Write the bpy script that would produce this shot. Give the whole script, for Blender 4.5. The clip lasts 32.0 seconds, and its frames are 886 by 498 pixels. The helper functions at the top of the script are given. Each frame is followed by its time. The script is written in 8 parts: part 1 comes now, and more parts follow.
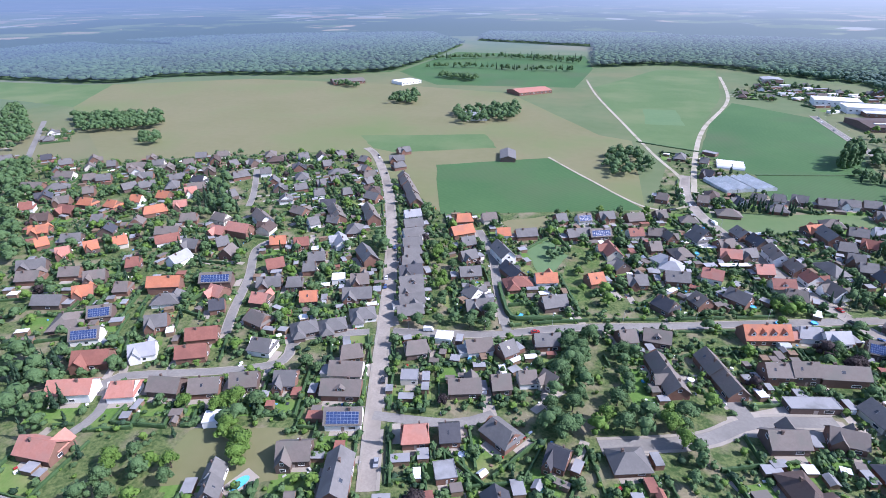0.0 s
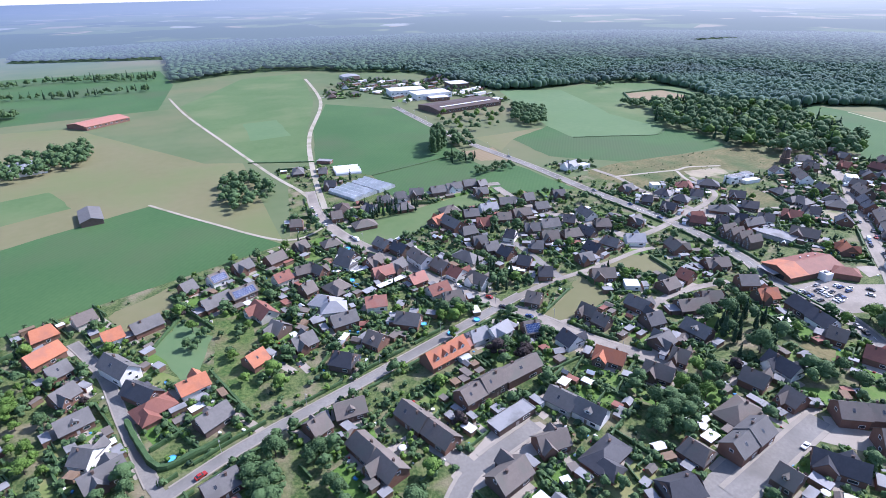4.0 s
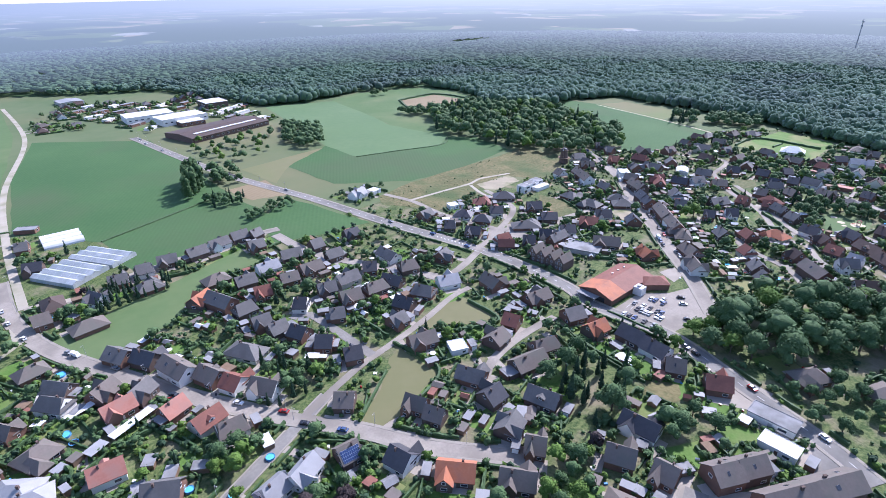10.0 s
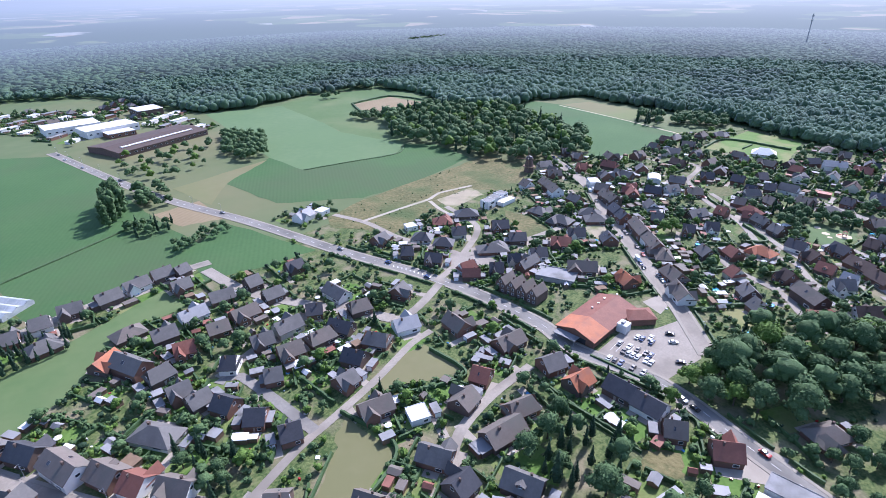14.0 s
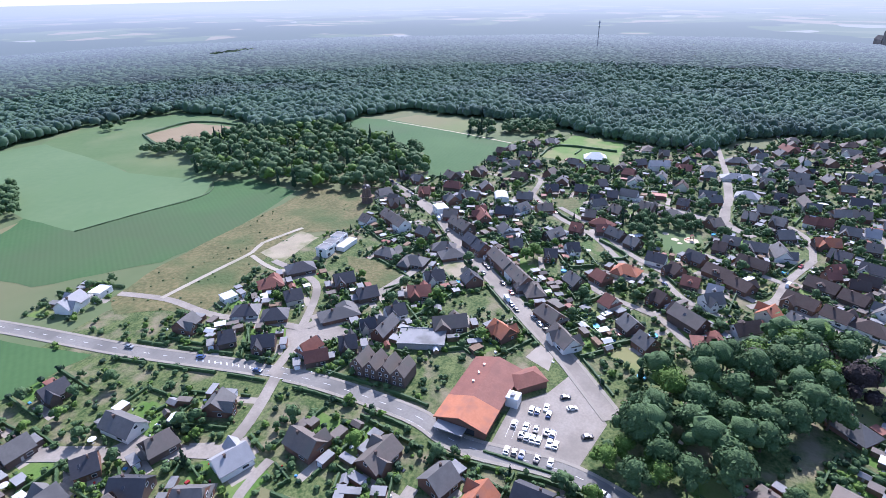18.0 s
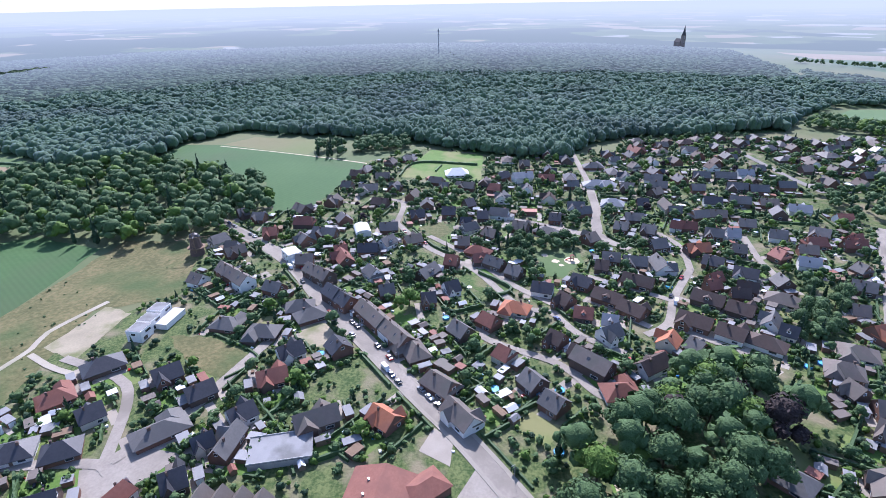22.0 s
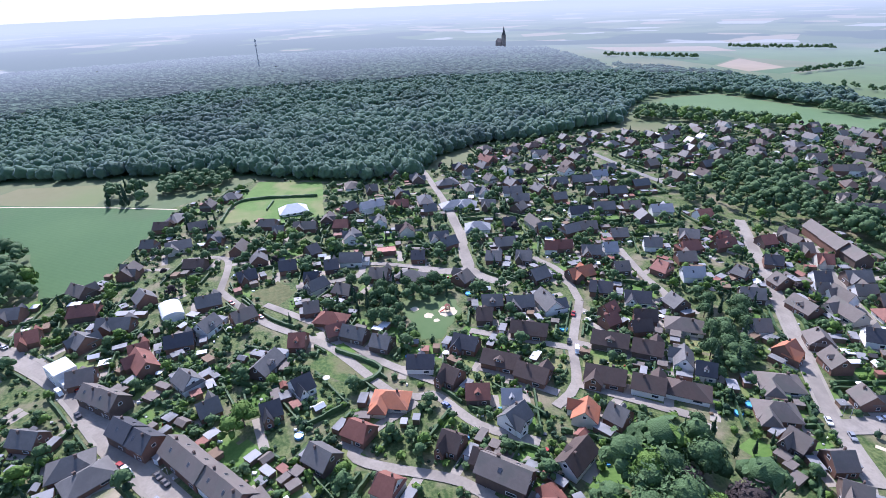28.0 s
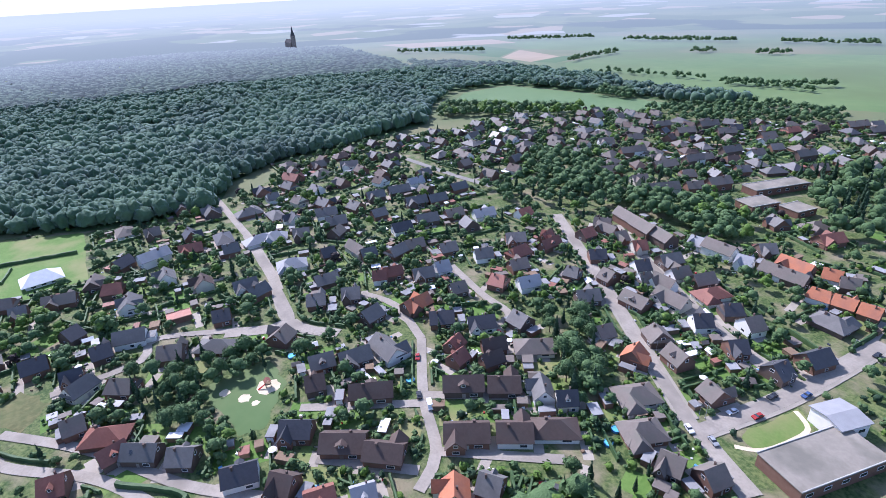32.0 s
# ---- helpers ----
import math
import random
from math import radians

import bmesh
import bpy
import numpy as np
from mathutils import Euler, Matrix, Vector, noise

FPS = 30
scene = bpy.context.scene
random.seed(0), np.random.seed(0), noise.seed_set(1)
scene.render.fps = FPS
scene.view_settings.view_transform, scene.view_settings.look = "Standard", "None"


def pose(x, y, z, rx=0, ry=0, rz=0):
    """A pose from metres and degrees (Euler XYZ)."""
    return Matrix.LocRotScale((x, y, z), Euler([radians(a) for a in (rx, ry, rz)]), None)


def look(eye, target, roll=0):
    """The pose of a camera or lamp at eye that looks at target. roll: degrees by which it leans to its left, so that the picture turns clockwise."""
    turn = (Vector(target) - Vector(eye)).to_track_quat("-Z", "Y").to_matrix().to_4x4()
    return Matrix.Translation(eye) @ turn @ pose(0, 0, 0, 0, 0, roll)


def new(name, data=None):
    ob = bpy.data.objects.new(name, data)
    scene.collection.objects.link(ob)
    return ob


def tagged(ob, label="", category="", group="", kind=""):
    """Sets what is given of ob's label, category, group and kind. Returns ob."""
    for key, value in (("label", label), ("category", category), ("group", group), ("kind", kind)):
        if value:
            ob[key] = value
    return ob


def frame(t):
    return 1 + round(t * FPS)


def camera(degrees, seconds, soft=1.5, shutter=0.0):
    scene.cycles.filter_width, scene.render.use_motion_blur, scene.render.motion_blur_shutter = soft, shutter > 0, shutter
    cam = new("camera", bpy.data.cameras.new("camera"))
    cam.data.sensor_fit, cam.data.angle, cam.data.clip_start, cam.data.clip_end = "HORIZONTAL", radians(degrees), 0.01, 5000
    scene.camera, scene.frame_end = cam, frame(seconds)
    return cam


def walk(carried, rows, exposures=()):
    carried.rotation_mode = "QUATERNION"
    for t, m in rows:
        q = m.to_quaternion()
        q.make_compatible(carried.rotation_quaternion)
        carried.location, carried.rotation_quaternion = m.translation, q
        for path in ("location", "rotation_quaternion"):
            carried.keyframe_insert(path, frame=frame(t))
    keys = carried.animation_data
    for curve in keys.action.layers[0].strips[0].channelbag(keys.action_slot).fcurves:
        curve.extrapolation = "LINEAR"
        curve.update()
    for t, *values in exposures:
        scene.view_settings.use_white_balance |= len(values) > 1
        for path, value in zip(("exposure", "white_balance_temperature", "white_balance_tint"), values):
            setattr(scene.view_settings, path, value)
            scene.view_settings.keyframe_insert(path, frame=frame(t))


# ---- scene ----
# ---------------------------------------------------------------- camera
PATH = [
    (0, (30.69, 20.36, 155.25), (1.74, 105.60, 111.70), -0.25),
    (0.5, (28.55, 27.70, 155.52), (4.87, 114.57, 112.02), -0.24),
    (1, (26.73, 36.19, 155.54), (16.51, 125.68, 112.10), -0.34),
    (1.5, (26.04, 43.57, 156.30), (26.50, 133.62, 112.83), -0.45),
    (2, (25.79, 52.55, 156.16), (35.13, 142.16, 112.78), -0.49),
    (2.5, (26.40, 60.64, 156.06), (39.15, 149.84, 112.69), -0.50),
    (3, (28.63, 69.45, 155.73), (48.12, 157.44, 112.40), -0.71),
    (3.5, (30.46, 77.28, 156.36), (57.29, 163.25, 112.89), -0.90),
    (4, (33.60, 85.35, 156.77), (66.45, 169.15, 113.19), -1.09),
    (4.5, (36.58, 92.58, 157.17), (75.49, 173.69, 113.49), -1.14),
    (6.5, (54.57, 119.94, 157.04), (102.77, 196.02, 113.57), -1.29),
    (7, (60.03, 126.89, 156.50), (109.87, 201.89, 113.01), -1.16),
    (7.5, (64.95, 133.15, 156.54), (116.61, 206.86, 112.99), -1.10),
    (8, (70.43, 139.82, 156.63), (125.00, 211.40, 113.05), -1.12),
    (8.5, (75.16, 145.30, 156.85), (134.11, 213.30, 113.25), -1.18),
    (9, (78.04, 148.60, 156.68), (140.49, 213.38, 113.06), -1.10),
    (9.5, (79.04, 149.39, 156.36), (141.98, 213.75, 112.81), -1.01),
    (10, (79.92, 150.00, 155.86), (143.01, 214.17, 112.24), -0.96),
    (10.5, (81.96, 151.90, 155.44), (145.37, 215.70, 111.75), -0.93),
    (11, (85.37, 154.68, 155.79), (149.20, 217.93, 111.91), -0.95),
    (11.5, (89.07, 158.24, 155.50), (153.88, 220.41, 111.51), -0.97),
    (12, (93.56, 161.69, 155.42), (159.68, 222.39, 111.34), -1.02),
    (12.5, (98.73, 165.82, 155.20), (165.31, 225.94, 111.00), -1.01),
    (13, (104.32, 170.34, 155.30), (171.20, 230.15, 111.13), -1.06),
    (13.5, (110.41, 175.09, 155.94), (177.51, 234.50, 111.58), -1.15),
    (14, (116.73, 179.85, 155.61), (184.11, 238.99, 111.32), -1.12),
    (14.5, (122.94, 184.57, 155.29), (191.74, 242.08, 111.03), -1.16),
    (15, (129.85, 189.62, 155.72), (201.46, 243.49, 111.35), -1.10),
    (15.5, (136.27, 194.16, 155.78), (210.75, 243.92, 111.31), -0.93),
    (17.5, (166.36, 213.76, 151.24), (246.16, 255.84, 108.11), -1.10),
    (18, (173.29, 217.95, 151.50), (256.36, 253.04, 108.27), -1.00),
    (18.5, (180.43, 220.58, 149.97), (266.02, 249.50, 107.08), -0.92),
    (19, (188.31, 223.79, 149.47), (275.67, 246.85, 106.62), -0.91),
    (19.5, (195.35, 226.57, 149.56), (283.66, 245.56, 106.65), -0.89),
    (20, (202.42, 228.70, 149.33), (291.12, 246.10, 106.55), -0.87),
    (20.5, (209.15, 231.06, 148.86), (298.48, 245.18, 106.20), -0.80),
    (21, (216.10, 232.47, 148.89), (305.71, 244.90, 106.29), -0.84),
    (21.5, (222.43, 233.41, 148.21), (312.26, 245.10, 105.85), -0.92),
    (22, (228.89, 234.11, 148.09), (318.84, 245.27, 105.84), -1.00),
    (22.5, (235.03, 234.15, 147.64), (325.01, 245.21, 105.42), -1.08),
    (23, (241.68, 234.99, 147.10), (331.72, 245.81, 104.96), -1.09),
    (23.5, (247.49, 235.65, 146.28), (337.70, 246.06, 104.40), -1.21),
    (24, (254.49, 236.89, 145.34), (345.13, 243.84, 103.67), -1.33),
    (24.5, (260.52, 237.02, 145.79), (351.28, 240.86, 103.98), -1.39),
    (25, (267.19, 237.35, 145.22), (358.06, 238.50, 103.50), -1.56),
    (25.5, (273.39, 237.52, 145.35), (364.18, 235.01, 103.51), -1.69),
    (26, (278.97, 237.03, 146.19), (369.29, 228.81, 104.06), -1.89),
    (26.5, (284.25, 236.48, 146.06), (374.11, 224.45, 103.86), -2.05),
    (28.5, (308.21, 230.82, 143.82), (397.20, 213.66, 101.56), -2.51),
    (29, (314.08, 229.24, 144.68), (401.99, 208.00, 102.02), -2.55),
    (29.5, (319.85, 226.50, 144.06), (406.14, 199.66, 101.25), -2.75),
    (30, (325.66, 224.53, 144.33), (409.54, 191.40, 101.12), -2.79),
    (30.5, (330.96, 221.98, 143.73), (413.31, 185.26, 100.48), -2.83),
    (31, (335.78, 219.65, 144.07), (415.95, 178.72, 100.51), -2.90),
    (31.5, (339.98, 217.42, 144.10), (418.96, 174.32, 100.45), -2.94),
    (32, (344.46, 214.73, 144.00), (422.49, 170.05, 100.25), -3.00),
]
cam = camera(78.87, 32.0, soft=0.6)
walk(cam, [(t, look(eye, target, roll)) for t, eye, target, roll in PATH], [(0.0, 0.77, 5560, 24), (32.0, 0.77, 5560, 24)])

# ---------------------------------------------------------------- light
SUN_AZ, SUN_EL = 83.0, 42.0
world = bpy.data.worlds.new("sky")
scene.world = world
world.use_nodes = True
wn, wl = world.node_tree.nodes, world.node_tree.links
sky = wn.new("ShaderNodeTexSky")
sky.sky_type, sky.sun_disc = "NISHITA", False
sky.sun_elevation, sky.sun_rotation = radians(SUN_EL), radians(SUN_AZ)
sky.air_density, sky.dust_density, sky.altitude = 1.0, 1.0, 100
wn["Background"].inputs["Strength"].default_value = 0.15
wl.new(sky.outputs[0], wn["Background"].inputs["Color"])
sun = new("sun", bpy.data.lights.new("sun", "SUN"))
sun.data.energy, sun.data.angle, sun.data.color = 4.5, radians(0.6), (1.0, 0.95, 0.87)
_d = Vector((math.sin(radians(SUN_AZ)) * math.cos(radians(SUN_EL)), math.cos(radians(SUN_AZ)) * math.cos(radians(SUN_EL)), math.sin(radians(SUN_EL))))
sun.matrix_world = look(_d * 300, (0, 0, 0))


# ---------------------------------------------------------------- materials
def material(name, a, b, scale=0.3, rough=0.85, fine=3.0, bump=0.0, island=0.0, obj=0.0, metal=0.0, spec=0.16, c=None, cscale=0.02, haze_sheen=0.0, depth=0.1, grit=0.45):
    """A surface between the colours a and b by noise at two scales; c: stains of a third colour at a larger scale."""
    m = bpy.data.materials.new(name)
    m.use_nodes = True
    n, l = m.node_tree.nodes, m.node_tree.links
    bs = n["Principled BSDF"]
    bs.inputs["Roughness"].default_value, bs.inputs["Metallic"].default_value = rough, metal
    bs.inputs["Specular IOR Level"].default_value = spec
    # haze put into the surface: a bluish sheen that brightens grazing views
    if haze_sheen:
        bs.inputs["Sheen Weight"].default_value, bs.inputs["Sheen Roughness"].default_value = haze_sheen, 0.6
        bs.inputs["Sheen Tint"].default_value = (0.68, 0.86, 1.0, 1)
    geo = n.new("ShaderNodeNewGeometry")

    def noise_at(s, detail):
        t = n.new("ShaderNodeTexNoise")
        t.inputs["Scale"].default_value, t.inputs["Detail"].default_value = s, detail
        l.new(geo.outputs["Position"], t.inputs["Vector"])
        return t.outputs["Fac"]

    big, small = noise_at(scale, 4), noise_at(fine, 2)
    add = n.new("ShaderNodeMath")
    add.operation = "MULTIPLY_ADD"
    add.inputs[1].default_value = grit
    l.new(small, add.inputs[0]), l.new(big, add.inputs[2])
    ramp = n.new("ShaderNodeMapRange")
    ramp.inputs["From Min"].default_value, ramp.inputs["From Max"].default_value = 0.275 + 0.5 * grit, 0.725 + 0.5 * grit
    l.new(add.outputs[0], ramp.inputs["Value"])
    fac = ramp.outputs[0]
    for amount, source in ((island, "Random Per Island"), (obj, "Random")):
        if amount:
            src = geo.outputs[source] if source == "Random Per Island" else n.new("ShaderNodeObjectInfo").outputs[source]
            k = n.new("ShaderNodeMix")
            k.inputs[0].default_value = amount
            l.new(fac, k.inputs[2]), l.new(src, k.inputs[3])
            fac = k.outputs[0]
    mix = n.new("ShaderNodeMix")
    mix.data_type = "RGBA"
    mix.inputs[6].default_value, mix.inputs[7].default_value = (*a, 1), (*b, 1)
    l.new(fac, mix.inputs[0])
    colour = mix.outputs[2]
    if c:
        st = n.new("ShaderNodeMapRange")
        st.inputs["From Min"].default_value, st.inputs["From Max"].default_value = 0.48, 0.66
        l.new(noise_at(cscale, 5), st.inputs["Value"])
        mx = n.new("ShaderNodeMix")
        mx.data_type = "RGBA"
        l.new(st.outputs[0], mx.inputs[0]), l.new(colour, mx.inputs[6])
        mx.inputs[7].default_value = (*c, 1)
        colour = mx.outputs[2]
    l.new(colour, bs.inputs["Base Color"])
    if bump:
        bp = n.new("ShaderNodeBump")
        bp.inputs["Strength"].default_value, bp.inputs["Distance"].default_value = bump, depth
        l.new(small, bp.inputs["Height"]), l.new(bp.outputs[0], bs.inputs["Normal"])
    return m


def rows_on(m, angle, period, amount=0.14):
    """Drill rows across a field's colour, at an angle in degrees."""
    n, l = m.node_tree.nodes, m.node_tree.links
    bs = n["Principled BSDF"]
    src = bs.inputs["Base Color"].links[0].from_socket
    mp = n.new("ShaderNodeMapping")
    mp.inputs["Rotation"].default_value = (0, 0, radians(angle))
    wv = n.new("ShaderNodeTexWave")
    wv.inputs["Scale"].default_value, wv.inputs["Distortion"].default_value = 0.314 / period, 0.6
    wv.inputs["Detail"].default_value = 2
    geo = n.new("ShaderNodeNewGeometry")
    l.new(geo.outputs["Position"], mp.inputs[0]), l.new(mp.outputs[0], wv.inputs[0])
    k = n.new("ShaderNodeMix")
    k.data_type, k.blend_type = "RGBA", "MULTIPLY"
    mr = n.new("ShaderNodeMapRange")
    mr.inputs["To Max"].default_value = amount
    l.new(wv.outputs["Fac"], mr.inputs["Value"]), l.new(mr.outputs[0], k.inputs[0])
    l.new(src, k.inputs[6])
    k.inputs[7].default_value = (0.45, 0.5, 0.4, 1)
    l.new(k.outputs[2], bs.inputs["Base Color"])
    return m


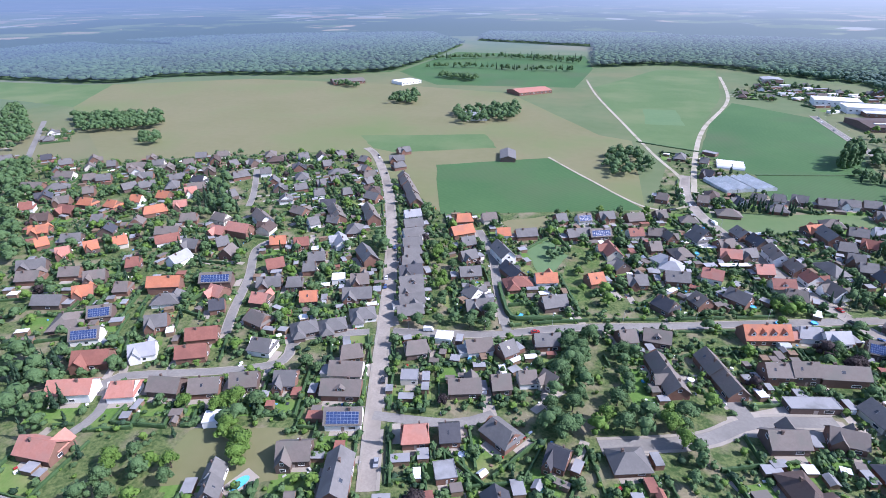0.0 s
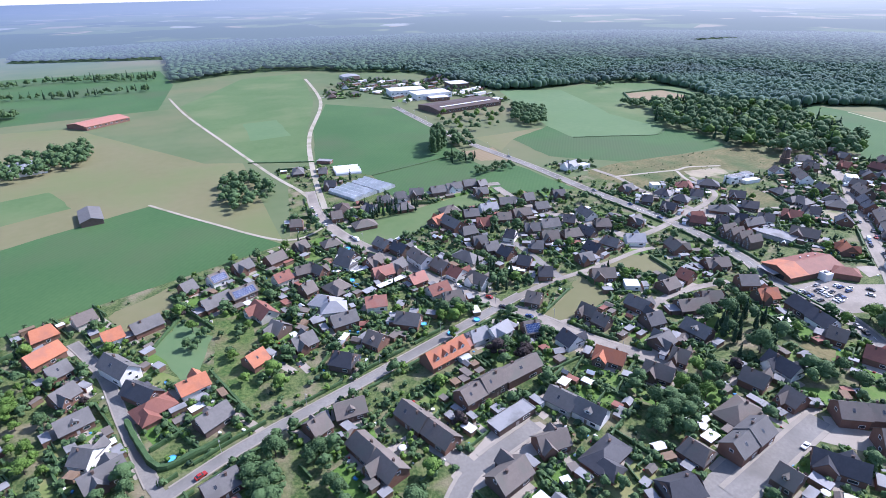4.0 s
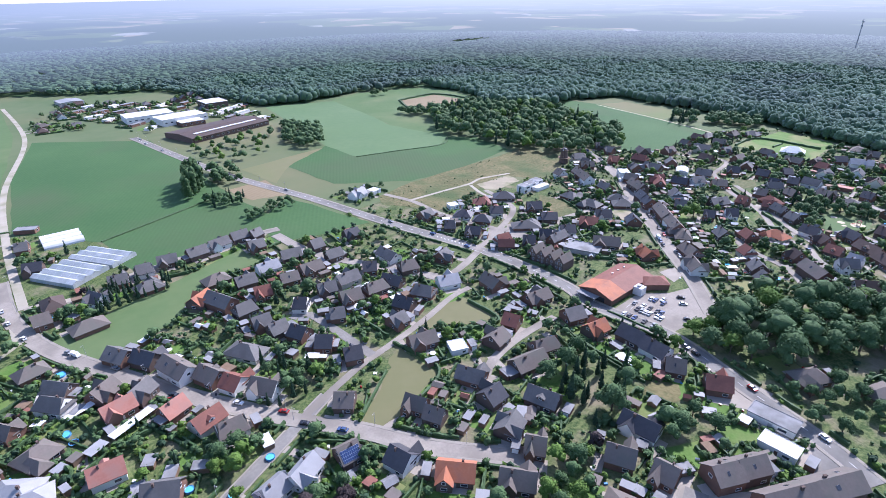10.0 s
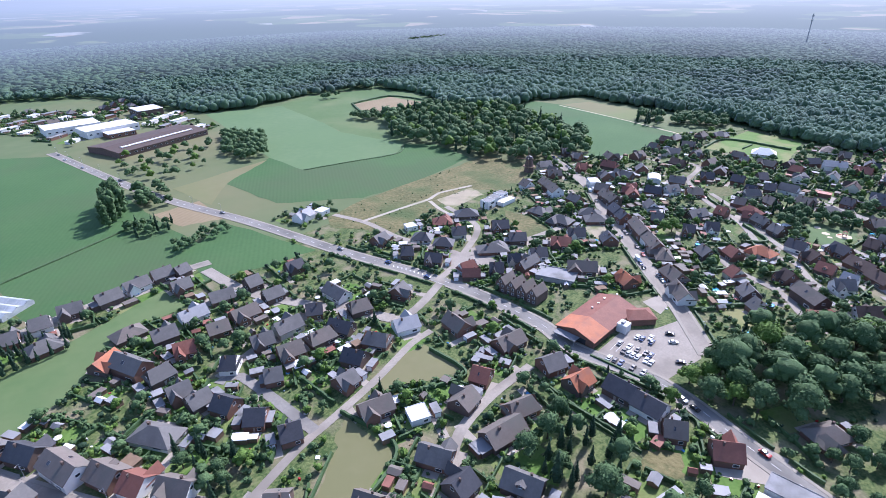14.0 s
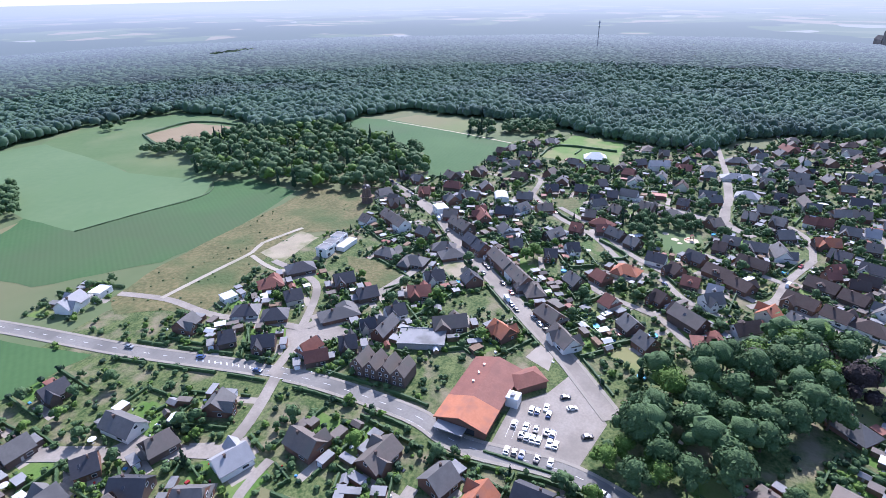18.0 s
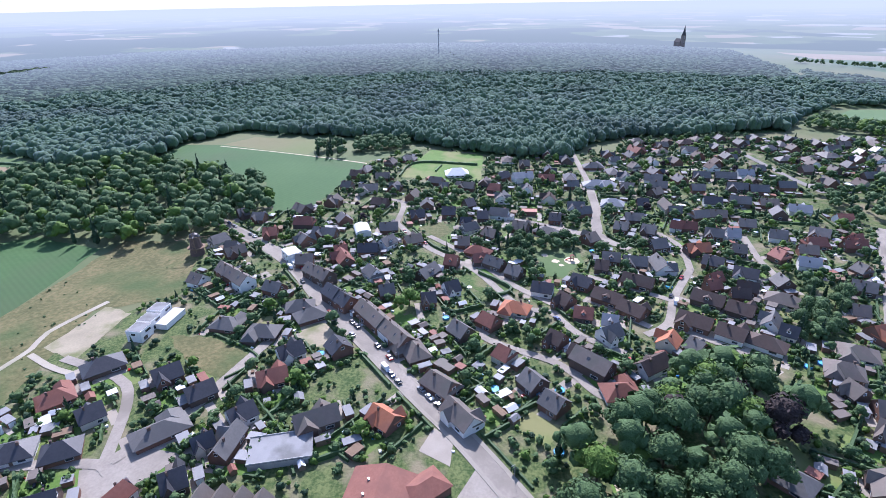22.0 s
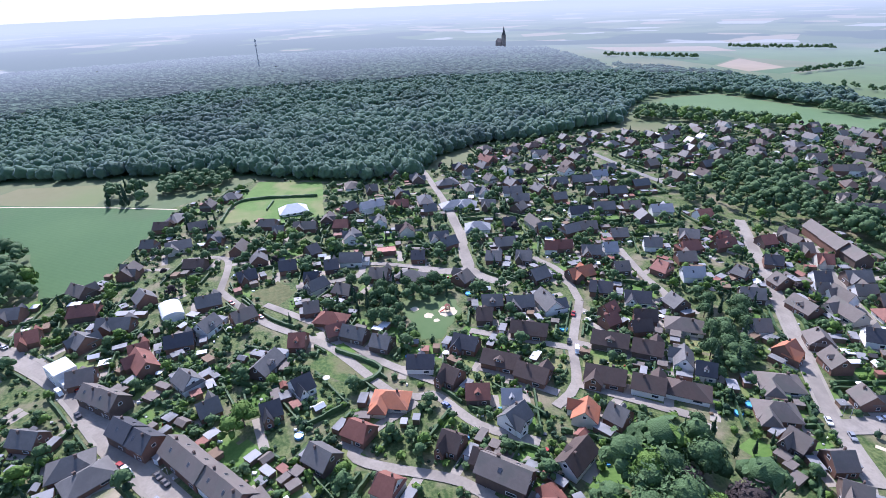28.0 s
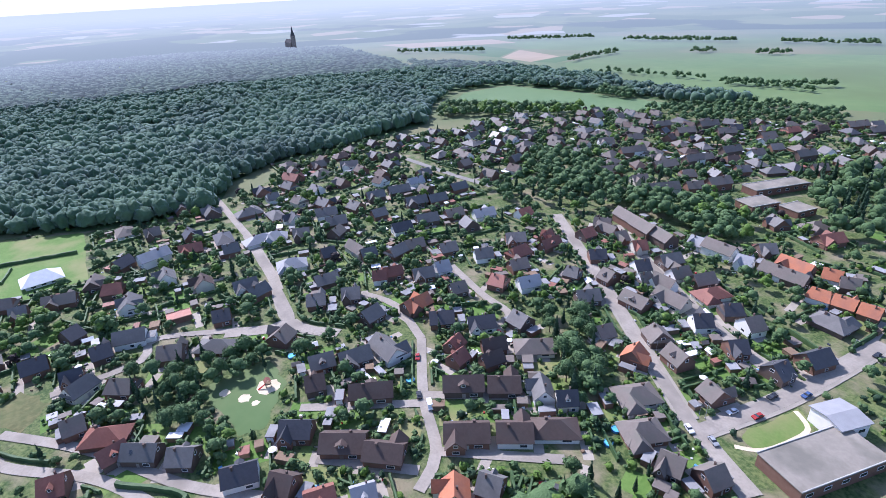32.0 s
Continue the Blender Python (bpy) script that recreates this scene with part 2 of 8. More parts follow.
M = {
    "ground": material("garden ground", (0.042, 0.076, 0.022), (0.125, 0.152, 0.056), 0.16, fine=0.75, bump=0.8, depth=0.4, c=(0.2, 0.175, 0.11), cscale=0.075, grit=1.3),
    "lawn": material("lawn", (0.066, 0.14, 0.024), (0.125, 0.205, 0.05), 0.09, fine=0.9, bump=0.3, island=0.45, c=(0.2, 0.2, 0.085), cscale=0.03, grit=0.9),
    "open_land": material("open farmland", (0.085, 0.125, 0.05), (0.125, 0.15, 0.07), 0.006, fine=0.05, bump=0.2, c=(0.155, 0.15, 0.075), cscale=0.004, haze_sheen=0.012),
    "meadow": material("dry meadow", (0.15, 0.148, 0.068), (0.18, 0.166, 0.086), 0.012, fine=0.12, bump=0.2, c=(0.13, 0.16, 0.06), cscale=0.006, haze_sheen=0.012),
    "heath": material("tall dry grass", (0.095, 0.098, 0.038), (0.175, 0.15, 0.068), 0.05, fine=0.4, bump=0.9, depth=0.5, c=(0.072, 0.1, 0.034), cscale=0.03, haze_sheen=0.012, grit=1.0),
    "crop": rows_on(material("green crop", (0.046, 0.105, 0.034), (0.066, 0.13, 0.044), 0.01, fine=0.3, bump=0.2, c=(0.068, 0.106, 0.044), cscale=0.008, haze_sheen=0.012), 35, 3.0),
    "grassland": material("grassland", (0.075, 0.13, 0.045), (0.10, 0.152, 0.058), 0.015, fine=0.2, bump=0.2, c=(0.13, 0.165, 0.07), cscale=0.01, haze_sheen=0.012),
    "pasture": material("pale pasture", (0.09, 0.155, 0.066), (0.12, 0.18, 0.08), 0.012, fine=0.15, bump=0.2, c=(0.105, 0.17, 0.072), cscale=0.008, haze_sheen=0.012),
    "stubble": rows_on(material("stubble", (0.22, 0.17, 0.10), (0.26, 0.205, 0.125), 0.02, fine=0.3, bump=0.2), 70, 4.0),
    "soil": material("bare soil", (0.27, 0.235, 0.165), (0.36, 0.31, 0.22), 0.08, fine=0.9, bump=0.5, c=(0.15, 0.165, 0.07), cscale=0.06),
    "asphalt": material("worn asphalt", (0.19, 0.18, 0.162), (0.245, 0.232, 0.21), 0.1, fine=0.9, bump=0.1, c=(0.15, 0.143, 0.13), cscale=0.05, grit=0.8),
    "setts": material("concrete paving blocks", (0.25, 0.222, 0.186), (0.315, 0.282, 0.24), 0.12, fine=1.0, bump=0.2, c=(0.2, 0.178, 0.15), cscale=0.04, grit=0.8),
    "gravel": material("gravel track", (0.33, 0.295, 0.235), (0.40, 0.36, 0.29), 0.1, fine=2.0, bump=0.3, c=(0.25, 0.24, 0.16), cscale=0.05),
    "slabs": material("paving slabs", (0.26, 0.23, 0.19), (0.36, 0.322, 0.27), 0.15, fine=2.5, bump=0.2, island=0.5),
    "kerb": material("grey pavement slabs", (0.245, 0.222, 0.185), (0.30, 0.272, 0.228), 0.15, fine=2.5, bump=0.2),
    "brick": material("red-brown clinker", (0.155, 0.085, 0.062), (0.215, 0.125, 0.092), 0.5, fine=5, bump=0.3, obj=0.5),
    "brick_dark": material("dark brown clinker", (0.105, 0.075, 0.062), (0.15, 0.108, 0.09), 0.5, fine=5, bump=0.3, obj=0.5),
    "render": material("white render", (0.66, 0.645, 0.61), (0.76, 0.745, 0.71), 0.3, fine=2, bump=0.1, obj=0.4),
    "cream": material("cream render", (0.50, 0.46, 0.38), (0.58, 0.54, 0.46), 0.3, fine=2, bump=0.1, obj=0.4),
    "g": material("grey roof tiles", (0.112, 0.107, 0.102), (0.165, 0.158, 0.15), 0.4, 0.6, 1.1, 0.3, obj=0.45, island=0.3, c=(0.12, 0.115, 0.11), cscale=0.15, grit=0.9),
    "d": material("anthracite roof tiles", (0.043, 0.043, 0.048), (0.066, 0.065, 0.071), 0.4, 0.5, 1.1, 0.3, obj=0.5, spec=0.4, grit=0.9),
    "b": material("weathered brown-grey roof tiles", (0.13, 0.11, 0.095), (0.18, 0.154, 0.134), 0.4, 0.7, 1.1, 0.3, obj=0.45, island=0.3, c=(0.14, 0.13, 0.11), cscale=0.15, grit=0.9),
    "n": material("dark brown roof tiles", (0.07, 0.05, 0.043), (0.105, 0.076, 0.064), 0.4, 0.65, 1.1, 0.3, obj=0.45, island=0.2, c=(0.09, 0.07, 0.06), cscale=0.15, grit=0.9),
    "l": material("light grey sheet roof", (0.24, 0.24, 0.245), (0.33, 0.33, 0.335), 0.3, 0.55, 3, 0.1, obj=0.5),
    "r": material("dark red roof tiles", (0.19, 0.082, 0.06), (0.26, 0.115, 0.085), 0.4, 0.65, 1.1, 0.3, obj=0.5, c=(0.19, 0.085, 0.065), cscale=0.2, grit=0.9),
    "o": material("orange clay roof tiles", (0.36, 0.135, 0.07), (0.45, 0.18, 0.10), 0.4, 0.7, 1.1, 0.3, obj=0.5, c=(0.32, 0.14, 0.09), cscale=0.2, grit=0.9),
    "p": material("faded red roof tiles", (0.34, 0.15, 0.11), (0.43, 0.205, 0.155), 0.4, 0.7, 1.1, 0.3, obj=0.5, c=(0.34, 0.18, 0.14), cscale=0.2, grit=0.9),
    "felt": material("roofing felt", (0.20, 0.20, 0.205), (0.28, 0.28, 0.28), 0.2, 0.8, 2, 0.1, obj=0.6, c=(0.16, 0.16, 0.155), cscale=0.12),
    "roof_gravel": material("gravelled flat roof", (0.2, 0.18, 0.15), (0.27, 0.245, 0.205), 0.12, 0.95, 0.8, 0.2, spec=0.1, c=(0.16, 0.15, 0.125), cscale=0.08),
    "white_felt": material("white roof sheeting", (0.56, 0.56, 0.555), (0.68, 0.68, 0.675), 0.2, 0.6, 2, obj=0.3, c=(0.6, 0.6, 0.58), cscale=0.1),
    "panel": material("blue solar cells", (0.03, 0.052, 0.125), (0.045, 0.07, 0.155), 0.6, 0.22, 4, spec=0.6),
    "rail": material("bare aluminium", (0.55, 0.55, 0.56), (0.65, 0.65, 0.66), 0.5, 0.35, 4, metal=0.8),
    "frame": material("white window frames", (0.72, 0.72, 0.72), (0.8, 0.8, 0.8), 0.5, 0.5),
    "pane": material("window glass", (0.03, 0.035, 0.042), (0.05, 0.055, 0.065), 0.4, 0.08, spec=0.7),
    "door": material("painted doors", (0.16, 0.10, 0.07), (0.5, 0.49, 0.47), 0.2, 0.5, obj=0.9),
    "wood": material("weathered shed boards", (0.15, 0.10, 0.065), (0.24, 0.17, 0.115), 0.5, 0.8, 4, 0.3, obj=0.6),
    "bark": material("bark", (0.07, 0.055, 0.042), (0.13, 0.10, 0.08), 0.8, 0.9, 5, 0.5),
    "leaf": material("broad leaves", (0.04, 0.08, 0.03), (0.092, 0.15, 0.06), 0.25, 0.75, 1.6, island=0.45, obj=0.25, spec=0.15, bump=1.0, depth=0.5),
    "leaf_dark": material("copper-dark leaves", (0.028, 0.022, 0.022), (0.05, 0.038, 0.036), 0.25, 0.75, 1.6, island=0.5, spec=0.15, bump=1.0, depth=0.5),
    "leaf_light": material("light green leaves", (0.065, 0.125, 0.02), (0.115, 0.185, 0.04), 0.25, 0.75, 1.6, island=0.5, spec=0.15, bump=1.0, depth=0.5),
    "needle": material("conifer needles", (0.02, 0.042, 0.023), (0.04, 0.074, 0.04), 0.25, 0.7, 1.4, island=0.5, spec=0.12, bump=1.0, depth=0.4),
    "hedge": material("clipped hedge leaves", (0.03, 0.066, 0.022), (0.064, 0.115, 0.04), 0.5, 0.7, 2.5, 0.6, island=0.4, spec=0.3),
    # the canopy's blue-tinted sheen stands in for haze over the nearer forest
    "wood_leaf": material("forest canopy", (0.043, 0.085, 0.042), (0.082, 0.135, 0.066), 0.02, 0.85, 0.5, island=0.3, spec=0.08, c=(0.05, 0.078, 0.05), cscale=0.006, haze_sheen=0.19, bump=0.6, depth=0.9),
    "far_leaf": material("distant forest canopy", (0.043, 0.085, 0.042), (0.082, 0.135, 0.066), 0.02, 0.85, 0.5, island=0.3, spec=0.08, c=(0.05, 0.078, 0.05), cscale=0.006, haze_sheen=0.06, bump=0.6, depth=0.9),
    "water": material("pool water", (0.10, 0.42, 0.55), (0.13, 0.48, 0.62), 0.5, 0.08, spec=0.6),
    "pool_blue": material("blue pool liner", (0.08, 0.25, 0.48), (0.10, 0.30, 0.55), 0.5, 0.4),
    "concrete": material("concrete", (0.36, 0.35, 0.33), (0.46, 0.45, 0.42), 0.2, 0.85, 2, 0.2),
    "paint": material("white road paint", (0.62, 0.62, 0.6), (0.76, 0.76, 0.74), 0.8, 0.6),
    "tyre": material("tyre rubber", (0.02, 0.02, 0.02), (0.035, 0.035, 0.035), 2, 0.8),
    "mast": material("painted steel", (0.25, 0.25, 0.26), (0.35, 0.35, 0.36), 0.5, 0.5),
    "greenhouse": material("greenhouse glazing", (0.30, 0.32, 0.32), (0.48, 0.5, 0.5), 0.15, 0.45, 1.0, spec=0.4, c=(0.3, 0.34, 0.34), cscale=0.12),
    "canvas": material("white canvas", (0.62, 0.62, 0.61), (0.72, 0.72, 0.71), 0.5, 0.7),
    "play_sand": material("play sand", (0.5, 0.42, 0.29), (0.58, 0.5, 0.36), 0.3, 0.9, 2, 0.3),
}
# the land past a kilometre, with the distance's haze painted on as emission
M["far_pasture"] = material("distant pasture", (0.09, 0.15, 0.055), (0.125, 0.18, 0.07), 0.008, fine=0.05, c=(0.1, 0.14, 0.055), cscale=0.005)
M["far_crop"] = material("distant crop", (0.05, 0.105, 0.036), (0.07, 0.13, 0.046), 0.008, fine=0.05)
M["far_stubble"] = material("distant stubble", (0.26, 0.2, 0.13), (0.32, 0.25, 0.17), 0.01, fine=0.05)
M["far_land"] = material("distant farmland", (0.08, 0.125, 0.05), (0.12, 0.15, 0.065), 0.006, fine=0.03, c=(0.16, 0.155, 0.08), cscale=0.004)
M["rough_grass"] = material("rough grass and weeds", (0.05, 0.095, 0.025), (0.12, 0.16, 0.05), 0.12, fine=0.6, bump=0.9, depth=0.5, c=(0.15, 0.14, 0.07), cscale=0.06, grit=1.2)
for _i, _c in enumerate(((0.7, 0.7, 0.69), (0.02, 0.021, 0.024), (0.27, 0.28, 0.29), (0.3, 0.025, 0.02), (0.05, 0.085, 0.19))):
    M["car%d" % _i] = material("car paint", _c, tuple(v * 1.1 for v in _c), 0.5, 0.25, spec=0.6)


# ---------------------------------------------------------------- mesh tools
def mesh_of(name, verts, faces, mat, mats=None, idx=None):
    me = bpy.data.meshes.new(name)
    me.from_pydata([tuple(v) for v in verts], [], faces)
    for m in mats or [mat]:
        me.materials.append(m)
    if idx:
        me.polygons.foreach_set("material_index", idx)
    me.update()
    return me


class Shape:
    """Collects faces for one mesh."""

    def __init__(self):
        self.v, self.f = [], []

    def add(self, verts, faces):
        k = len(self.v)
        self.v += [tuple(p) for p in verts]
        self.f += [tuple(i + k for i in f) for f in faces]
        return self

    def box(self, x0, y0, z0, x1, y1, z1, bevel=0.0, m=None):
        b = min(bevel, (x1 - x0) / 3, (y1 - y0) / 3)
        if b:
            ring = [(x0 + b, y0), (x1 - b, y0), (x1, y0 + b), (x1, y1 - b), (x1 - b, y1), (x0 + b, y1), (x0, y1 - b), (x0, y0 + b)]
            inner = [(min(max(x, x0 + b), x1 - b), min(max(y, y0 + b), y1 - b)) for x, y in ring]
            vs = [(x, y, z0) for x, y in ring] + [(x, y, z1 - b) for x, y in ring] + [(x, y, z1) for x, y in inner]
            fs = [tuple(range(7, -1, -1)), tuple(range(16, 24))]
            for r in (0, 8):
                fs += [(r + i, r + (i + 1) % 8, r + 8 + (i + 1) % 8, r + 8 + i) for i in range(8)]
        else:
            vs = [(x0, y0, z0), (x1, y0, z0), (x1, y1, z0), (x0, y1, z0), (x0, y0, z1), (x1, y0, z1), (x1, y1, z1), (x0, y1, z1)]
            fs = [(3, 2, 1, 0), (4, 5, 6, 7), (0, 1, 5, 4), (1, 2, 6, 5), (2, 3, 7, 6), (3, 0, 4, 7)]
        if m is not None:
            vs = [m @ Vector(p) for p in vs]
        return self.add(vs, fs)

    def tube(self, pts, radii, n=8):
        k = len(self.v)
        for (x, y, z), r in zip(pts, radii):
            self.v += [(x + r * math.cos(6.2832 * i / n), y + r * math.sin(6.2832 * i / n), z) for i in range(n)]
        for s in range(len(pts) - 1):
            self.f += [(k + s * n + i, k + s * n + (i + 1) % n, k + (s + 1) * n + (i + 1) % n, k + (s + 1) * n + i) for i in range(n)]
        self.f.append(tuple(k + (len(pts) - 1) * n + i for i in range(n)))
        self.f.append(tuple(k + i for i in range(n - 1, -1, -1)))
        return self

    def mesh(self, name, mat):
        return mesh_of(name, self.v, self.f, mat)


def part(name, shape, mat, parent, label=""):
    """Links a shape or mesh as one object under a thing or a part."""
    ob = new(name, shape.mesh(name, mat) if isinstance(shape, Shape) else shape)
    ob.parent = parent
    return tagged(ob, label)


def thing(name, label, category, group="", m=None):
    ob = tagged(new(name), label, category, group)
    if m is not None:
        ob.matrix_basis = m
    return ob


def setting(name, shape, mat, label="", kind="structure"):
    return tagged(new(name, shape.mesh(name, mat) if isinstance(shape, Shape) else shape), label, "", "", kind)


KIN = {}


def place(ob, m):
    """A copy of a pattern at the pose m, as copy_thing makes it, with the pattern's parts looked up once."""
    if ob not in KIN:
        KIN[ob] = [(o, o.parent) for o in ob.children_recursive]
    made = {ob: ob.copy()}
    scene.collection.objects.link(made[ob])
    for o, up in KIN[ob]:
        c = made[o] = o.copy()
        scene.collection.objects.link(c)
        c.parent = made[up]
    made[ob].matrix_basis = m
    return made[ob]


def park_away(ob):
    """Takes a pattern object and its parts out of the scene once it has been copied."""
    for o in [*ob.children_recursive, ob]:
        bpy.data.objects.remove(o)


# ---------------------------------------------------------------- plan: what stands where, on a grid of one metre
GX, GY, GW, GH = -900, -700, 1900, 2000
grid = np.zeros((GH, GW), np.uint8)
ROAD, HOUSE, FIELD, WOOD, YARD = 1, 2, 3, 4, 5


def cell(x, y):
    return int(y) - GY, int(x) - GX


def free(x, y):
    i, j = cell(x, y)
    return 0 <= i < GH and 0 <= j < GW and grid[i, j] == 0


def inside(poly, xs, ys):
    """Which of the points lie in the polygon."""
    res = np.zeros(np.shape(xs), bool)
    for (x0, y0), (x1, y1) in zip(poly, [*poly[1:], poly[0]]):
        if y0 != y1:
            res ^= ((y0 > ys) != (y1 > ys)) & (xs < (x1 - x0) * (ys - y0) / (y1 - y0) + x0)
    return res


def mark_poly(poly, value):
    xs = [p[0] for p in poly]
    ys = [p[1] for p in poly]
    i0, j0 = cell(min(xs), min(ys))
    i1, j1 = cell(max(xs) + 1, max(ys) + 1)
    i0, j0, i1, j1 = max(i0, 0), max(j0, 0), min(i1, GH), min(j1, GW)
    if i0 < i1 and j0 < j1:
        yy, xx = np.mgrid[i0:i1, j0:j1]
        hit = inside(poly, xx + GX + 0.5, yy + GY + 0.5)
        sub = grid[i0:i1, j0:j1]
        sub[hit] = value


def mark_disc(x, y, r, value):
    i, j = cell(x, y)
    k = int(math.ceil(r))
    for a in range(max(i - k, 0), min(i + k + 1, GH)):
        for b in range(max(j - k, 0), min(j + k + 1, GW)):
            if (a - i) ** 2 + (b - j) ** 2 <= r * r:
                grid[a, b] = value


def smooth(pts, step=5.0):
    """A rounded line through the points, in equal steps."""
    out = []
    p = [pts[0], *pts, pts[-1]]
    for a, b, c, d in zip(p, p[1:], p[2:], p[3:]):
        n = max(2, int(math.dist(b, c) / step))
        for k in range(n):
            t = k / n
            out.append(tuple(0.5 * (2 * b[i] + (c[i] - a[i]) * t + (2 * a[i] - 5 * b[i] + 4 * c[i] - d[i]) * t * t + (3 * b[i] - a[i] - 3 * c[i] + d[i]) * t ** 3) for i in (0, 1)))
    out.append(tuple(map(float, pts[-1])))
    return out


def normals(line):
    out = []
    for i in range(len(line)):
        a, b = line[max(i - 1, 0)], line[min(i + 1, len(line) - 1)]
        d = math.dist(a, b) or 1.0
        out.append((-(b[1] - a[1]) / d, (b[0] - a[0]) / d))
    return out


def ribbon(shape, line, lo, hi, z, thick=0.0):
    """A strip along a line between two offsets; with a thickness it has sides."""
    nn = normals(line)
    k = len(shape.v)
    for (x, y), (a, b) in zip(line, nn):
        shape.v += [(x + a * lo, y + b * lo, z), (x + a * hi, y + b * hi, z)]
        if thick:
            shape.v += [(x + a * lo, y + b * lo, z - thick), (x + a * hi, y + b * hi, z - thick)]
    s = 4 if thick else 2
    for i in range(len(line) - 1):
        p, q = k + i * s, k + (i + 1) * s
        shape.f.append((p + 1, p, q, q + 1))
        if thick:
            shape.f += [(p, p + 2, q + 2, q), (p + 3, p + 1, q + 1, q + 3)]
    return shape


# ---------------------------------------------------------------- ground, distance, fields
def ground_disc(r0, r1, z, rings=14, n=96):
    s = Shape()
    for i in range(rings + 1):
        r = r0 + (r1 - r0) * (i / rings) ** 1.6
        s.v += [(250 + r * math.cos(6.28318 * k / n), 300 + r * math.sin(6.28318 * k / n), z) for k in range(n)]
    for i in range(rings):
        s.f += [(i * n + k, (i + 1) * n + k, (i + 1) * n + (k + 1) % n, i * n + (k + 1) % n) for k in range(n)]
    if r0 == 0:
        s.f = s.f[n:] + [tuple(range(n, 2 * n))]
    return s



def paint_haze(m, start, reach, least=0.0):
    """Mixes haze into a far surface as emission, by its distance from the village; brighter towards the sun in the
    east.
    """
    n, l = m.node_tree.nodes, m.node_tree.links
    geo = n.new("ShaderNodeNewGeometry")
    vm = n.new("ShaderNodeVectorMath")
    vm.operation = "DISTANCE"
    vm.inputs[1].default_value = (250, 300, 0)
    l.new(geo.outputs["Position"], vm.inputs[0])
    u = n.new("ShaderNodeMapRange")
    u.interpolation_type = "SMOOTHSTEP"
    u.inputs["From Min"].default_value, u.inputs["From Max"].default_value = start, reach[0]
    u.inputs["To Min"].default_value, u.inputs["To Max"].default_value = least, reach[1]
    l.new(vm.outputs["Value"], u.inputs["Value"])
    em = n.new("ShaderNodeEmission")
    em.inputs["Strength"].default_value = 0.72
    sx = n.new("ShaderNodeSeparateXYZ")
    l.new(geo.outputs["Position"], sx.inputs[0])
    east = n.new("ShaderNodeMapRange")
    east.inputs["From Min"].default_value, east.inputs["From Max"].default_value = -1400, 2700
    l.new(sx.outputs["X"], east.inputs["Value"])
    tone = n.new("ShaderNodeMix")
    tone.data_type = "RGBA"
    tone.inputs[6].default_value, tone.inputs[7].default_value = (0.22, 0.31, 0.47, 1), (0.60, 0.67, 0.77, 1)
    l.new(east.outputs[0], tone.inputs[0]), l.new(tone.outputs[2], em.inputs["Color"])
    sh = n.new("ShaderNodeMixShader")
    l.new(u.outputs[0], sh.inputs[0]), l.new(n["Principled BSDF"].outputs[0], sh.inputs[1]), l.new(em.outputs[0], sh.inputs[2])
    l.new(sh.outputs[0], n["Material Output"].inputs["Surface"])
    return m


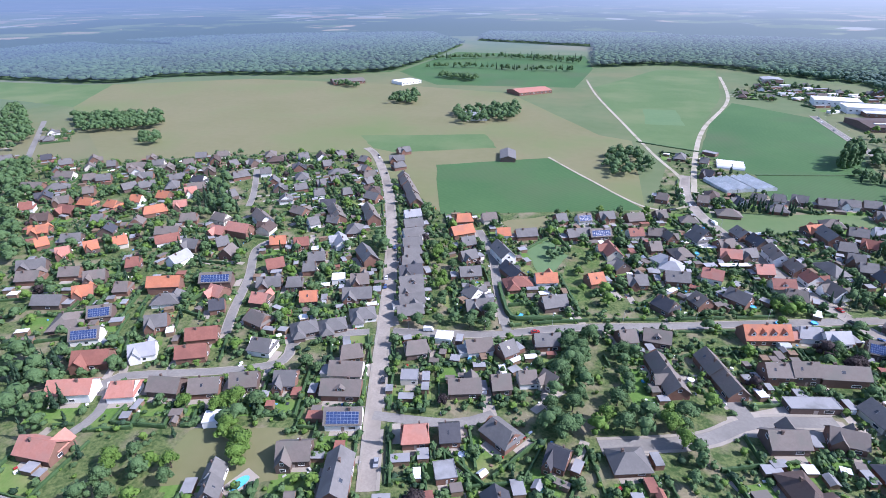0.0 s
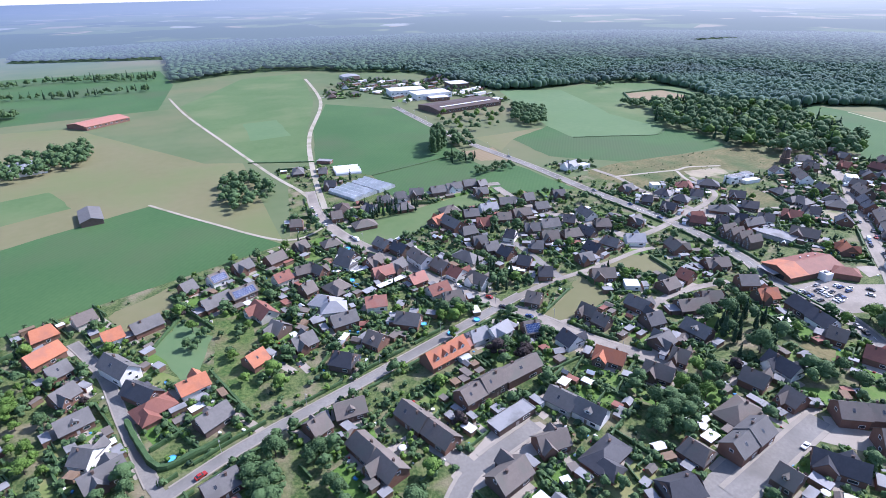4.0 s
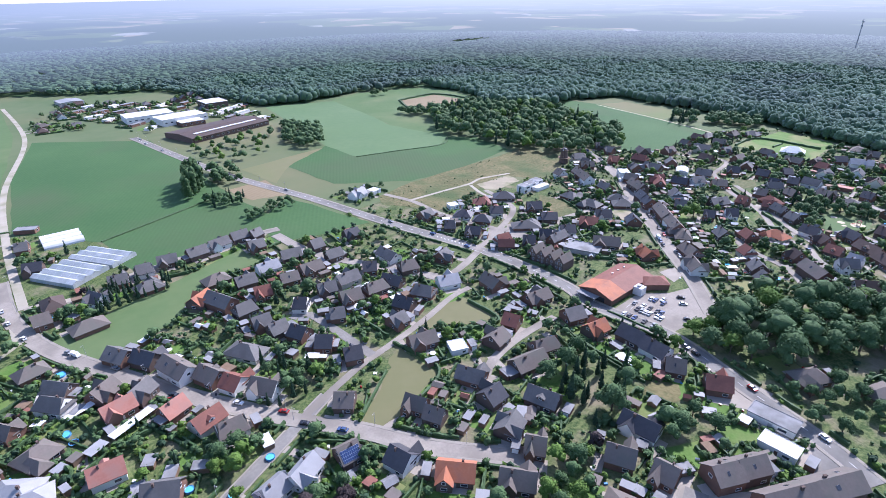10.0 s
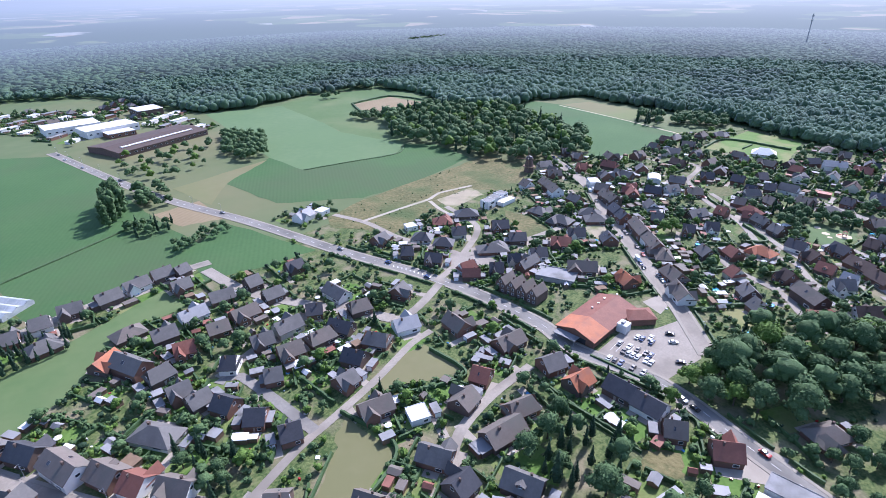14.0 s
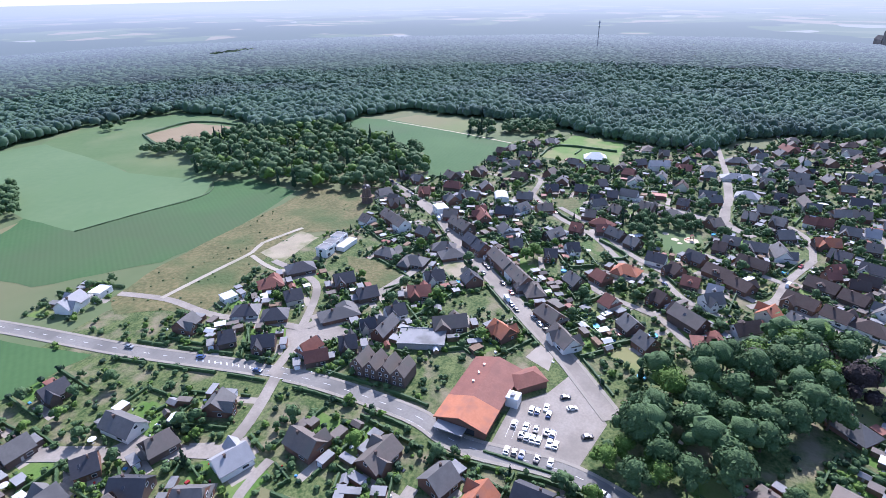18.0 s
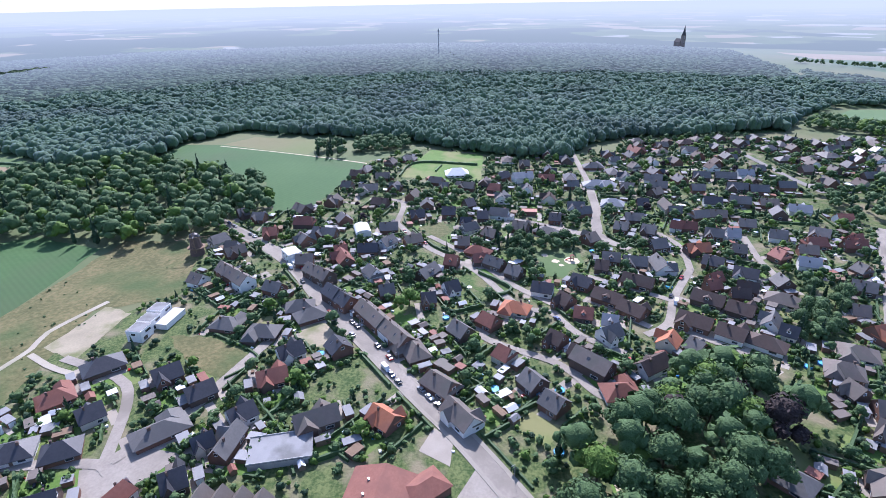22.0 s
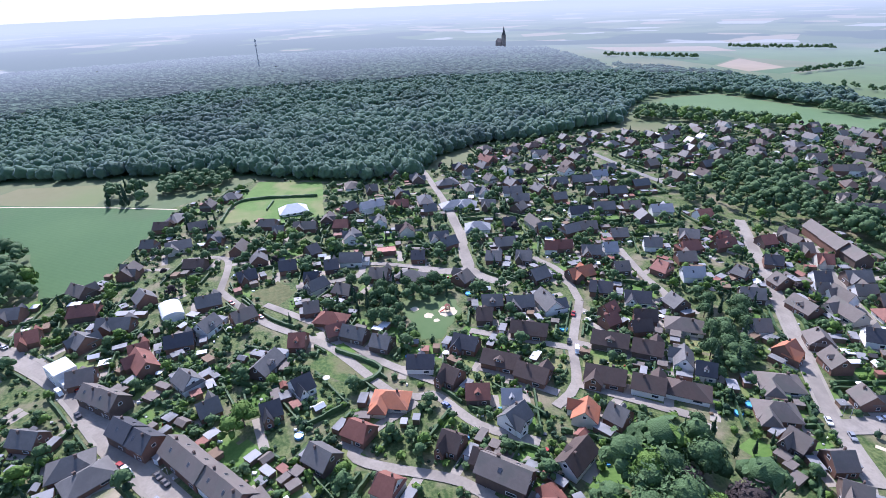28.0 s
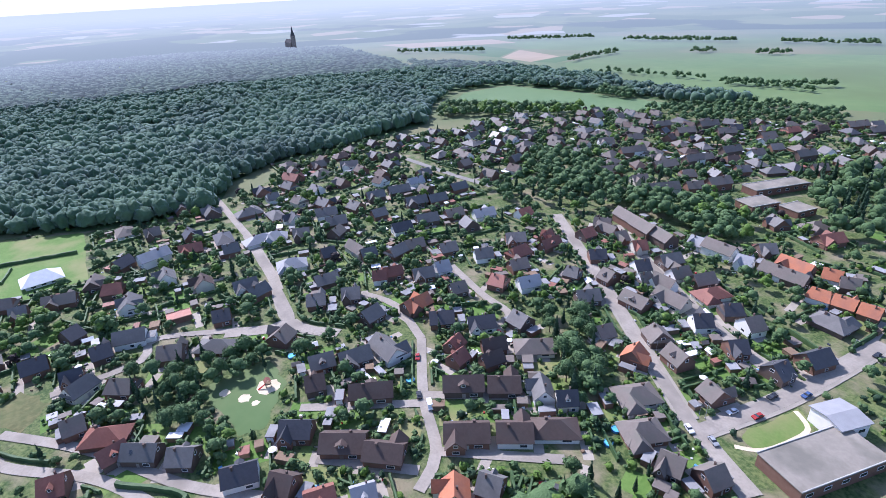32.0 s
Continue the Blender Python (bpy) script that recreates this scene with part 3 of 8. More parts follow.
def far_country():
    """Woods, fields and bright strips of the plain, laid out over the backdrop's own map of the distance."""
    m = bpy.data.materials.new("hazy distance")
    m.use_nodes = True
    n, l = m.node_tree.nodes, m.node_tree.links
    bs = n["Principled BSDF"]
    bs.inputs["Roughness"].default_value, bs.inputs["Specular IOR Level"].default_value = 1.0, 0
    tc = n.new("ShaderNodeTexCoord")
    vo = n.new("ShaderNodeTexVoronoi")
    vo.inputs["Scale"].default_value = 6.0
    no = n.new("ShaderNodeTexNoise")
    no.inputs["Scale"].default_value, no.inputs["Detail"].default_value = 1.5, 6
    l.new(tc.outputs["UV"], vo.inputs["Vector"]), l.new(tc.outputs["UV"], no.inputs["Vector"])
    cells = n.new("ShaderNodeValToRGB")
    cells.color_ramp.interpolation = "CONSTANT"
    for k, (pos, col) in enumerate(((0, (0.09, 0.13, 0.06)), (0.25, (0.125, 0.165, 0.08)), (0.5, (0.10, 0.145, 0.065)), (0.66, (0.3, 0.25, 0.17)), (0.8, (0.15, 0.18, 0.09)), (0.94, (0.34, 0.34, 0.31)))):
        e = cells.color_ramp.elements[k] if k < 2 else cells.color_ramp.elements.new(pos)
        e.position, e.color = pos, (*col, 1)
    sep = n.new("ShaderNodeSeparateColor")
    l.new(vo.outputs["Color"], sep.inputs[0]), l.new(sep.outputs[0], cells.inputs[0])
    # woods thin out with the distance
    ln = n.new("ShaderNodeVectorMath")
    ln.operation = "LENGTH"
    l.new(tc.outputs["UV"], ln.inputs[0])
    thin = n.new("ShaderNodeMapRange")
    thin.inputs["From Min"].default_value, thin.inputs["From Max"].default_value = 1.9, 5.0
    thin.inputs["To Min"].default_value, thin.inputs["To Max"].default_value = 0.12, -0.09
    l.new(ln.outputs["Value"], thin.inputs["Value"])
    sy = n.new("ShaderNodeSeparateXYZ")
    l.new(tc.outputs["UV"], sy.inputs[0])
    plain = n.new("ShaderNodeMapRange")
    plain.inputs["From Min"].default_value, plain.inputs["From Max"].default_value = -1.4, 0.4
    plain.inputs["To Min"].default_value, plain.inputs["To Max"].default_value = -0.16, 0.0
    l.new(sy.outputs["Y"], plain.inputs["Value"])
    both = n.new("ShaderNodeMath")
    l.new(plain.outputs[0], both.inputs[0]), l.new(thin.outputs[0], both.inputs[1])
    add = n.new("ShaderNodeMath")
    l.new(no.outputs["Fac"], add.inputs[0]), l.new(both.outputs[0], add.inputs[1])
    woods = n.new("ShaderNodeMapRange")
    woods.inputs["From Min"].default_value, woods.inputs["From Max"].default_value = 0.5, 0.52
    l.new(add.outputs[0], woods.inputs["Value"])
    mx = n.new("ShaderNodeMix")
    mx.data_type = "RGBA"
    l.new(woods.outputs[0], mx.inputs[0]), l.new(cells.outputs[0], mx.inputs[6])
    mx.inputs[7].default_value = (0.045, 0.075, 0.05, 1)
    l.new(mx.outputs[2], bs.inputs["Base Color"])
    # haze is painted over the plain as emission, almost hiding it at the rim
    return paint_haze(m, 1900, (3600, 0.97), 0.5)


def far_disc(r0, r1, n=128, rings=26):
    """The backdrop's ground: it climbs outwards, so that its rim stands as high as a horizon much farther off."""
    s, uv = Shape(), []
    for i in range(rings + 1):
        r = r0 + (r1 - r0) * i / rings
        d = r0 * math.exp(0.00086 * (r - r0))
        for k in range(n):
            c, q = math.cos(6.28318 * k / n), math.sin(6.28318 * k / n)
            s.v.append((250 + r * c, 300 + r * q, 0.6 + 150 * (1 - r / d)))
            uv.append((d * c / 1000, d * q / 1000))
    for i in range(rings):
        s.f += [(i * n + k, (i + 1) * n + k, (i + 1) * n + (k + 1) % n, i * n + (k + 1) % n) for k in range(n)]
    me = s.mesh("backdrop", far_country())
    layer = me.uv_layers.new(name="distance")
    layer.data.foreach_set("uv", [v for lp in me.loops for v in uv[lp.vertex_index]])
    return me


M["far_stone"] = material("church stone", (0.14, 0.12, 0.11), (0.2, 0.175, 0.16), 0.1)
M["far_slate"] = material("church slate", (0.045, 0.045, 0.05), (0.065, 0.065, 0.07), 0.1)
# these field surfaces emit a haze colour that grows with distance
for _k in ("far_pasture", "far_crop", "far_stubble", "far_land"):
    paint_haze(M[_k], 800, (2300, 0.6))
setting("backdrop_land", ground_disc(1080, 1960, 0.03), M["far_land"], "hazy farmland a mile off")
setting("ground", ground_disc(0, 2300, 0), M["open_land"], "patchwork of green and tan fields round the village")
HULL = [(-560, 250), (-480, 430), (-250, 540), (-100, 390), (60, 450), (80, 620), (180, 600), (240, 480), (330, 480), (400, 460), (470, 420), (560, 450), (720, 400), (800, 320), (770, 160), (860, 60), (860, -150), (800, -350), (620, -430), (400, -330), (330, -50), (250, 60), (100, 40), (-150, 60), (-400, 150)]
setting("village_ground", mesh_of("village_ground", [(x, y, 0.012) for x, y in HULL], [tuple(range(len(HULL) - 1, -1, -1))], M["ground"]), None, "garden ground of the village with grass and bare soil")
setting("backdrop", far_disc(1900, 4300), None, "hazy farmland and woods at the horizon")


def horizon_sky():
    """A glowing ring added to stand in for the bright haze of the sky just over the horizon."""
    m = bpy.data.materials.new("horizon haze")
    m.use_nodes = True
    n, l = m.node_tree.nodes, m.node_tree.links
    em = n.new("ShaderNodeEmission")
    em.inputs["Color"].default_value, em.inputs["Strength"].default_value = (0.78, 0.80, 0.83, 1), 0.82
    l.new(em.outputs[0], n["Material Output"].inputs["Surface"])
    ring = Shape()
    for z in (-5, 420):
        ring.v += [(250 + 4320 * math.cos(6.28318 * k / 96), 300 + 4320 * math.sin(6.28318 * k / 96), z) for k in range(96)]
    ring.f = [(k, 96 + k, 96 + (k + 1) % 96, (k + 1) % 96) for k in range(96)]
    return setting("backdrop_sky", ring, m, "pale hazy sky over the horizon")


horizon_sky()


def field(name, poly, mat, z, label):
    line = [p for a, b in zip(poly, [*poly[1:], poly[0]]) for p in [(a[0] + (b[0] - a[0]) * k / 6, a[1] + (b[1] - a[1]) * k / 6) for k in range(6)]]
    rnd = random.Random(len(line) + int(poly[0][0]))
    v = [(x + rnd.uniform(-1, 1), y + rnd.uniform(-1, 1), z) for x, y in line]
    mark_poly(poly, FIELD)
    setting(name, mesh_of(name, v, [tuple(range(len(v)))] if area(poly) > 0 else [tuple(range(len(v) - 1, -1, -1))], mat), mat, label)


def area(poly):
    return sum(a[0] * b[1] - a[1] * b[0] for a, b in zip(poly, [*poly[1:], poly[0]])) / 2


FIELDS = (
    ("meadow_base", [(-454, 404), (-743, 609), (-863, 788), (-658, 923), (-371, 941), (-158, 916), (3, 670), (41, 655), (54, 440), (-94, 385), (-240, 520), (-359, 466)], "meadow", 0.04, "dry meadows west of the tracks"),
    ("field_green", [(-140, 501), (-39, 558), (54, 439), (-94, 381)], "crop", 0.08, "green crop field behind the housing estate"),
    ("meadow_wide", [(-454, 404), (-743, 609), (-863, 788), (-658, 923), (-371, 941), (-198, 605), (-244, 563), (-257, 522), (-359, 466)], "meadow", 0.06, "wide dry yellow-green meadow"),
    ("meadow_far", [(-165, 535), (-193, 593), (-257, 807), (-158, 916), (3, 670), (41, 655), (-42, 579), (-143, 508)], "meadow", 0.05, "dry meadow with farmsteads"),
    ("field_strip", [(-262, 585), (-124, 635), (-97, 580), (-195, 530), (-225, 539)], "grassland", 0.10, "green strip of grassland"),
    ("field_north", [(76, 1275), (192, 1301), (168, 987), (122, 758), (104, 634), (45, 651), (-30, 1011)], "grassland", 0.06, "green field between two tracks"),
    ("field_long", [(176, 931), (275, 834), (262, 650), (256, 590), (256, 500), (150, 490), (150, 560), (108, 625), (131, 770)], "crop", 0.07, "dark green crop field beside the track"),
    ("field_east", [(466, 917), (560, 875), (533, 749), (514, 684), (521, 589), (491, 569), (398, 599), (401, 662), (438, 804)], "pasture", 0.08, "large pale green field in front of the forest"),
    ("field_crop", [(401, 660), (398, 599), (491, 569), (521, 587), (540, 560), (524, 501), (435, 492), (385, 500), (332, 545), (332, 622)], "crop", 0.09, "green crop field in front of the grove"),
    ("field_dry_strip", [(296, 647), (396, 656), (332, 622), (297, 584)], "meadow", 0.095, "dry grass corner beside the road"),
    ("field_light", [(51, 844), (95, 849), (101, 753), (55, 746)], "pasture", 0.08, "pale green rectangle in the field"),
    ("heath", [(340, 490), (381, 496), (491, 493), (540, 492), (540, 432), (469, 414), (452, 449), (352, 430), (330, 474)], "heath", 0.11, "dry tall grass on the unbuilt edge of the village"),
    ("field_wood", [(800, 606), (802, 556), (766, 446), (738, 372), (610, 385), (600, 412), (672, 449), (720, 606), (765, 596)], "crop", 0.06, "green field in a bay of the forest"),
    ("meadow_strip", [(95, 445), (212, 478), (212, 450), (179, 455), (149, 422), (109, 405)], "grassland", 0.07, "long green meadow behind the terrace row"),
    ("meadow_plot", [(214, 321), (214, 291), (189, 283), (173, 282), (169, 290), (198, 307)], "meadow", 0.08, "mown grass plot between hedges"),
    ("orchard_plot", [(270, 327), (269, 298), (235, 318), (236, 330)], "meadow", 0.06, "orchard plot with one tree"),
    ("field_corner", [(286, 545), (300, 452), (271, 456), (233, 469), (240, 510)], "crop", 0.06, "green field beside the main road"),
    ("stubble_plot", [(296, 600), (290, 550), (262, 560), (258, 600)], "stubble", 0.07, "brown stubble plot beside the road"),
    ("park_lawn", [(549, 217), (552, 187), (532, 185), (512, 199), (512, 208)], "grassland", 0.06, "playground lawn"),
    ("wood_lawn", [(795, 316), (776, 258), (689, 256), (696, 331)], "lawn", 0.06, "mown lawns at the forest edge"),
    ("orchard_meadow", [(-9, 362), (7, 340), (-3, 300), (-20, 338)], "pasture", 0.06, "mown grass paddock between gardens"),
    ("wild_plot", [(8, 357), (25, 355), (29, 322), (30, 298), (18, 278), (8, 305)], "rough_grass", 0.062, "overgrown plot of tall dry grass"),
    ("paddock", [(-46, 382), (-17, 403), (-12, 375), (-32, 357)], "meadow", 0.064, "dry grass paddock beside the crop field"),
    ("village_green", [(-114, 140), (-80, 153), (-68, 129), (-112, 112)], "meadow", 0.06, "dry grass plot among houses"),
    ("field_clearing", [(977, -174), (1038, -231), (1039, -316), (908, -355), (776, -376), (781, -302), (832, -271)], "pasture", 0.06, "bright green meadow between belts of trees"),
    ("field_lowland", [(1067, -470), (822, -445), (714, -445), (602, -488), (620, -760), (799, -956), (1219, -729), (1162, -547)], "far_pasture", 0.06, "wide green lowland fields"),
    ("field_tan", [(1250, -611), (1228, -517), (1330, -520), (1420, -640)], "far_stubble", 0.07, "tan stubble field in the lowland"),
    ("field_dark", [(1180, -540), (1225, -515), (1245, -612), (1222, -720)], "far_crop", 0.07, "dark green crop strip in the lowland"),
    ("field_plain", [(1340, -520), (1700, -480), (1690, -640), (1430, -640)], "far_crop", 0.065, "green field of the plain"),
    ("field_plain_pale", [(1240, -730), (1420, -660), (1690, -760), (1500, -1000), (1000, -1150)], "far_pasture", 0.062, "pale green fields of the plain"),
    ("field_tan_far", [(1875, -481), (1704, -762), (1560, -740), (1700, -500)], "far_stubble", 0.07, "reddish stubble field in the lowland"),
    ("field_northwest", [(-923, 765), (-850, 800), (-658, 923), (-863, 788), (-743, 609), (-1098, 640), (-1098, 745)], "grassland", 0.055, "green field before the western wood"),
    ("field_belt", [(-430, 1100), (-300, 960), (-60, 1000), (-50, 1255), (-90, 1500), (-430, 1500)], "crop", 0.055, "dark green fields between tree belts"),
    ("plot_new", [(433, 395), (434, 374), (420, 346), (404, 353), (416, 378)], "heath", 0.13, "unbuilt dry grass building plot"),
    ("dirt_plot", [(448, 333), (451, 322), (436, 309), (430, 318), (436, 331)], "soil", 0.10, "heap of bare sandy soil beside the street"),
    ("building_plot", [(418, 450), (456, 445), (451, 428), (409, 428)], "soil", 0.14, "bare sandy building plot"),
    ("heap_plot", [(579, 295), (590, 280), (574, 269), (561, 279)], "heath", 0.09, "overgrown heap of sandy soil"),
    ("wild_garden", [(506, 264), (512, 247), (494, 230), (484, 240)], "rough_grass", 0.09, "rough green building plot"),
    ("garden_lawn", [(388, 226), (398, 222), (388, 208), (379, 215)], "lawn", 0.09, "bright green garden lawn beside the park"),
    ("back_lawn", [(267, 189), (276, 180), (270, 174), (258, 184)], "lawn", 0.09, "green lawn behind the street"),
    ("back_yard", [(274, 220), (281, 209), (269, 205), (264, 218)], "heath", 0.09, "dry grass yard with paths"),
    ("park_glade", [(378, 197), (387, 186), (378, 179), (366, 186), (360, 196)], "lawn", 0.08, "sunlit park glade"),
    ("school_lawn", [(414, 60), (411, 32), (403, 35), (402, 66)], "lawn", 0.09, "school lawn with young trees"),
    ("field_glade", [(804, 556), (842, 535), (827, 436), (766, 444)], "meadow", 0.07, "dry grass strip in a bay of the forest"),
    ("field_brown", [(630, 798), (701, 795), (702, 720), (632, 713), (599, 733)], "stubble", 0.09, "brown field framed by hedges before the forest"),
    ("field_meadow", [(560, 880), (629, 905), (734, 868), (745, 800), (727, 736), (690, 690), (541, 600), (521, 589), (514, 684), (533, 749)], "grassland", 0.05, "green clearing before the forest"),
)
for _n, _p, _m, _z, _l in FIELDS:
    field(_n, _p, M[_m], _z, _l)

# ---------------------------------------------------------------- roads
ROADS = (
    ("street_main", [(-36, 135), (-55, 184), (-75, 238), (-96, 292), (-127, 364), (-170, 449), (-210, 514), (-231, 537)], 5.6, "setts", 1.3),
    ("street_cross", [(-66, 226), (-21, 238), (16, 256), (70, 276), (125, 297), (170, 314)], 5, "asphalt", 0.7),
    ("street_close1", [(-50, 169), (-18, 175), (-4, 185)], 5, "asphalt", 0),
    ("street_lane1", [(-58, 361), (-40, 327), (-28, 291), (-14, 250), (-10, 243)], 4.5, "asphalt", 0.6),
    ("street_south", [(38, 181), (74, 196), (94, 212), (126, 223)], 6, "asphalt", 1.4),
    ("street_yard", [(84, 230), (91, 218), (94, 209)], 7, "asphalt", 0),
    ("street_west1", [(-168, 146), (-168, 155), (-125, 174), (-105, 188), (-107, 206), (-77, 222)], 4.4, "asphalt", 0.5),
    ("street_west2", [(-145, 198), (-155, 217), (-171, 252), (-190, 286), (-185, 307)], 4.4, "asphalt", 0.5),
    ("street_west3", [(-169, 154), (-157, 135), (-158, 120)], 4.5, "asphalt", 0),
    ("street_west4", [(-298, 435), (-261, 380), (-244, 350)], 4.4, "asphalt", 0.5),
    ("street_farw", [(-694, 526), (-529, 379)], 6, "asphalt", 0),
    ("street_broad", [(266, 864), (277, 655), (298, 529), (309, 439), (322, 356), (320, 297), (312, 270), (313, 229), (297, 187), (286, 158), (276, 139)], 6.8, "asphalt", 1.5),
    ("street_track1", [(84, 454), (85, 525), (63, 602), (27, 745), (-20, 938), (-50, 1100)], 3.5, "gravel", 0),
    ("street_track2", [(93, 493), (102, 604), (122, 743), (174, 958), (190, 1213)], 5, "gravel", 0),
    ("street_village", [(89, 539), (86, 487), (93, 443), (108, 403), (126, 362), (142, 330), (167, 289), (182, 260), (205, 229)], 6, "setts", 1.4),
    ("street_village2", [(170, 168), (200, 175), (231, 182)], 7.5, "asphalt", 1.8),
    ("street_millst", [(579, 445), (523, 373), (471, 329), (436, 297), (403, 268), (378, 245), (346, 220)], 6.4, "setts", 1.7),
    ("street_lane2", [(154, 309), (189, 319), (211, 322), (238, 326), (265, 332), (280, 332)], 3.8, "setts", 0),
    ("street_lane3", [(201, 322), (200, 374), (191, 377)], 5, "asphalt", 0),
    ("street_close2", [(193, 381), (224, 388), (266, 387), (277, 352), (323, 361)], 5, "setts", 0),
    ("street_rowrd", [(140, 491), (220, 493), (247, 490)], 5, "setts", 1.2),
    ("street_rowrd2", [(240, 482), (242, 440), (255, 402), (277, 352)], 5, "setts", 1.2),
    ("street_lane4", [(288, 279), (261, 281), (236, 278), (218, 268)], 4.5, "setts", 0),
    ("street_new1", [(346, 490), (351, 458), (348, 422), (354, 372), (337, 366), (319, 363)], 4.5, "setts", 0),
    ("street_new2", [(461, 448), (430, 458), (416, 455), (385, 459), (351, 463)], 3, "gravel", 0),
    ("street_farm", [(88, 458), (56, 444), (5, 503), (-39, 561)], 2.4, "gravel", 0),
    ("street_plot", [(412, 452), (403, 431), (398, 404)], 3, "gravel", 0),
    ("street_new3", [(354, 372), (386, 385), (400, 399), (411, 434)], 4.5, "setts", 0),
    ("street_new4", [(356, 371), (382, 357), (402, 352), (435, 344)], 5, "setts", 0),
    ("street_wind", [(586, 312), (546, 284), (517, 252), (475, 224), (473, 210), (452, 196), (439, 177)], 4.2, "setts", 0),
    ("street_wind2", [(586, 312), (630, 316), (635, 344)], 4.2, "setts", 0),
    ("street_wind3", [(470, 217), (448, 243), (428, 208), (410, 194), (401, 181)], 4.2, "setts", 0),
    ("street_inner", [(698, 164), (604, 167), (574, 173), (583, 200)], 4.2, "setts", 0),
    ("street_spine", [(527, 124), (493, 142), (466, 152), (455, 165)], 4.2, "setts", 0),
    ("street_spine2", [(527, 124), (560, 121), (581, 130)], 4.2, "setts", 0),
    ("street_rowA", [(514, 185), (490, 145)], 4.2, "setts", 0),
    ("street_rowB", [(466, 152), (439, 118)], 4.2, "setts", 0),
    ("street_rowC", [(493, 141), (474, 115)], 4.2, "setts", 0),
    ("street_low", [(564, 285), (543, 263), (527, 249), (499, 228), (479, 206)], 4.2, "setts", 0),
    ("street_low2", [(486, 188), (462, 161)], 4.2, "setts", 0),
    ("street_up1", [(580, 270), (584, 236), (599, 227), (577, 179), (582, 170)], 4.2, "setts", 0),
    ("street_inner2", [(695, 163), (629, 165), (576, 170), (553, 154)], 5, "setts", 0.9),
    ("street_strR", [(601, -23), (528, 15), (458, 53), (424, 71), (397, 81)], 5.2, "setts", 1.2),
    ("street_strR2", [(564, -40), (497, -6), (446, 15), (413, 20)], 5, "setts", 1.2),
    ("street_crossR", [(423, 72), (415, 28), (411, -35)], 6, "setts", 1.5),
    ("street_lowR", [(517, 102), (519, 80), (544, 79), (580, 75)], 4.2, "setts", 0),
    ("street_topS", [(793, 167), (695, 163)], 5, "setts", 0),
    ("street_topE", [(731, 89), (700, 79)], 8, "setts", 0),
    ("street_topF", [(806, -2), (720, -13), (675, -22)], 6, "asphalt", 0),
)
LINES = {}
for _n, _p, _w, _m, _k in ROADS:
    line = LINES[_n] = smooth(_p)
    for x, y in line:
        mark_disc(x, y, _w / 2 + (_k or 0.6), ROAD)
for _i, (_n, _p, _w, _m, _k) in enumerate(ROADS):
    line = LINES[_n]
    setting(_n, ribbon(Shape(), line, -_w / 2, _w / 2, 0.15 + 0.004 * _i), M[_m], {"asphalt": "grey worn asphalt road", "setts": "street of pale reddish paving blocks", "gravel": "pale gravel track"}[_m])
    if _k:
        for sgn in (-1, 1):
            s = Shape()
            run = []
            for (x, y), (a, b) in zip(line, normals(line)):
                o = sgn * (_w / 2 + _k * 0.5)
                clear = all(min(math.dist((x + a * o, y + b * o), q) for q in LINES[o_n]) > o_w / 2 + 0.4 for o_n, _, o_w, _, _ in ROADS if o_n != _n and min(abs(LINES[o_n][0][0] - x), abs(LINES[o_n][-1][0] - x), abs(LINES[o_n][len(LINES[o_n]) // 2][0] - x)) < 160)
                if clear:
                    run.append((x, y))
                if (not clear or (x, y) == line[-1]) and len(run) > 1:
                    ribbon(s, run, sgn * _w / 2, sgn * (_w / 2 + _k), 0.27, 0.3) if sgn > 0 else ribbon(s, run, -(_w / 2 + _k), -_w / 2, 0.27, 0.3)
                if not clear:
                    run = []
            if s.f:
                setting("pavement", s, M["kerb"], "raised pavement with kerb along the street")

YARDS = (
    ([(351, 379), (364, 366), (362, 347), (349, 353), (335, 361), (341, 372)], "setts", "paved square where the new streets meet"),
    ([(108, 227), (128, 224), (131, 217), (111, 207), (86, 203), (85, 213)], "slabs", "paved garage court"),
    ([(160, 176), (208, 188), (216, 181), (175, 163), (150, 160)], "asphalt", "wide asphalt apron beside the street"),
    ([(224, 194), (230, 180), (246, 167), (237, 158), (225, 169), (214, 180)], "slabs", "pale paved forecourt"),
    ([(279, 195), (303, 192), (302, 179), (286, 180)], "slabs", "paved yard beside the road"),
    ([(378, 250), (384, 258), (372, 262), (366, 250)], "slabs", "paved yard"),
    ([(262, 156), (284, 160), (288, 150), (272, 142)], "asphalt", "asphalt forecourt"),
)
for _i, (_p, _m, _l) in enumerate(YARDS):
    mark_poly(_p, ROAD)
    setting("yard", mesh_of("yard", [(x, y, 0.105 + 0.004 * _i) for x, y in _p], [tuple(range(len(_p))) if area(_p) > 0 else tuple(range(len(_p) - 1, -1, -1))], M[_m]), None, _l)

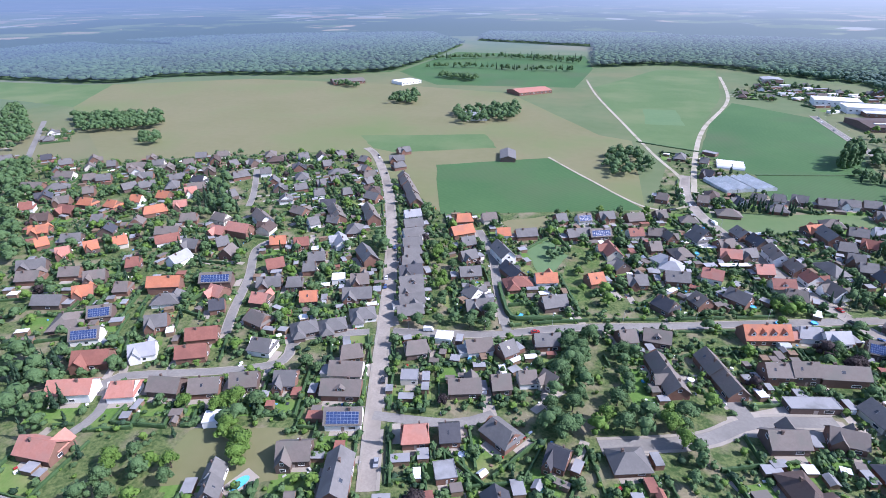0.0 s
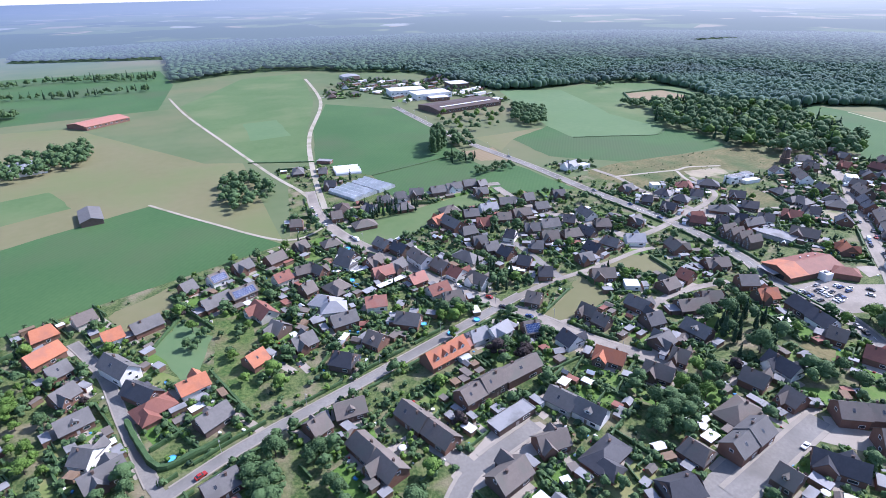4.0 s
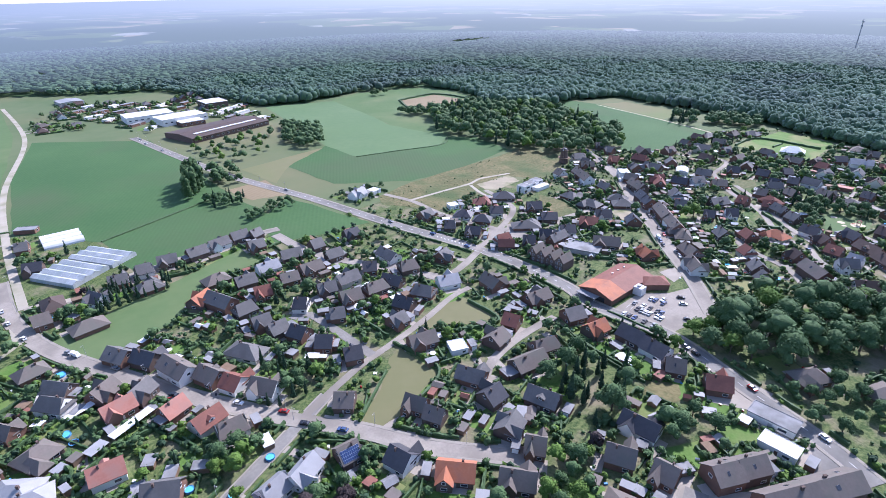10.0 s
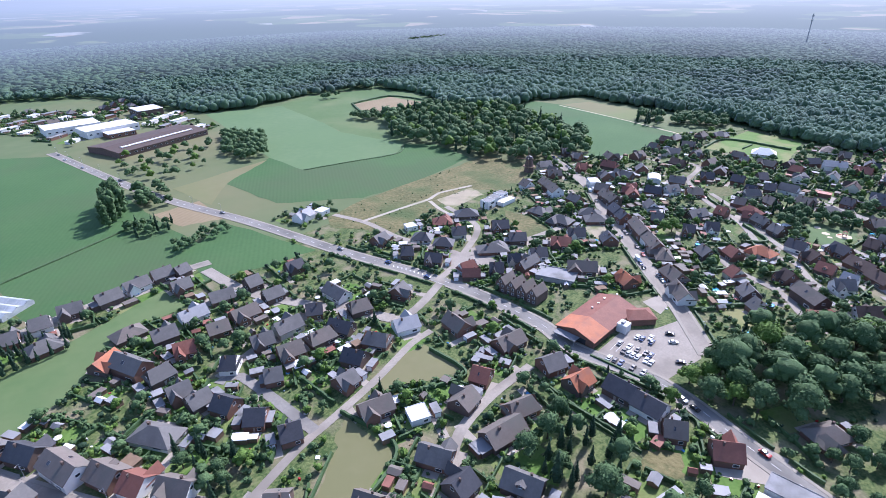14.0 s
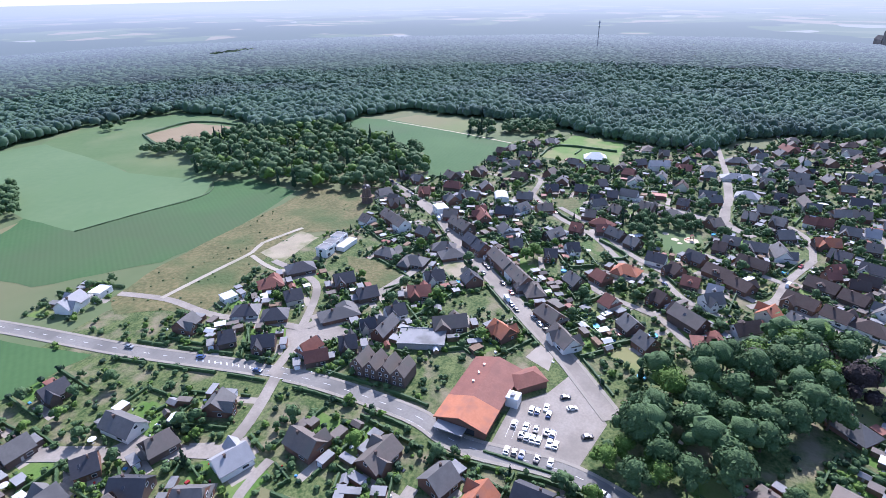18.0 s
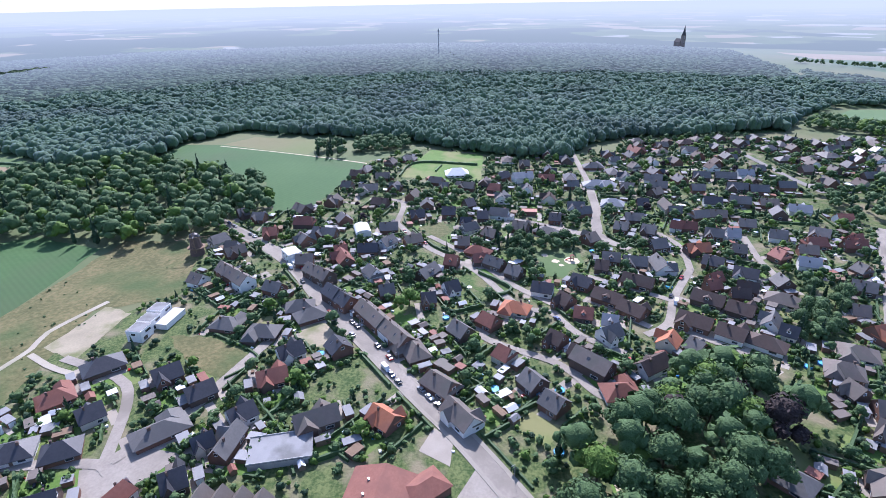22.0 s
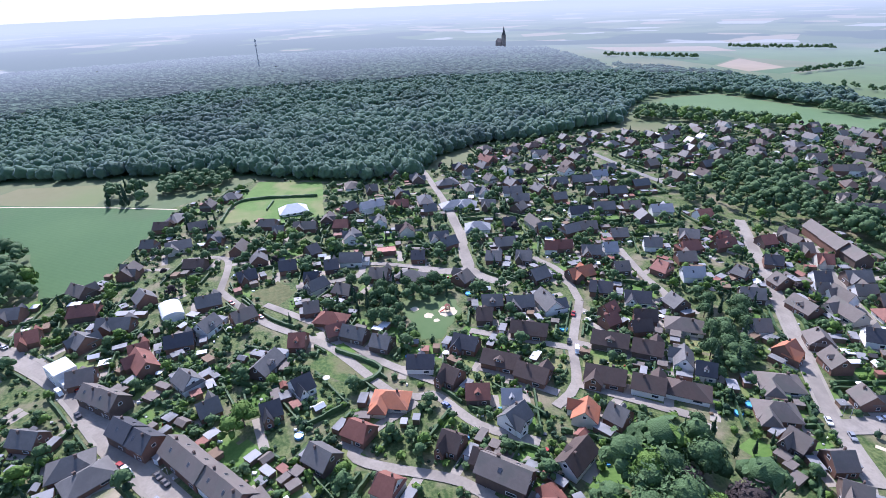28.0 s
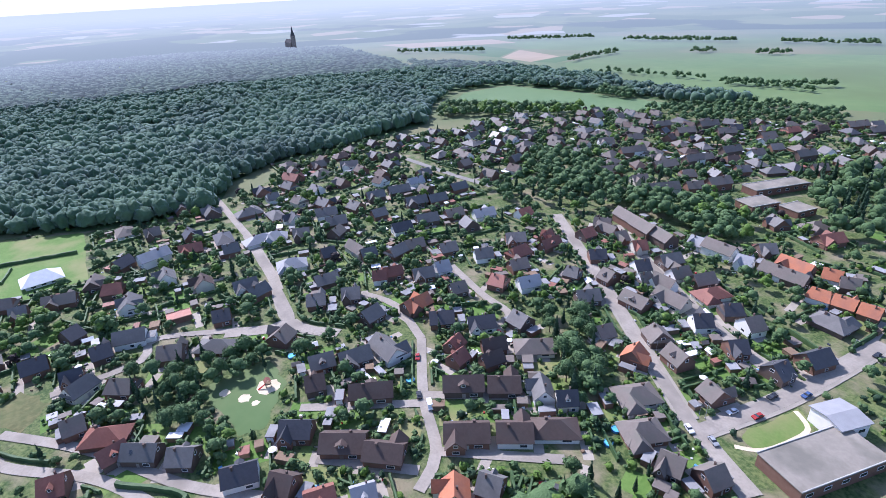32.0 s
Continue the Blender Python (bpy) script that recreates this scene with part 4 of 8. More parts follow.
GROVES = (
    ([(1162, -562), (1188, -722), (1204, -720), (1178, -560)], "leaf", 11, 9, 15),
    ([(964, -832), (911, -869), (927, -891), (980, -854)], "leaf", 11, 9, 15),
    ([(1057, -794), (1039, -840), (1061, -848), (1079, -802)], "leaf", 11, 9, 15),
    ([(809, -527), (697, -600), (707, -616), (819, -543)], "leaf", 11, 9, 15),
    ([(1620, -758), (1458, -918), (1478, -938), (1640, -778)], "leaf", 11, 9, 15),
    ([(1356, -908), (1120, -1013), (1132, -1039), (1368, -934)], "leaf", 11, 9, 15),
    ([(1033, -1036), (863, -1088), (873, -1118), (1043, -1066)], "leaf", 11, 9, 15),
    ([(1616, -404), (1449, -560), (1463, -574), (1630, -418)], "leaf", 11, 9, 15),
    ([(-4, 360), (6, 342), (7, 323), (-6, 331)], "leaf leaf_light", 6, 5, 8),
    ([(9, 355), (24, 352), (28, 320), (20, 285), (10, 310)], "leaf leaf_light leaf", 9, 4, 7),
    ([(433, 157), (429, 126), (393, 120), (383, 129), (391, 189), (415, 154)], "leaf leaf leaf leaf_light leaf_dark", 12.5, 16, 22),
    ([(376, 208), (435, 145), (394, 132), (357, 152), (320, 185), (312, 218)], "leaf leaf leaf leaf leaf_light", 12, 14, 21),
    ([(592, 690), (650, 700), (720, 606), (672, 449), (600, 412), (555, 435), (530, 480), (521, 530), (531, 618)], "leaf leaf leaf leaf leaf needle leaf_light", 12, 13, 20),
    ([(750, 432), (761, 402), (798, 413), (795, 444)], "leaf needle", 9, 12, 16),
    ([(768, 394), (787, 339), (822, 346), (817, 404)], "leaf", 9, 11, 15),
    ([(913, -117), (810, -249), (832, -268), (972, -153)], "leaf leaf leaf_light", 10, 11, 16),
    ([(879, -342), (830, -358), (867, -394), (906, -375)], "leaf", 9, 11, 15),
    ([(-400, 1160), (-300, 1190), (-190, 1175), (-80, 1200), (-80, 1225), (-210, 1205), (-300, 1215), (-400, 1175)], "leaf leaf needle", 12, 8, 15),
    ([(-430, 1300), (-280, 1390), (-80, 1330), (-80, 1395), (-260, 1420), (-430, 1340)], "leaf leaf needle", 13, 9, 16),
    ([(-330, 1040), (-250, 1010), (-240, 1040), (-320, 1070)], "leaf", 9, 10, 15),
    ([(-480, 905), (-420, 880), (-410, 895), (-470, 920)], "leaf", 8, 9, 13),
    ([(560, 700), (590, 690), (600, 720), (570, 735)], "leaf", 9, 9, 13),
    ([(620, 850), (650, 855), (645, 875), (620, 870)], "leaf", 9, 9, 13),
    ([(243, 258), (267, 258), (272, 241), (266, 224), (243, 217), (232, 238)], "needle leaf needle", 7, 9, 15),
    ([(252, 209), (274, 201), (264, 188), (238, 194)], "leaf", 8, 9, 13),
    ([(317, 235), (341, 225), (340, 211), (315, 197), (302, 223)], "leaf leaf_light", 8, 9, 14),
    ([(311, 171), (343, 159), (317, 145), (302, 143), (290, 164)], "leaf", 9, 7, 9),
    ([(17, 244), (29, 253), (34, 222), (34, 190), (26, 174), (14, 183), (13, 200)], "leaf", 7, 8, 12),
    ([(34, 193), (73, 217), (71, 190), (35, 178)], "leaf leaf_light", 7, 7, 11),
    ([(38, 247), (51, 233), (53, 210), (40, 199)], "leaf", 7, 7, 11),
    ([(-228, 147), (-205, 160), (-177, 140), (-160, 112), (-172, 108)], "needle leaf", 7, 8, 14),
    ([(-129, 123), (-115, 131), (-92, 109), (-126, 98), (-131, 109)], "leaf leaf_light", 8, 8, 11),
    ([(-116, 153), (-108, 160), (-80, 134), (-86, 126)], "leaf_light leaf", 6, 8, 11),
    ([(-677, 556), (-574, 608), (-508, 539), (-587, 489)], "leaf", 9, 9, 14),
    ([(-507, 495), (-485, 511), (-453, 477), (-476, 465)], "leaf", 9, 9, 13),
    ([(-810, 552), (-829, 590), (-631, 467), (-569, 384)], "leaf", 12, 10, 15),
    ([(-530, 357), (-518, 381), (-426, 308), (-422, 282)], "leaf", 9, 9, 14),
    ([(-422, 282), (-382, 271), (-317, 223), (-322, 213)], "leaf", 9, 9, 14),
    ([(-306, 394), (-298, 396), (-238, 330), (-254, 312), (-288, 339)], "leaf needle", 7, 9, 14),
    ([(11, 586), (47, 609), (62, 541), (22, 505)], "leaf", 9, 8, 13),
    ([(-201, 745), (-118, 806), (-97, 720), (-170, 672)], "leaf", 10, 9, 15),
    ([(-330, 824), (-297, 862), (-258, 772), (-305, 767)], "leaf", 10, 9, 14),
    ([(417, 784), (446, 746), (402, 661), (372, 660), (377, 712)], "leaf", 9, 10, 14),
    ([(303, 797), (394, 756), (358, 691), (303, 672), (279, 702)], "leaf leaf leaf_light", 17, 7, 12),
    ([(244, 655), (259, 652), (243, 609), (221, 590)], "poplar", 6, 17, 22),
    ([(232, 592), (263, 579), (257, 556), (226, 561)], "needle leaf", 7, 7, 10),
    ([(240, 532), (287, 537), (282, 524), (238, 518)], "leaf", 6, 5, 8),
    ([(274, 670), (296, 645), (276, 604), (255, 615)], "leaf", 8, 9, 14),
    ([(598, -88), (548, -114), (496, -76), (527, -62), (597, -70)], "leaf", 9, 10, 15),
    ([(548, -208), (515, -270), (453, -131), (476, -126), (528, -172)], "leaf needle", 10, 11, 17),
    ([(719, -111), (676, -132), (592, -76), (626, -53), (704, -73)], "leaf", 9, 10, 15),
    ([(553, 237), (566, 218), (532, 217), (529, 223)], "leaf", 6, 5, 8),
    ([(531, 221), (520, 205), (510, 207), (521, 224)], "leaf", 6, 5, 8),
    ([(480, 68), (463, 72), (450, 98), (463, 96)], "leaf", 7, 7, 11),
    ([(438, 119), (419, 101), (412, 110), (426, 131)], "leaf needle", 7, 7, 10),
    ([(476, 293), (478, 278), (455, 276), (454, 287)], "leaf_light", 9, 11, 12),
    ([(82, 479), (90, 470), (80, 438), (72, 446)], "needle leaf", 7, 9, 13),
    ([(121, 479), (145, 478), (167, 466), (164, 458), (122, 452)], "needle", 5, 7, 10),
    ([(158, 361), (174, 332), (164, 309), (148, 326)], "leaf needle", 6, 7, 11),
    ([(119, 316), (132, 315), (130, 294), (118, 289)], "leaf leaf_light", 6, 7, 10),
    ([(135, 275), (150, 268), (139, 254), (125, 260)], "leaf leaf_dark", 7, 8, 11),
    ([(174, 218), (193, 210), (178, 192), (161, 200)], "leaf", 7, 8, 12),
    ([(209, 229), (219, 216), (200, 204), (188, 214)], "leaf leaf_light", 6, 7, 10),
    ([(304, 1003), (369, 988), (318, 857), (274, 885)], "leaf", 22, 8, 12),
    ([(497, 135), (500, 122), (485, 126), (483, 138)], "leaf", 8, 8, 11),
    ([(516, 269), (529, 282), (537, 259), (522, 241)], "leaf", 9, 4, 6),
    ([(-71, 241), (-21, 251), (-18, 236), (-63, 224)], "leaf", 8, 7, 9),
    ([(-86, 336), (-73, 345), (-44, 254), (-52, 251)], "leaf leaf_light", 7, 5, 9),
    ([(-123, 324), (-114, 332), (-98, 295), (-104, 289)], "leaf", 8, 10, 12),
    ([(576, 242), (582, 231), (556, 184), (546, 181), (547, 211), (525, 219), (534, 237), (554, 240)], "leaf needle", 7, 7, 11),
    ([(658, 295), (653, 270), (613, 263), (619, 288)], "leaf leaf_light", 7, 6, 10),
    ([(511, 70), (512, 48), (484, 62), (450, 84), (460, 97), (486, 86)], "leaf leaf needle", 8, 9, 13),
    ([(680, -15), (616, -152), (576, -116), (589, -46), (642, 0)], "leaf leaf needle", 10, 9, 13),
    ([(699, 360), (715, 340), (682, 328), (661, 346)], "leaf needle", 8, 7, 11),
    ([(652, 183), (654, 168), (624, 168), (625, 185)], "needle leaf", 7, 7, 10),
    ([(791, -325), (696, -456), (622, -448), (603, -410), (715, -297)], "leaf", 11, 9, 13),
    ([(839, -552), (720, -572), (706, -546), (816, -519)], "leaf", 12, 8, 12),
    ([(1055, -514), (870, -558), (858, -541), (1031, -490)], "leaf", 14, 8, 12),
    ([(569, -97), (559, -127), (509, -105), (494, -74), (523, -80)], "leaf leaf_light", 9, 11, 15),
)
for poly, *_ in GROVES:
    mark_poly(poly, YARD)
for _n, *_ in ROADS:
    for x, y in LINES[_n]:
        mark_disc(x, y, 4.0, ROAD)
# ground kept for the larger buildings and the car park
for x, y, r in ((352, 819, 58), (316, 960, 36), (342, 914, 36), (344, 888, 22), (417, 984, 25), (272, 1180, 25), (392, 53, 24), (398, 31, 13), (540, -176, 25), (529, -136, 15), (508, -146, 13), (704, 279, 14), (440, 408, 17), (521, 366, 12), (523, 431, 8), (565, 332, 11), (131, 584, 20), (122, 520, 27), (143, 531, 27), (108, 277, 9), (114, 279, 9), (102, 272, 8), (338, 324, 7), (338, 316, 7), (338, 308, 7), (366, 311, 9)):
    mark_disc(x, y, r, HOUSE)
mark_poly([(308, 290), (364, 288), (372, 236), (342, 219), (310, 226)], HOUSE)

# ---------------------------------------------------------------- houses
ROOF_WORDS = {"g": "grey tiled", "d": "anthracite tiled", "b": "weathered brown tiled", "n": "dark brown tiled", "l": "light grey", "r": "dark red tiled", "o": "orange clay-tiled", "p": "faded red tiled", "s": "solar-panelled"}
WALL_WORDS = {"brick": "red-brown brick", "brick_dark": "dark brown brick", "render": "white rendered", "cream": "cream rendered"}


def slab_roof(L, W, ze, zr, over=0.5, t=0.22, hip=0.0):
    """A pitched roof shell with thickness; hip: how far the ridge stops short of each gable."""
    x, y = L / 2 + over, W / 2 + over
    drop = (zr - ze) / (W / 2) * over
    r = x - hip if hip else x
    s = Shape()
    for dz in (0, -t):
        s.v += [(-x, -y, ze - drop + dz), (x, -y, ze - drop + dz), (x, y, ze - drop + dz), (-x, y, ze - drop + dz), (-r, 0, zr + dz), (r, 0, zr + dz)]
    s.f = [(0, 1, 5, 4), (2, 3, 4, 5), (7, 6, 10, 11), (9, 8, 11, 10), (1, 0, 6, 7), (3, 2, 8, 9)]
    if hip:
        s.f += [(1, 2, 5), (3, 0, 4), (8, 7, 11), (6, 9, 10), (2, 1, 7, 8), (0, 3, 9, 6)]
    else:
        s.f += [(5, 1, 7, 11), (2, 5, 11, 8), (0, 4, 10, 6), (4, 3, 9, 10)]
    return s


def gable_wall(L, W, ze, zr):
    x, y = L / 2, W / 2
    s = Shape()
    s.v = [(-x, -y, -0.1), (x, -y, -0.1), (x, y, -0.1), (-x, y, -0.1), (-x, -y, ze), (x, -y, ze), (x, y, ze), (-x, y, ze), (-x, 0, zr - 0.25), (x, 0, zr - 0.25)]
    s.f = [(0, 1, 5, 4), (2, 3, 7, 6), (1, 2, 6, 9, 5), (3, 0, 4, 8, 7)]
    return s


def window_on(parent, x, y, z, w, h, face):
    """A window on a wall that faces +x, -x, +y or -y: a frame with its pane set back in it."""
    key = (round(w, 2), round(h, 2))
    if key not in WINDOWS:
        a, c, d, e = w / 2, h / 2, w / 2 - 0.1, h / 2 - 0.1
        v = [(-0.02, -a, -c), (-0.02, a, -c), (-0.02, a, c), (-0.02, -a, c), (0.08, -a, -c), (0.08, a, -c), (0.08, a, c), (0.08, -a, c)]
        v += [(0.08, -d, -e), (0.08, d, -e), (0.08, d, e), (0.08, -d, e), (0.03, -d, -e), (0.03, d, -e), (0.03, d, e), (0.03, -d, e)]
        f = [(k, (k + 1) % 4, 4 + (k + 1) % 4, 4 + k) for k in range(4)] + [(4 + k, 4 + (k + 1) % 4, 8 + (k + 1) % 4, 8 + k) for k in range(4)] + [(8 + k, 8 + (k + 1) % 4, 12 + (k + 1) % 4, 12 + k) for k in range(4)] + [(12, 13, 14, 15)]
        WINDOWS[key] = mesh_of("window", v, f, None, [M["frame"], M["pane"]], [0] * 12 + [1])
    ob = part("window", WINDOWS[key], None, parent)
    ob.matrix_basis = pose(x, y, z, 0, 0, {"+x": 0, "+y": 90, "-x": 180, "-y": 270}[face])
    return ob


WINDOWS = {}


def join(shape, other, m):
    """Adds another shape to one, moved by m."""
    return shape.add([m @ Vector(p) for p in other.v], other.f)


def pattern_house(roof, wall, kind, near, L=11.0, W=9.2, variant=0):
    """A detached house about its centre, ridge along x."""
    hip, flat = kind == "H", kind == "F"
    tall = kind == "T"
    ze, zr = (5.3, 9.3) if tall else (3.0, 6.6) if hip else (3.0, 3.2) if flat else (3.7, 7.7)
    words = ROOF_WORDS[roof] if not flat else {"l": "white flat", "o": "red flat"}.get(roof, "grey flat")
    nm = {"H": "bungalow", "T": "terraced_house", "F": "flat_roofed_building"}.get(kind, "house")
    h = thing(nm, "%s %s with a %s %s" % (WALL_WORDS[wall], nm.replace("_", " "), words, "roof" if flat else "hipped roof" if hip else "gable roof"), nm.split("_")[-1])
    tile = M["b" if roof == "s" else roof]
    if flat:
        part("wall", Shape().box(-L / 2, -W / 2, -0.1, L / 2, W / 2, 3.0), M[wall], h)
        rim = Shape().box(-L / 2 - 0.2, -W / 2 - 0.2, 3.0, L / 2 + 0.2, W / 2 + 0.2, 3.2)
        for a in ((-L / 2 - 0.2, -W / 2 - 0.2, L / 2 + 0.2, -W / 2), (-L / 2 - 0.2, W / 2, L / 2 + 0.2, W / 2 + 0.2), (-L / 2 - 0.2, -W / 2, -L / 2, W / 2), (L / 2, -W / 2, L / 2 + 0.2, W / 2)):
            rim.box(a[0], a[1], 3.2, a[2], a[3], 3.4)
        part("roof", rim, {"l": M["white_felt"], "o": M["p"]}.get(roof, M["felt"]), h)
    elif hip:
        body, top = Shape().box(-L / 2, -W / 2, -0.1, L / 2, W / 2, ze), slab_roof(L, W, ze, zr, 0.6, hip=W / 2 + 0.2)
        if variant == 1:
            m = pose(-2.9, -W / 4 - 1.6, 0, 0, 0, 90)
            join(body, Shape().box(-W / 4 - 1.6, -2.4, -0.1, W / 4 + 1.6, 2.4, ze), m)
            join(top, slab_roof(W / 2 + 3.2, 4.8, ze, zr - 0.9, 0.5, hip=2.0), m)
        part("wall", body, M[wall], h)
        part("roof", top, tile, h)
    else:
        body, top = gable_wall(L, W, ze, zr), slab_roof(L, W, ze, zr, hip=1.6 if variant == 2 else 0)
        if variant in (3, 4):
            out = 2.4 if variant == 3 else 1.2
            m = pose(-2.9, -W / 4 - out / 2, 0, 0, 0, 90)
            join(body, gable_wall(W / 2 + out, 4.8, ze, zr - 0.9), m)
            join(top, slab_roof(W / 2 + out, 4.8, ze, zr - 0.9, 0.4), m)
            if variant == 4:
                m = pose(2.4, W / 4 + 0.6, 0, 0, 0, 90)
                join(body, gable_wall(W / 2 + 1.2, 4.2, ze, zr - 1.1), m)
                join(top, slab_roof(W / 2 + 1.2, 4.2, ze, zr - 1.1, 0.4), m)
        if variant == 5:
            body.box(L / 2 - 0.05, -2.6, -0.1, L / 2 + 3.4, 3.2, 2.7)
            part("annexe_roof", Shape().box(L / 2 + 0.02, -2.8, 2.7, L / 2 + 3.6, 3.4, 2.9, 0.05), M["felt"], h, "flat felt roof of a low annexe")
        part("wall", body, M[wall], h)
        part("roof", top, tile, h)
    if not flat:
        ch = Shape().box(-0.35, -0.35, 0, 0.35, 0.35, 2.2, 0.03).box(-0.42, -0.42, 2.0, 0.42, 0.42, 2.12)
        part("chimney", ch, M["brick_dark"], h).matrix_basis = pose(L * 0.18, 0.9 if variant else -0.9, zr - 1.7)
    slope = (zr - ze) / (W / 2)
    if roof == "s":
        for side in (-1,):
            tilt = math.degrees(math.atan(slope))
            arr = part("solar_array", Shape().box(-L / 2 + 0.5, -0.4, -0.06, L / 2 - 0.5, W / 2 - 0.6, 0.0), M["rail"], h, "dark blue solar panels in a silver grid")
            arr.matrix_basis = pose(0, side * (W / 2) + 0.2 * -side, ze + 0.32, tilt, 0, 0)
            nx, ny = 9, 4
            pw, ph = (L - 1.0) / nx, (W / 2 - 0.2) / ny
            pm = Shape().box(0.05, 0.05, 0, pw - 0.05, ph - 0.05, 0.05).mesh("panel", M["panel"])
            for i in range(nx):
                for j in range(ny):
                    part("panel", pm, None, arr).matrix_basis = pose(-L / 2 + 0.5 + i * pw, -0.4 + j * ph, 0.004)
    elif near and not flat and not hip:
        if variant == 0:
            for x, sd in ((-2.2, -1), (0.6, 1)):
                tilt = math.degrees(math.atan(slope))
                w = Shape().box(-0.45, -0.7, -0.03, 0.45, 0.7, 0.07)
                part("rooflight", mesh_of("rooflight", w.v, w.f, None, [M["rail"], M["pane"]], [0, 1, 0, 0, 0, 0]), None, h).matrix_basis = pose(x, sd * W * 0.26, ze + slope * W * 0.24 + 0.03, -sd * tilt, 0, 0)
        elif variant == 1:
            dm = Shape()
            y0, zb, zt = -W / 2 + 1.0, ze + 0.5, zr - 1.2
            dm.add([(-1.3, y0, zb), (1.3, y0, zb), (1.3, y0, zt - 0.9), (0, y0, zt), (-1.3, y0, zt - 0.9), (-1.3, 0, zt - 0.9), (1.3, 0, zt - 0.9), (0, 0, zt)], [(0, 1, 2, 3, 4), (1, 6, 2), (0, 4, 5)])
            d = part("dormer", dm, M["render" if wall in ("render", "cream") else wall], h, "gabled dormer")
            dr = Shape()
            for sx in (-1, 1):
                a = [(0, y0 - 0.3, zt + 0.1), (sx * 1.6, y0 - 0.3, zt - 1.0), (sx * 1.6, 0.2, zt - 1.0), (0, 0.2, zt + 0.1)]
                dr.add(a + [(p[0], p[1], p[2] - 0.12) for p in a], [(0, 1, 2, 3) if sx < 0 else (3, 2, 1, 0), (4, 5, 1, 0), (1, 5, 6, 2)])
            part("dormer_roof", dr, tile, d)
            window_on(d, 0, y0 - 0.01, zt - 1.25, 1.3, 1.1, "-y")
    zs = 1.55
    spots = [(-L / 2, 0.0, zs, 2.0, "-x"), (0.8, -W / 2, zs, 1.6, "-y")]
    if near:
        spots = [(-L / 2, -2.0, zs, 1.5, "-x"), (2.8, -W / 2, zs, 2.2, "-y"), (-2.6, W / 2, zs, 2.4, "+y")]
        if not hip and not flat:
            spots += [(-L / 2, 0.0, 4.9, 1.6, "-x"), (L / 2, 0.0, 4.9, 1.6, "+x")] if variant not in (3, 4) else [(L / 2, 0.0, 4.9, 1.6, "+x")]
        if tall:
            spots += [(-3.0, -W / 2, 4.1, 1.5, "-y"), (2.6, -W / 2, 4.1, 1.5, "-y")]
        if variant == 3:
            spots += [(-2.9, -W / 2 - 2.4, 1.6, 1.9, "-y"), (-2.9, -W / 2 - 2.4, 4.4, 1.3, "-y")]
        part("door", Shape().box(-0.5, 0, 0, 0.5, 0.09, 2.1, 0.02).box(0.36, 0.07, 0.95, 0.42, 0.14, 1.15), M["door"], h).matrix_basis = pose(0, -W / 2 - 0.05, 0)
    for x, y, z, w, face in spots:
        window_on(h, x, y, z, w, 1.35, face)
    return h


HOUSE_ROWS = []


def street(rows, codes):
    """Houses of one neighbourhood: x, y, length of the ridge, its bearing; roof and kind."""
    for i, c in enumerate(codes.split()):
        HOUSE_ROWS.append((*rows[4 * i : 4 * i + 4], c[0], c[1]))


street([-445, 356, 15, 18, -440, 322, 17, 18, -418, 358, 11, 35, -404, 360, 11, 35, -401, 287, 10, 39, -387, 330, 8, 38, -375, 377, 14, 32, -433, 395, 7, 33, -404, 397, 16, 31, -393, 412, 10, 29, -328, 243, 7, 59, -301, 217, 15, 33, -301, 237, 5, 46, -291, 249, 8, 53, -289, 206, 12, 25, -271, 218, 11, 26, -253, 190, 15, 19, -253, 219, 11, 37, -245, 239, 8, 34, -243, 203, 10, 36],
       "bG bG bG gG rG bG gG gG bG gG oG gG pG oG bG bG gG bG rG oG")
street([-365, 293, 14, 3, -365, 350, 11, 61, -364, 309, 13, 7, -353, 358, 12, 48, -349, 258, 12, 32, -342, 313, 11, 178, -332, 327, 9, 10, -328, 287, 9, 31, -318, 341, 10, 3, -309, 367, 13, 37, -305, 356, 9, 47, -301, 313, 16, 50, -291, 329, 9, 35, -279, 261, 8, 46, -268, 360, 5, 67, -262, 285, 15, 22, -252, 274, 14, 46, -242, 316, 13, 172, -344, 383, 12, 43, -323, 433, 8, 67],
       "rG gG oG gG oG oG oG gG oG bG pG oG pG oG gG bG rG bG gG gG")
street([-320, 383, 13, 4, -308, 442, 9, 160, -294, 406, 15, 52, -271, 475, 9, 46, -241, 495, 9, 66, -157, 112, 15, 6, -227, 214, 8, 24, -216, 190, 11, 33, -205, 223, 17, 23, -205, 172, 13, 29, -194, 212, 9, 26, -186, 159, 15, 25, -181, 192, 10, 34, -181, 237, 17, 23, -175, 140, 17, 23, -172, 227, 9, 173, -169, 171, 11, 37, -163, 215, 6, 34, -155, 147, 11, 24, -152, 191, 14, 28],
       "dG gG gG gG gG pG bG sG oG sG gH rG gG sG pG pG lG dG pG rG")
street([-151, 245, 13, 24, -146, 177, 13, 28, -145, 228, 9, 7, -140, 155, 13, 13, -137, 249, 9, 26, -134, 211, 13, 166, -124, 160, 12, 24, -121, 238, 9, 26, -118, 192, 11, 6, -228, 297, 11, 178, -223, 253, 13, 82, -214, 301, 17, 178, -213, 281, 7, 48, -212, 324, 19, 144, -195, 347, 12, 168, -179, 295, 10, 29, -174, 331, 6, 49, -164, 348, 24, 129, -163, 298, 9, 29, -161, 265, 10, 41],
       "gG rG pG bG gG bG bG oG gG pG lG pG gG bG bG oG gG bG rG rG")
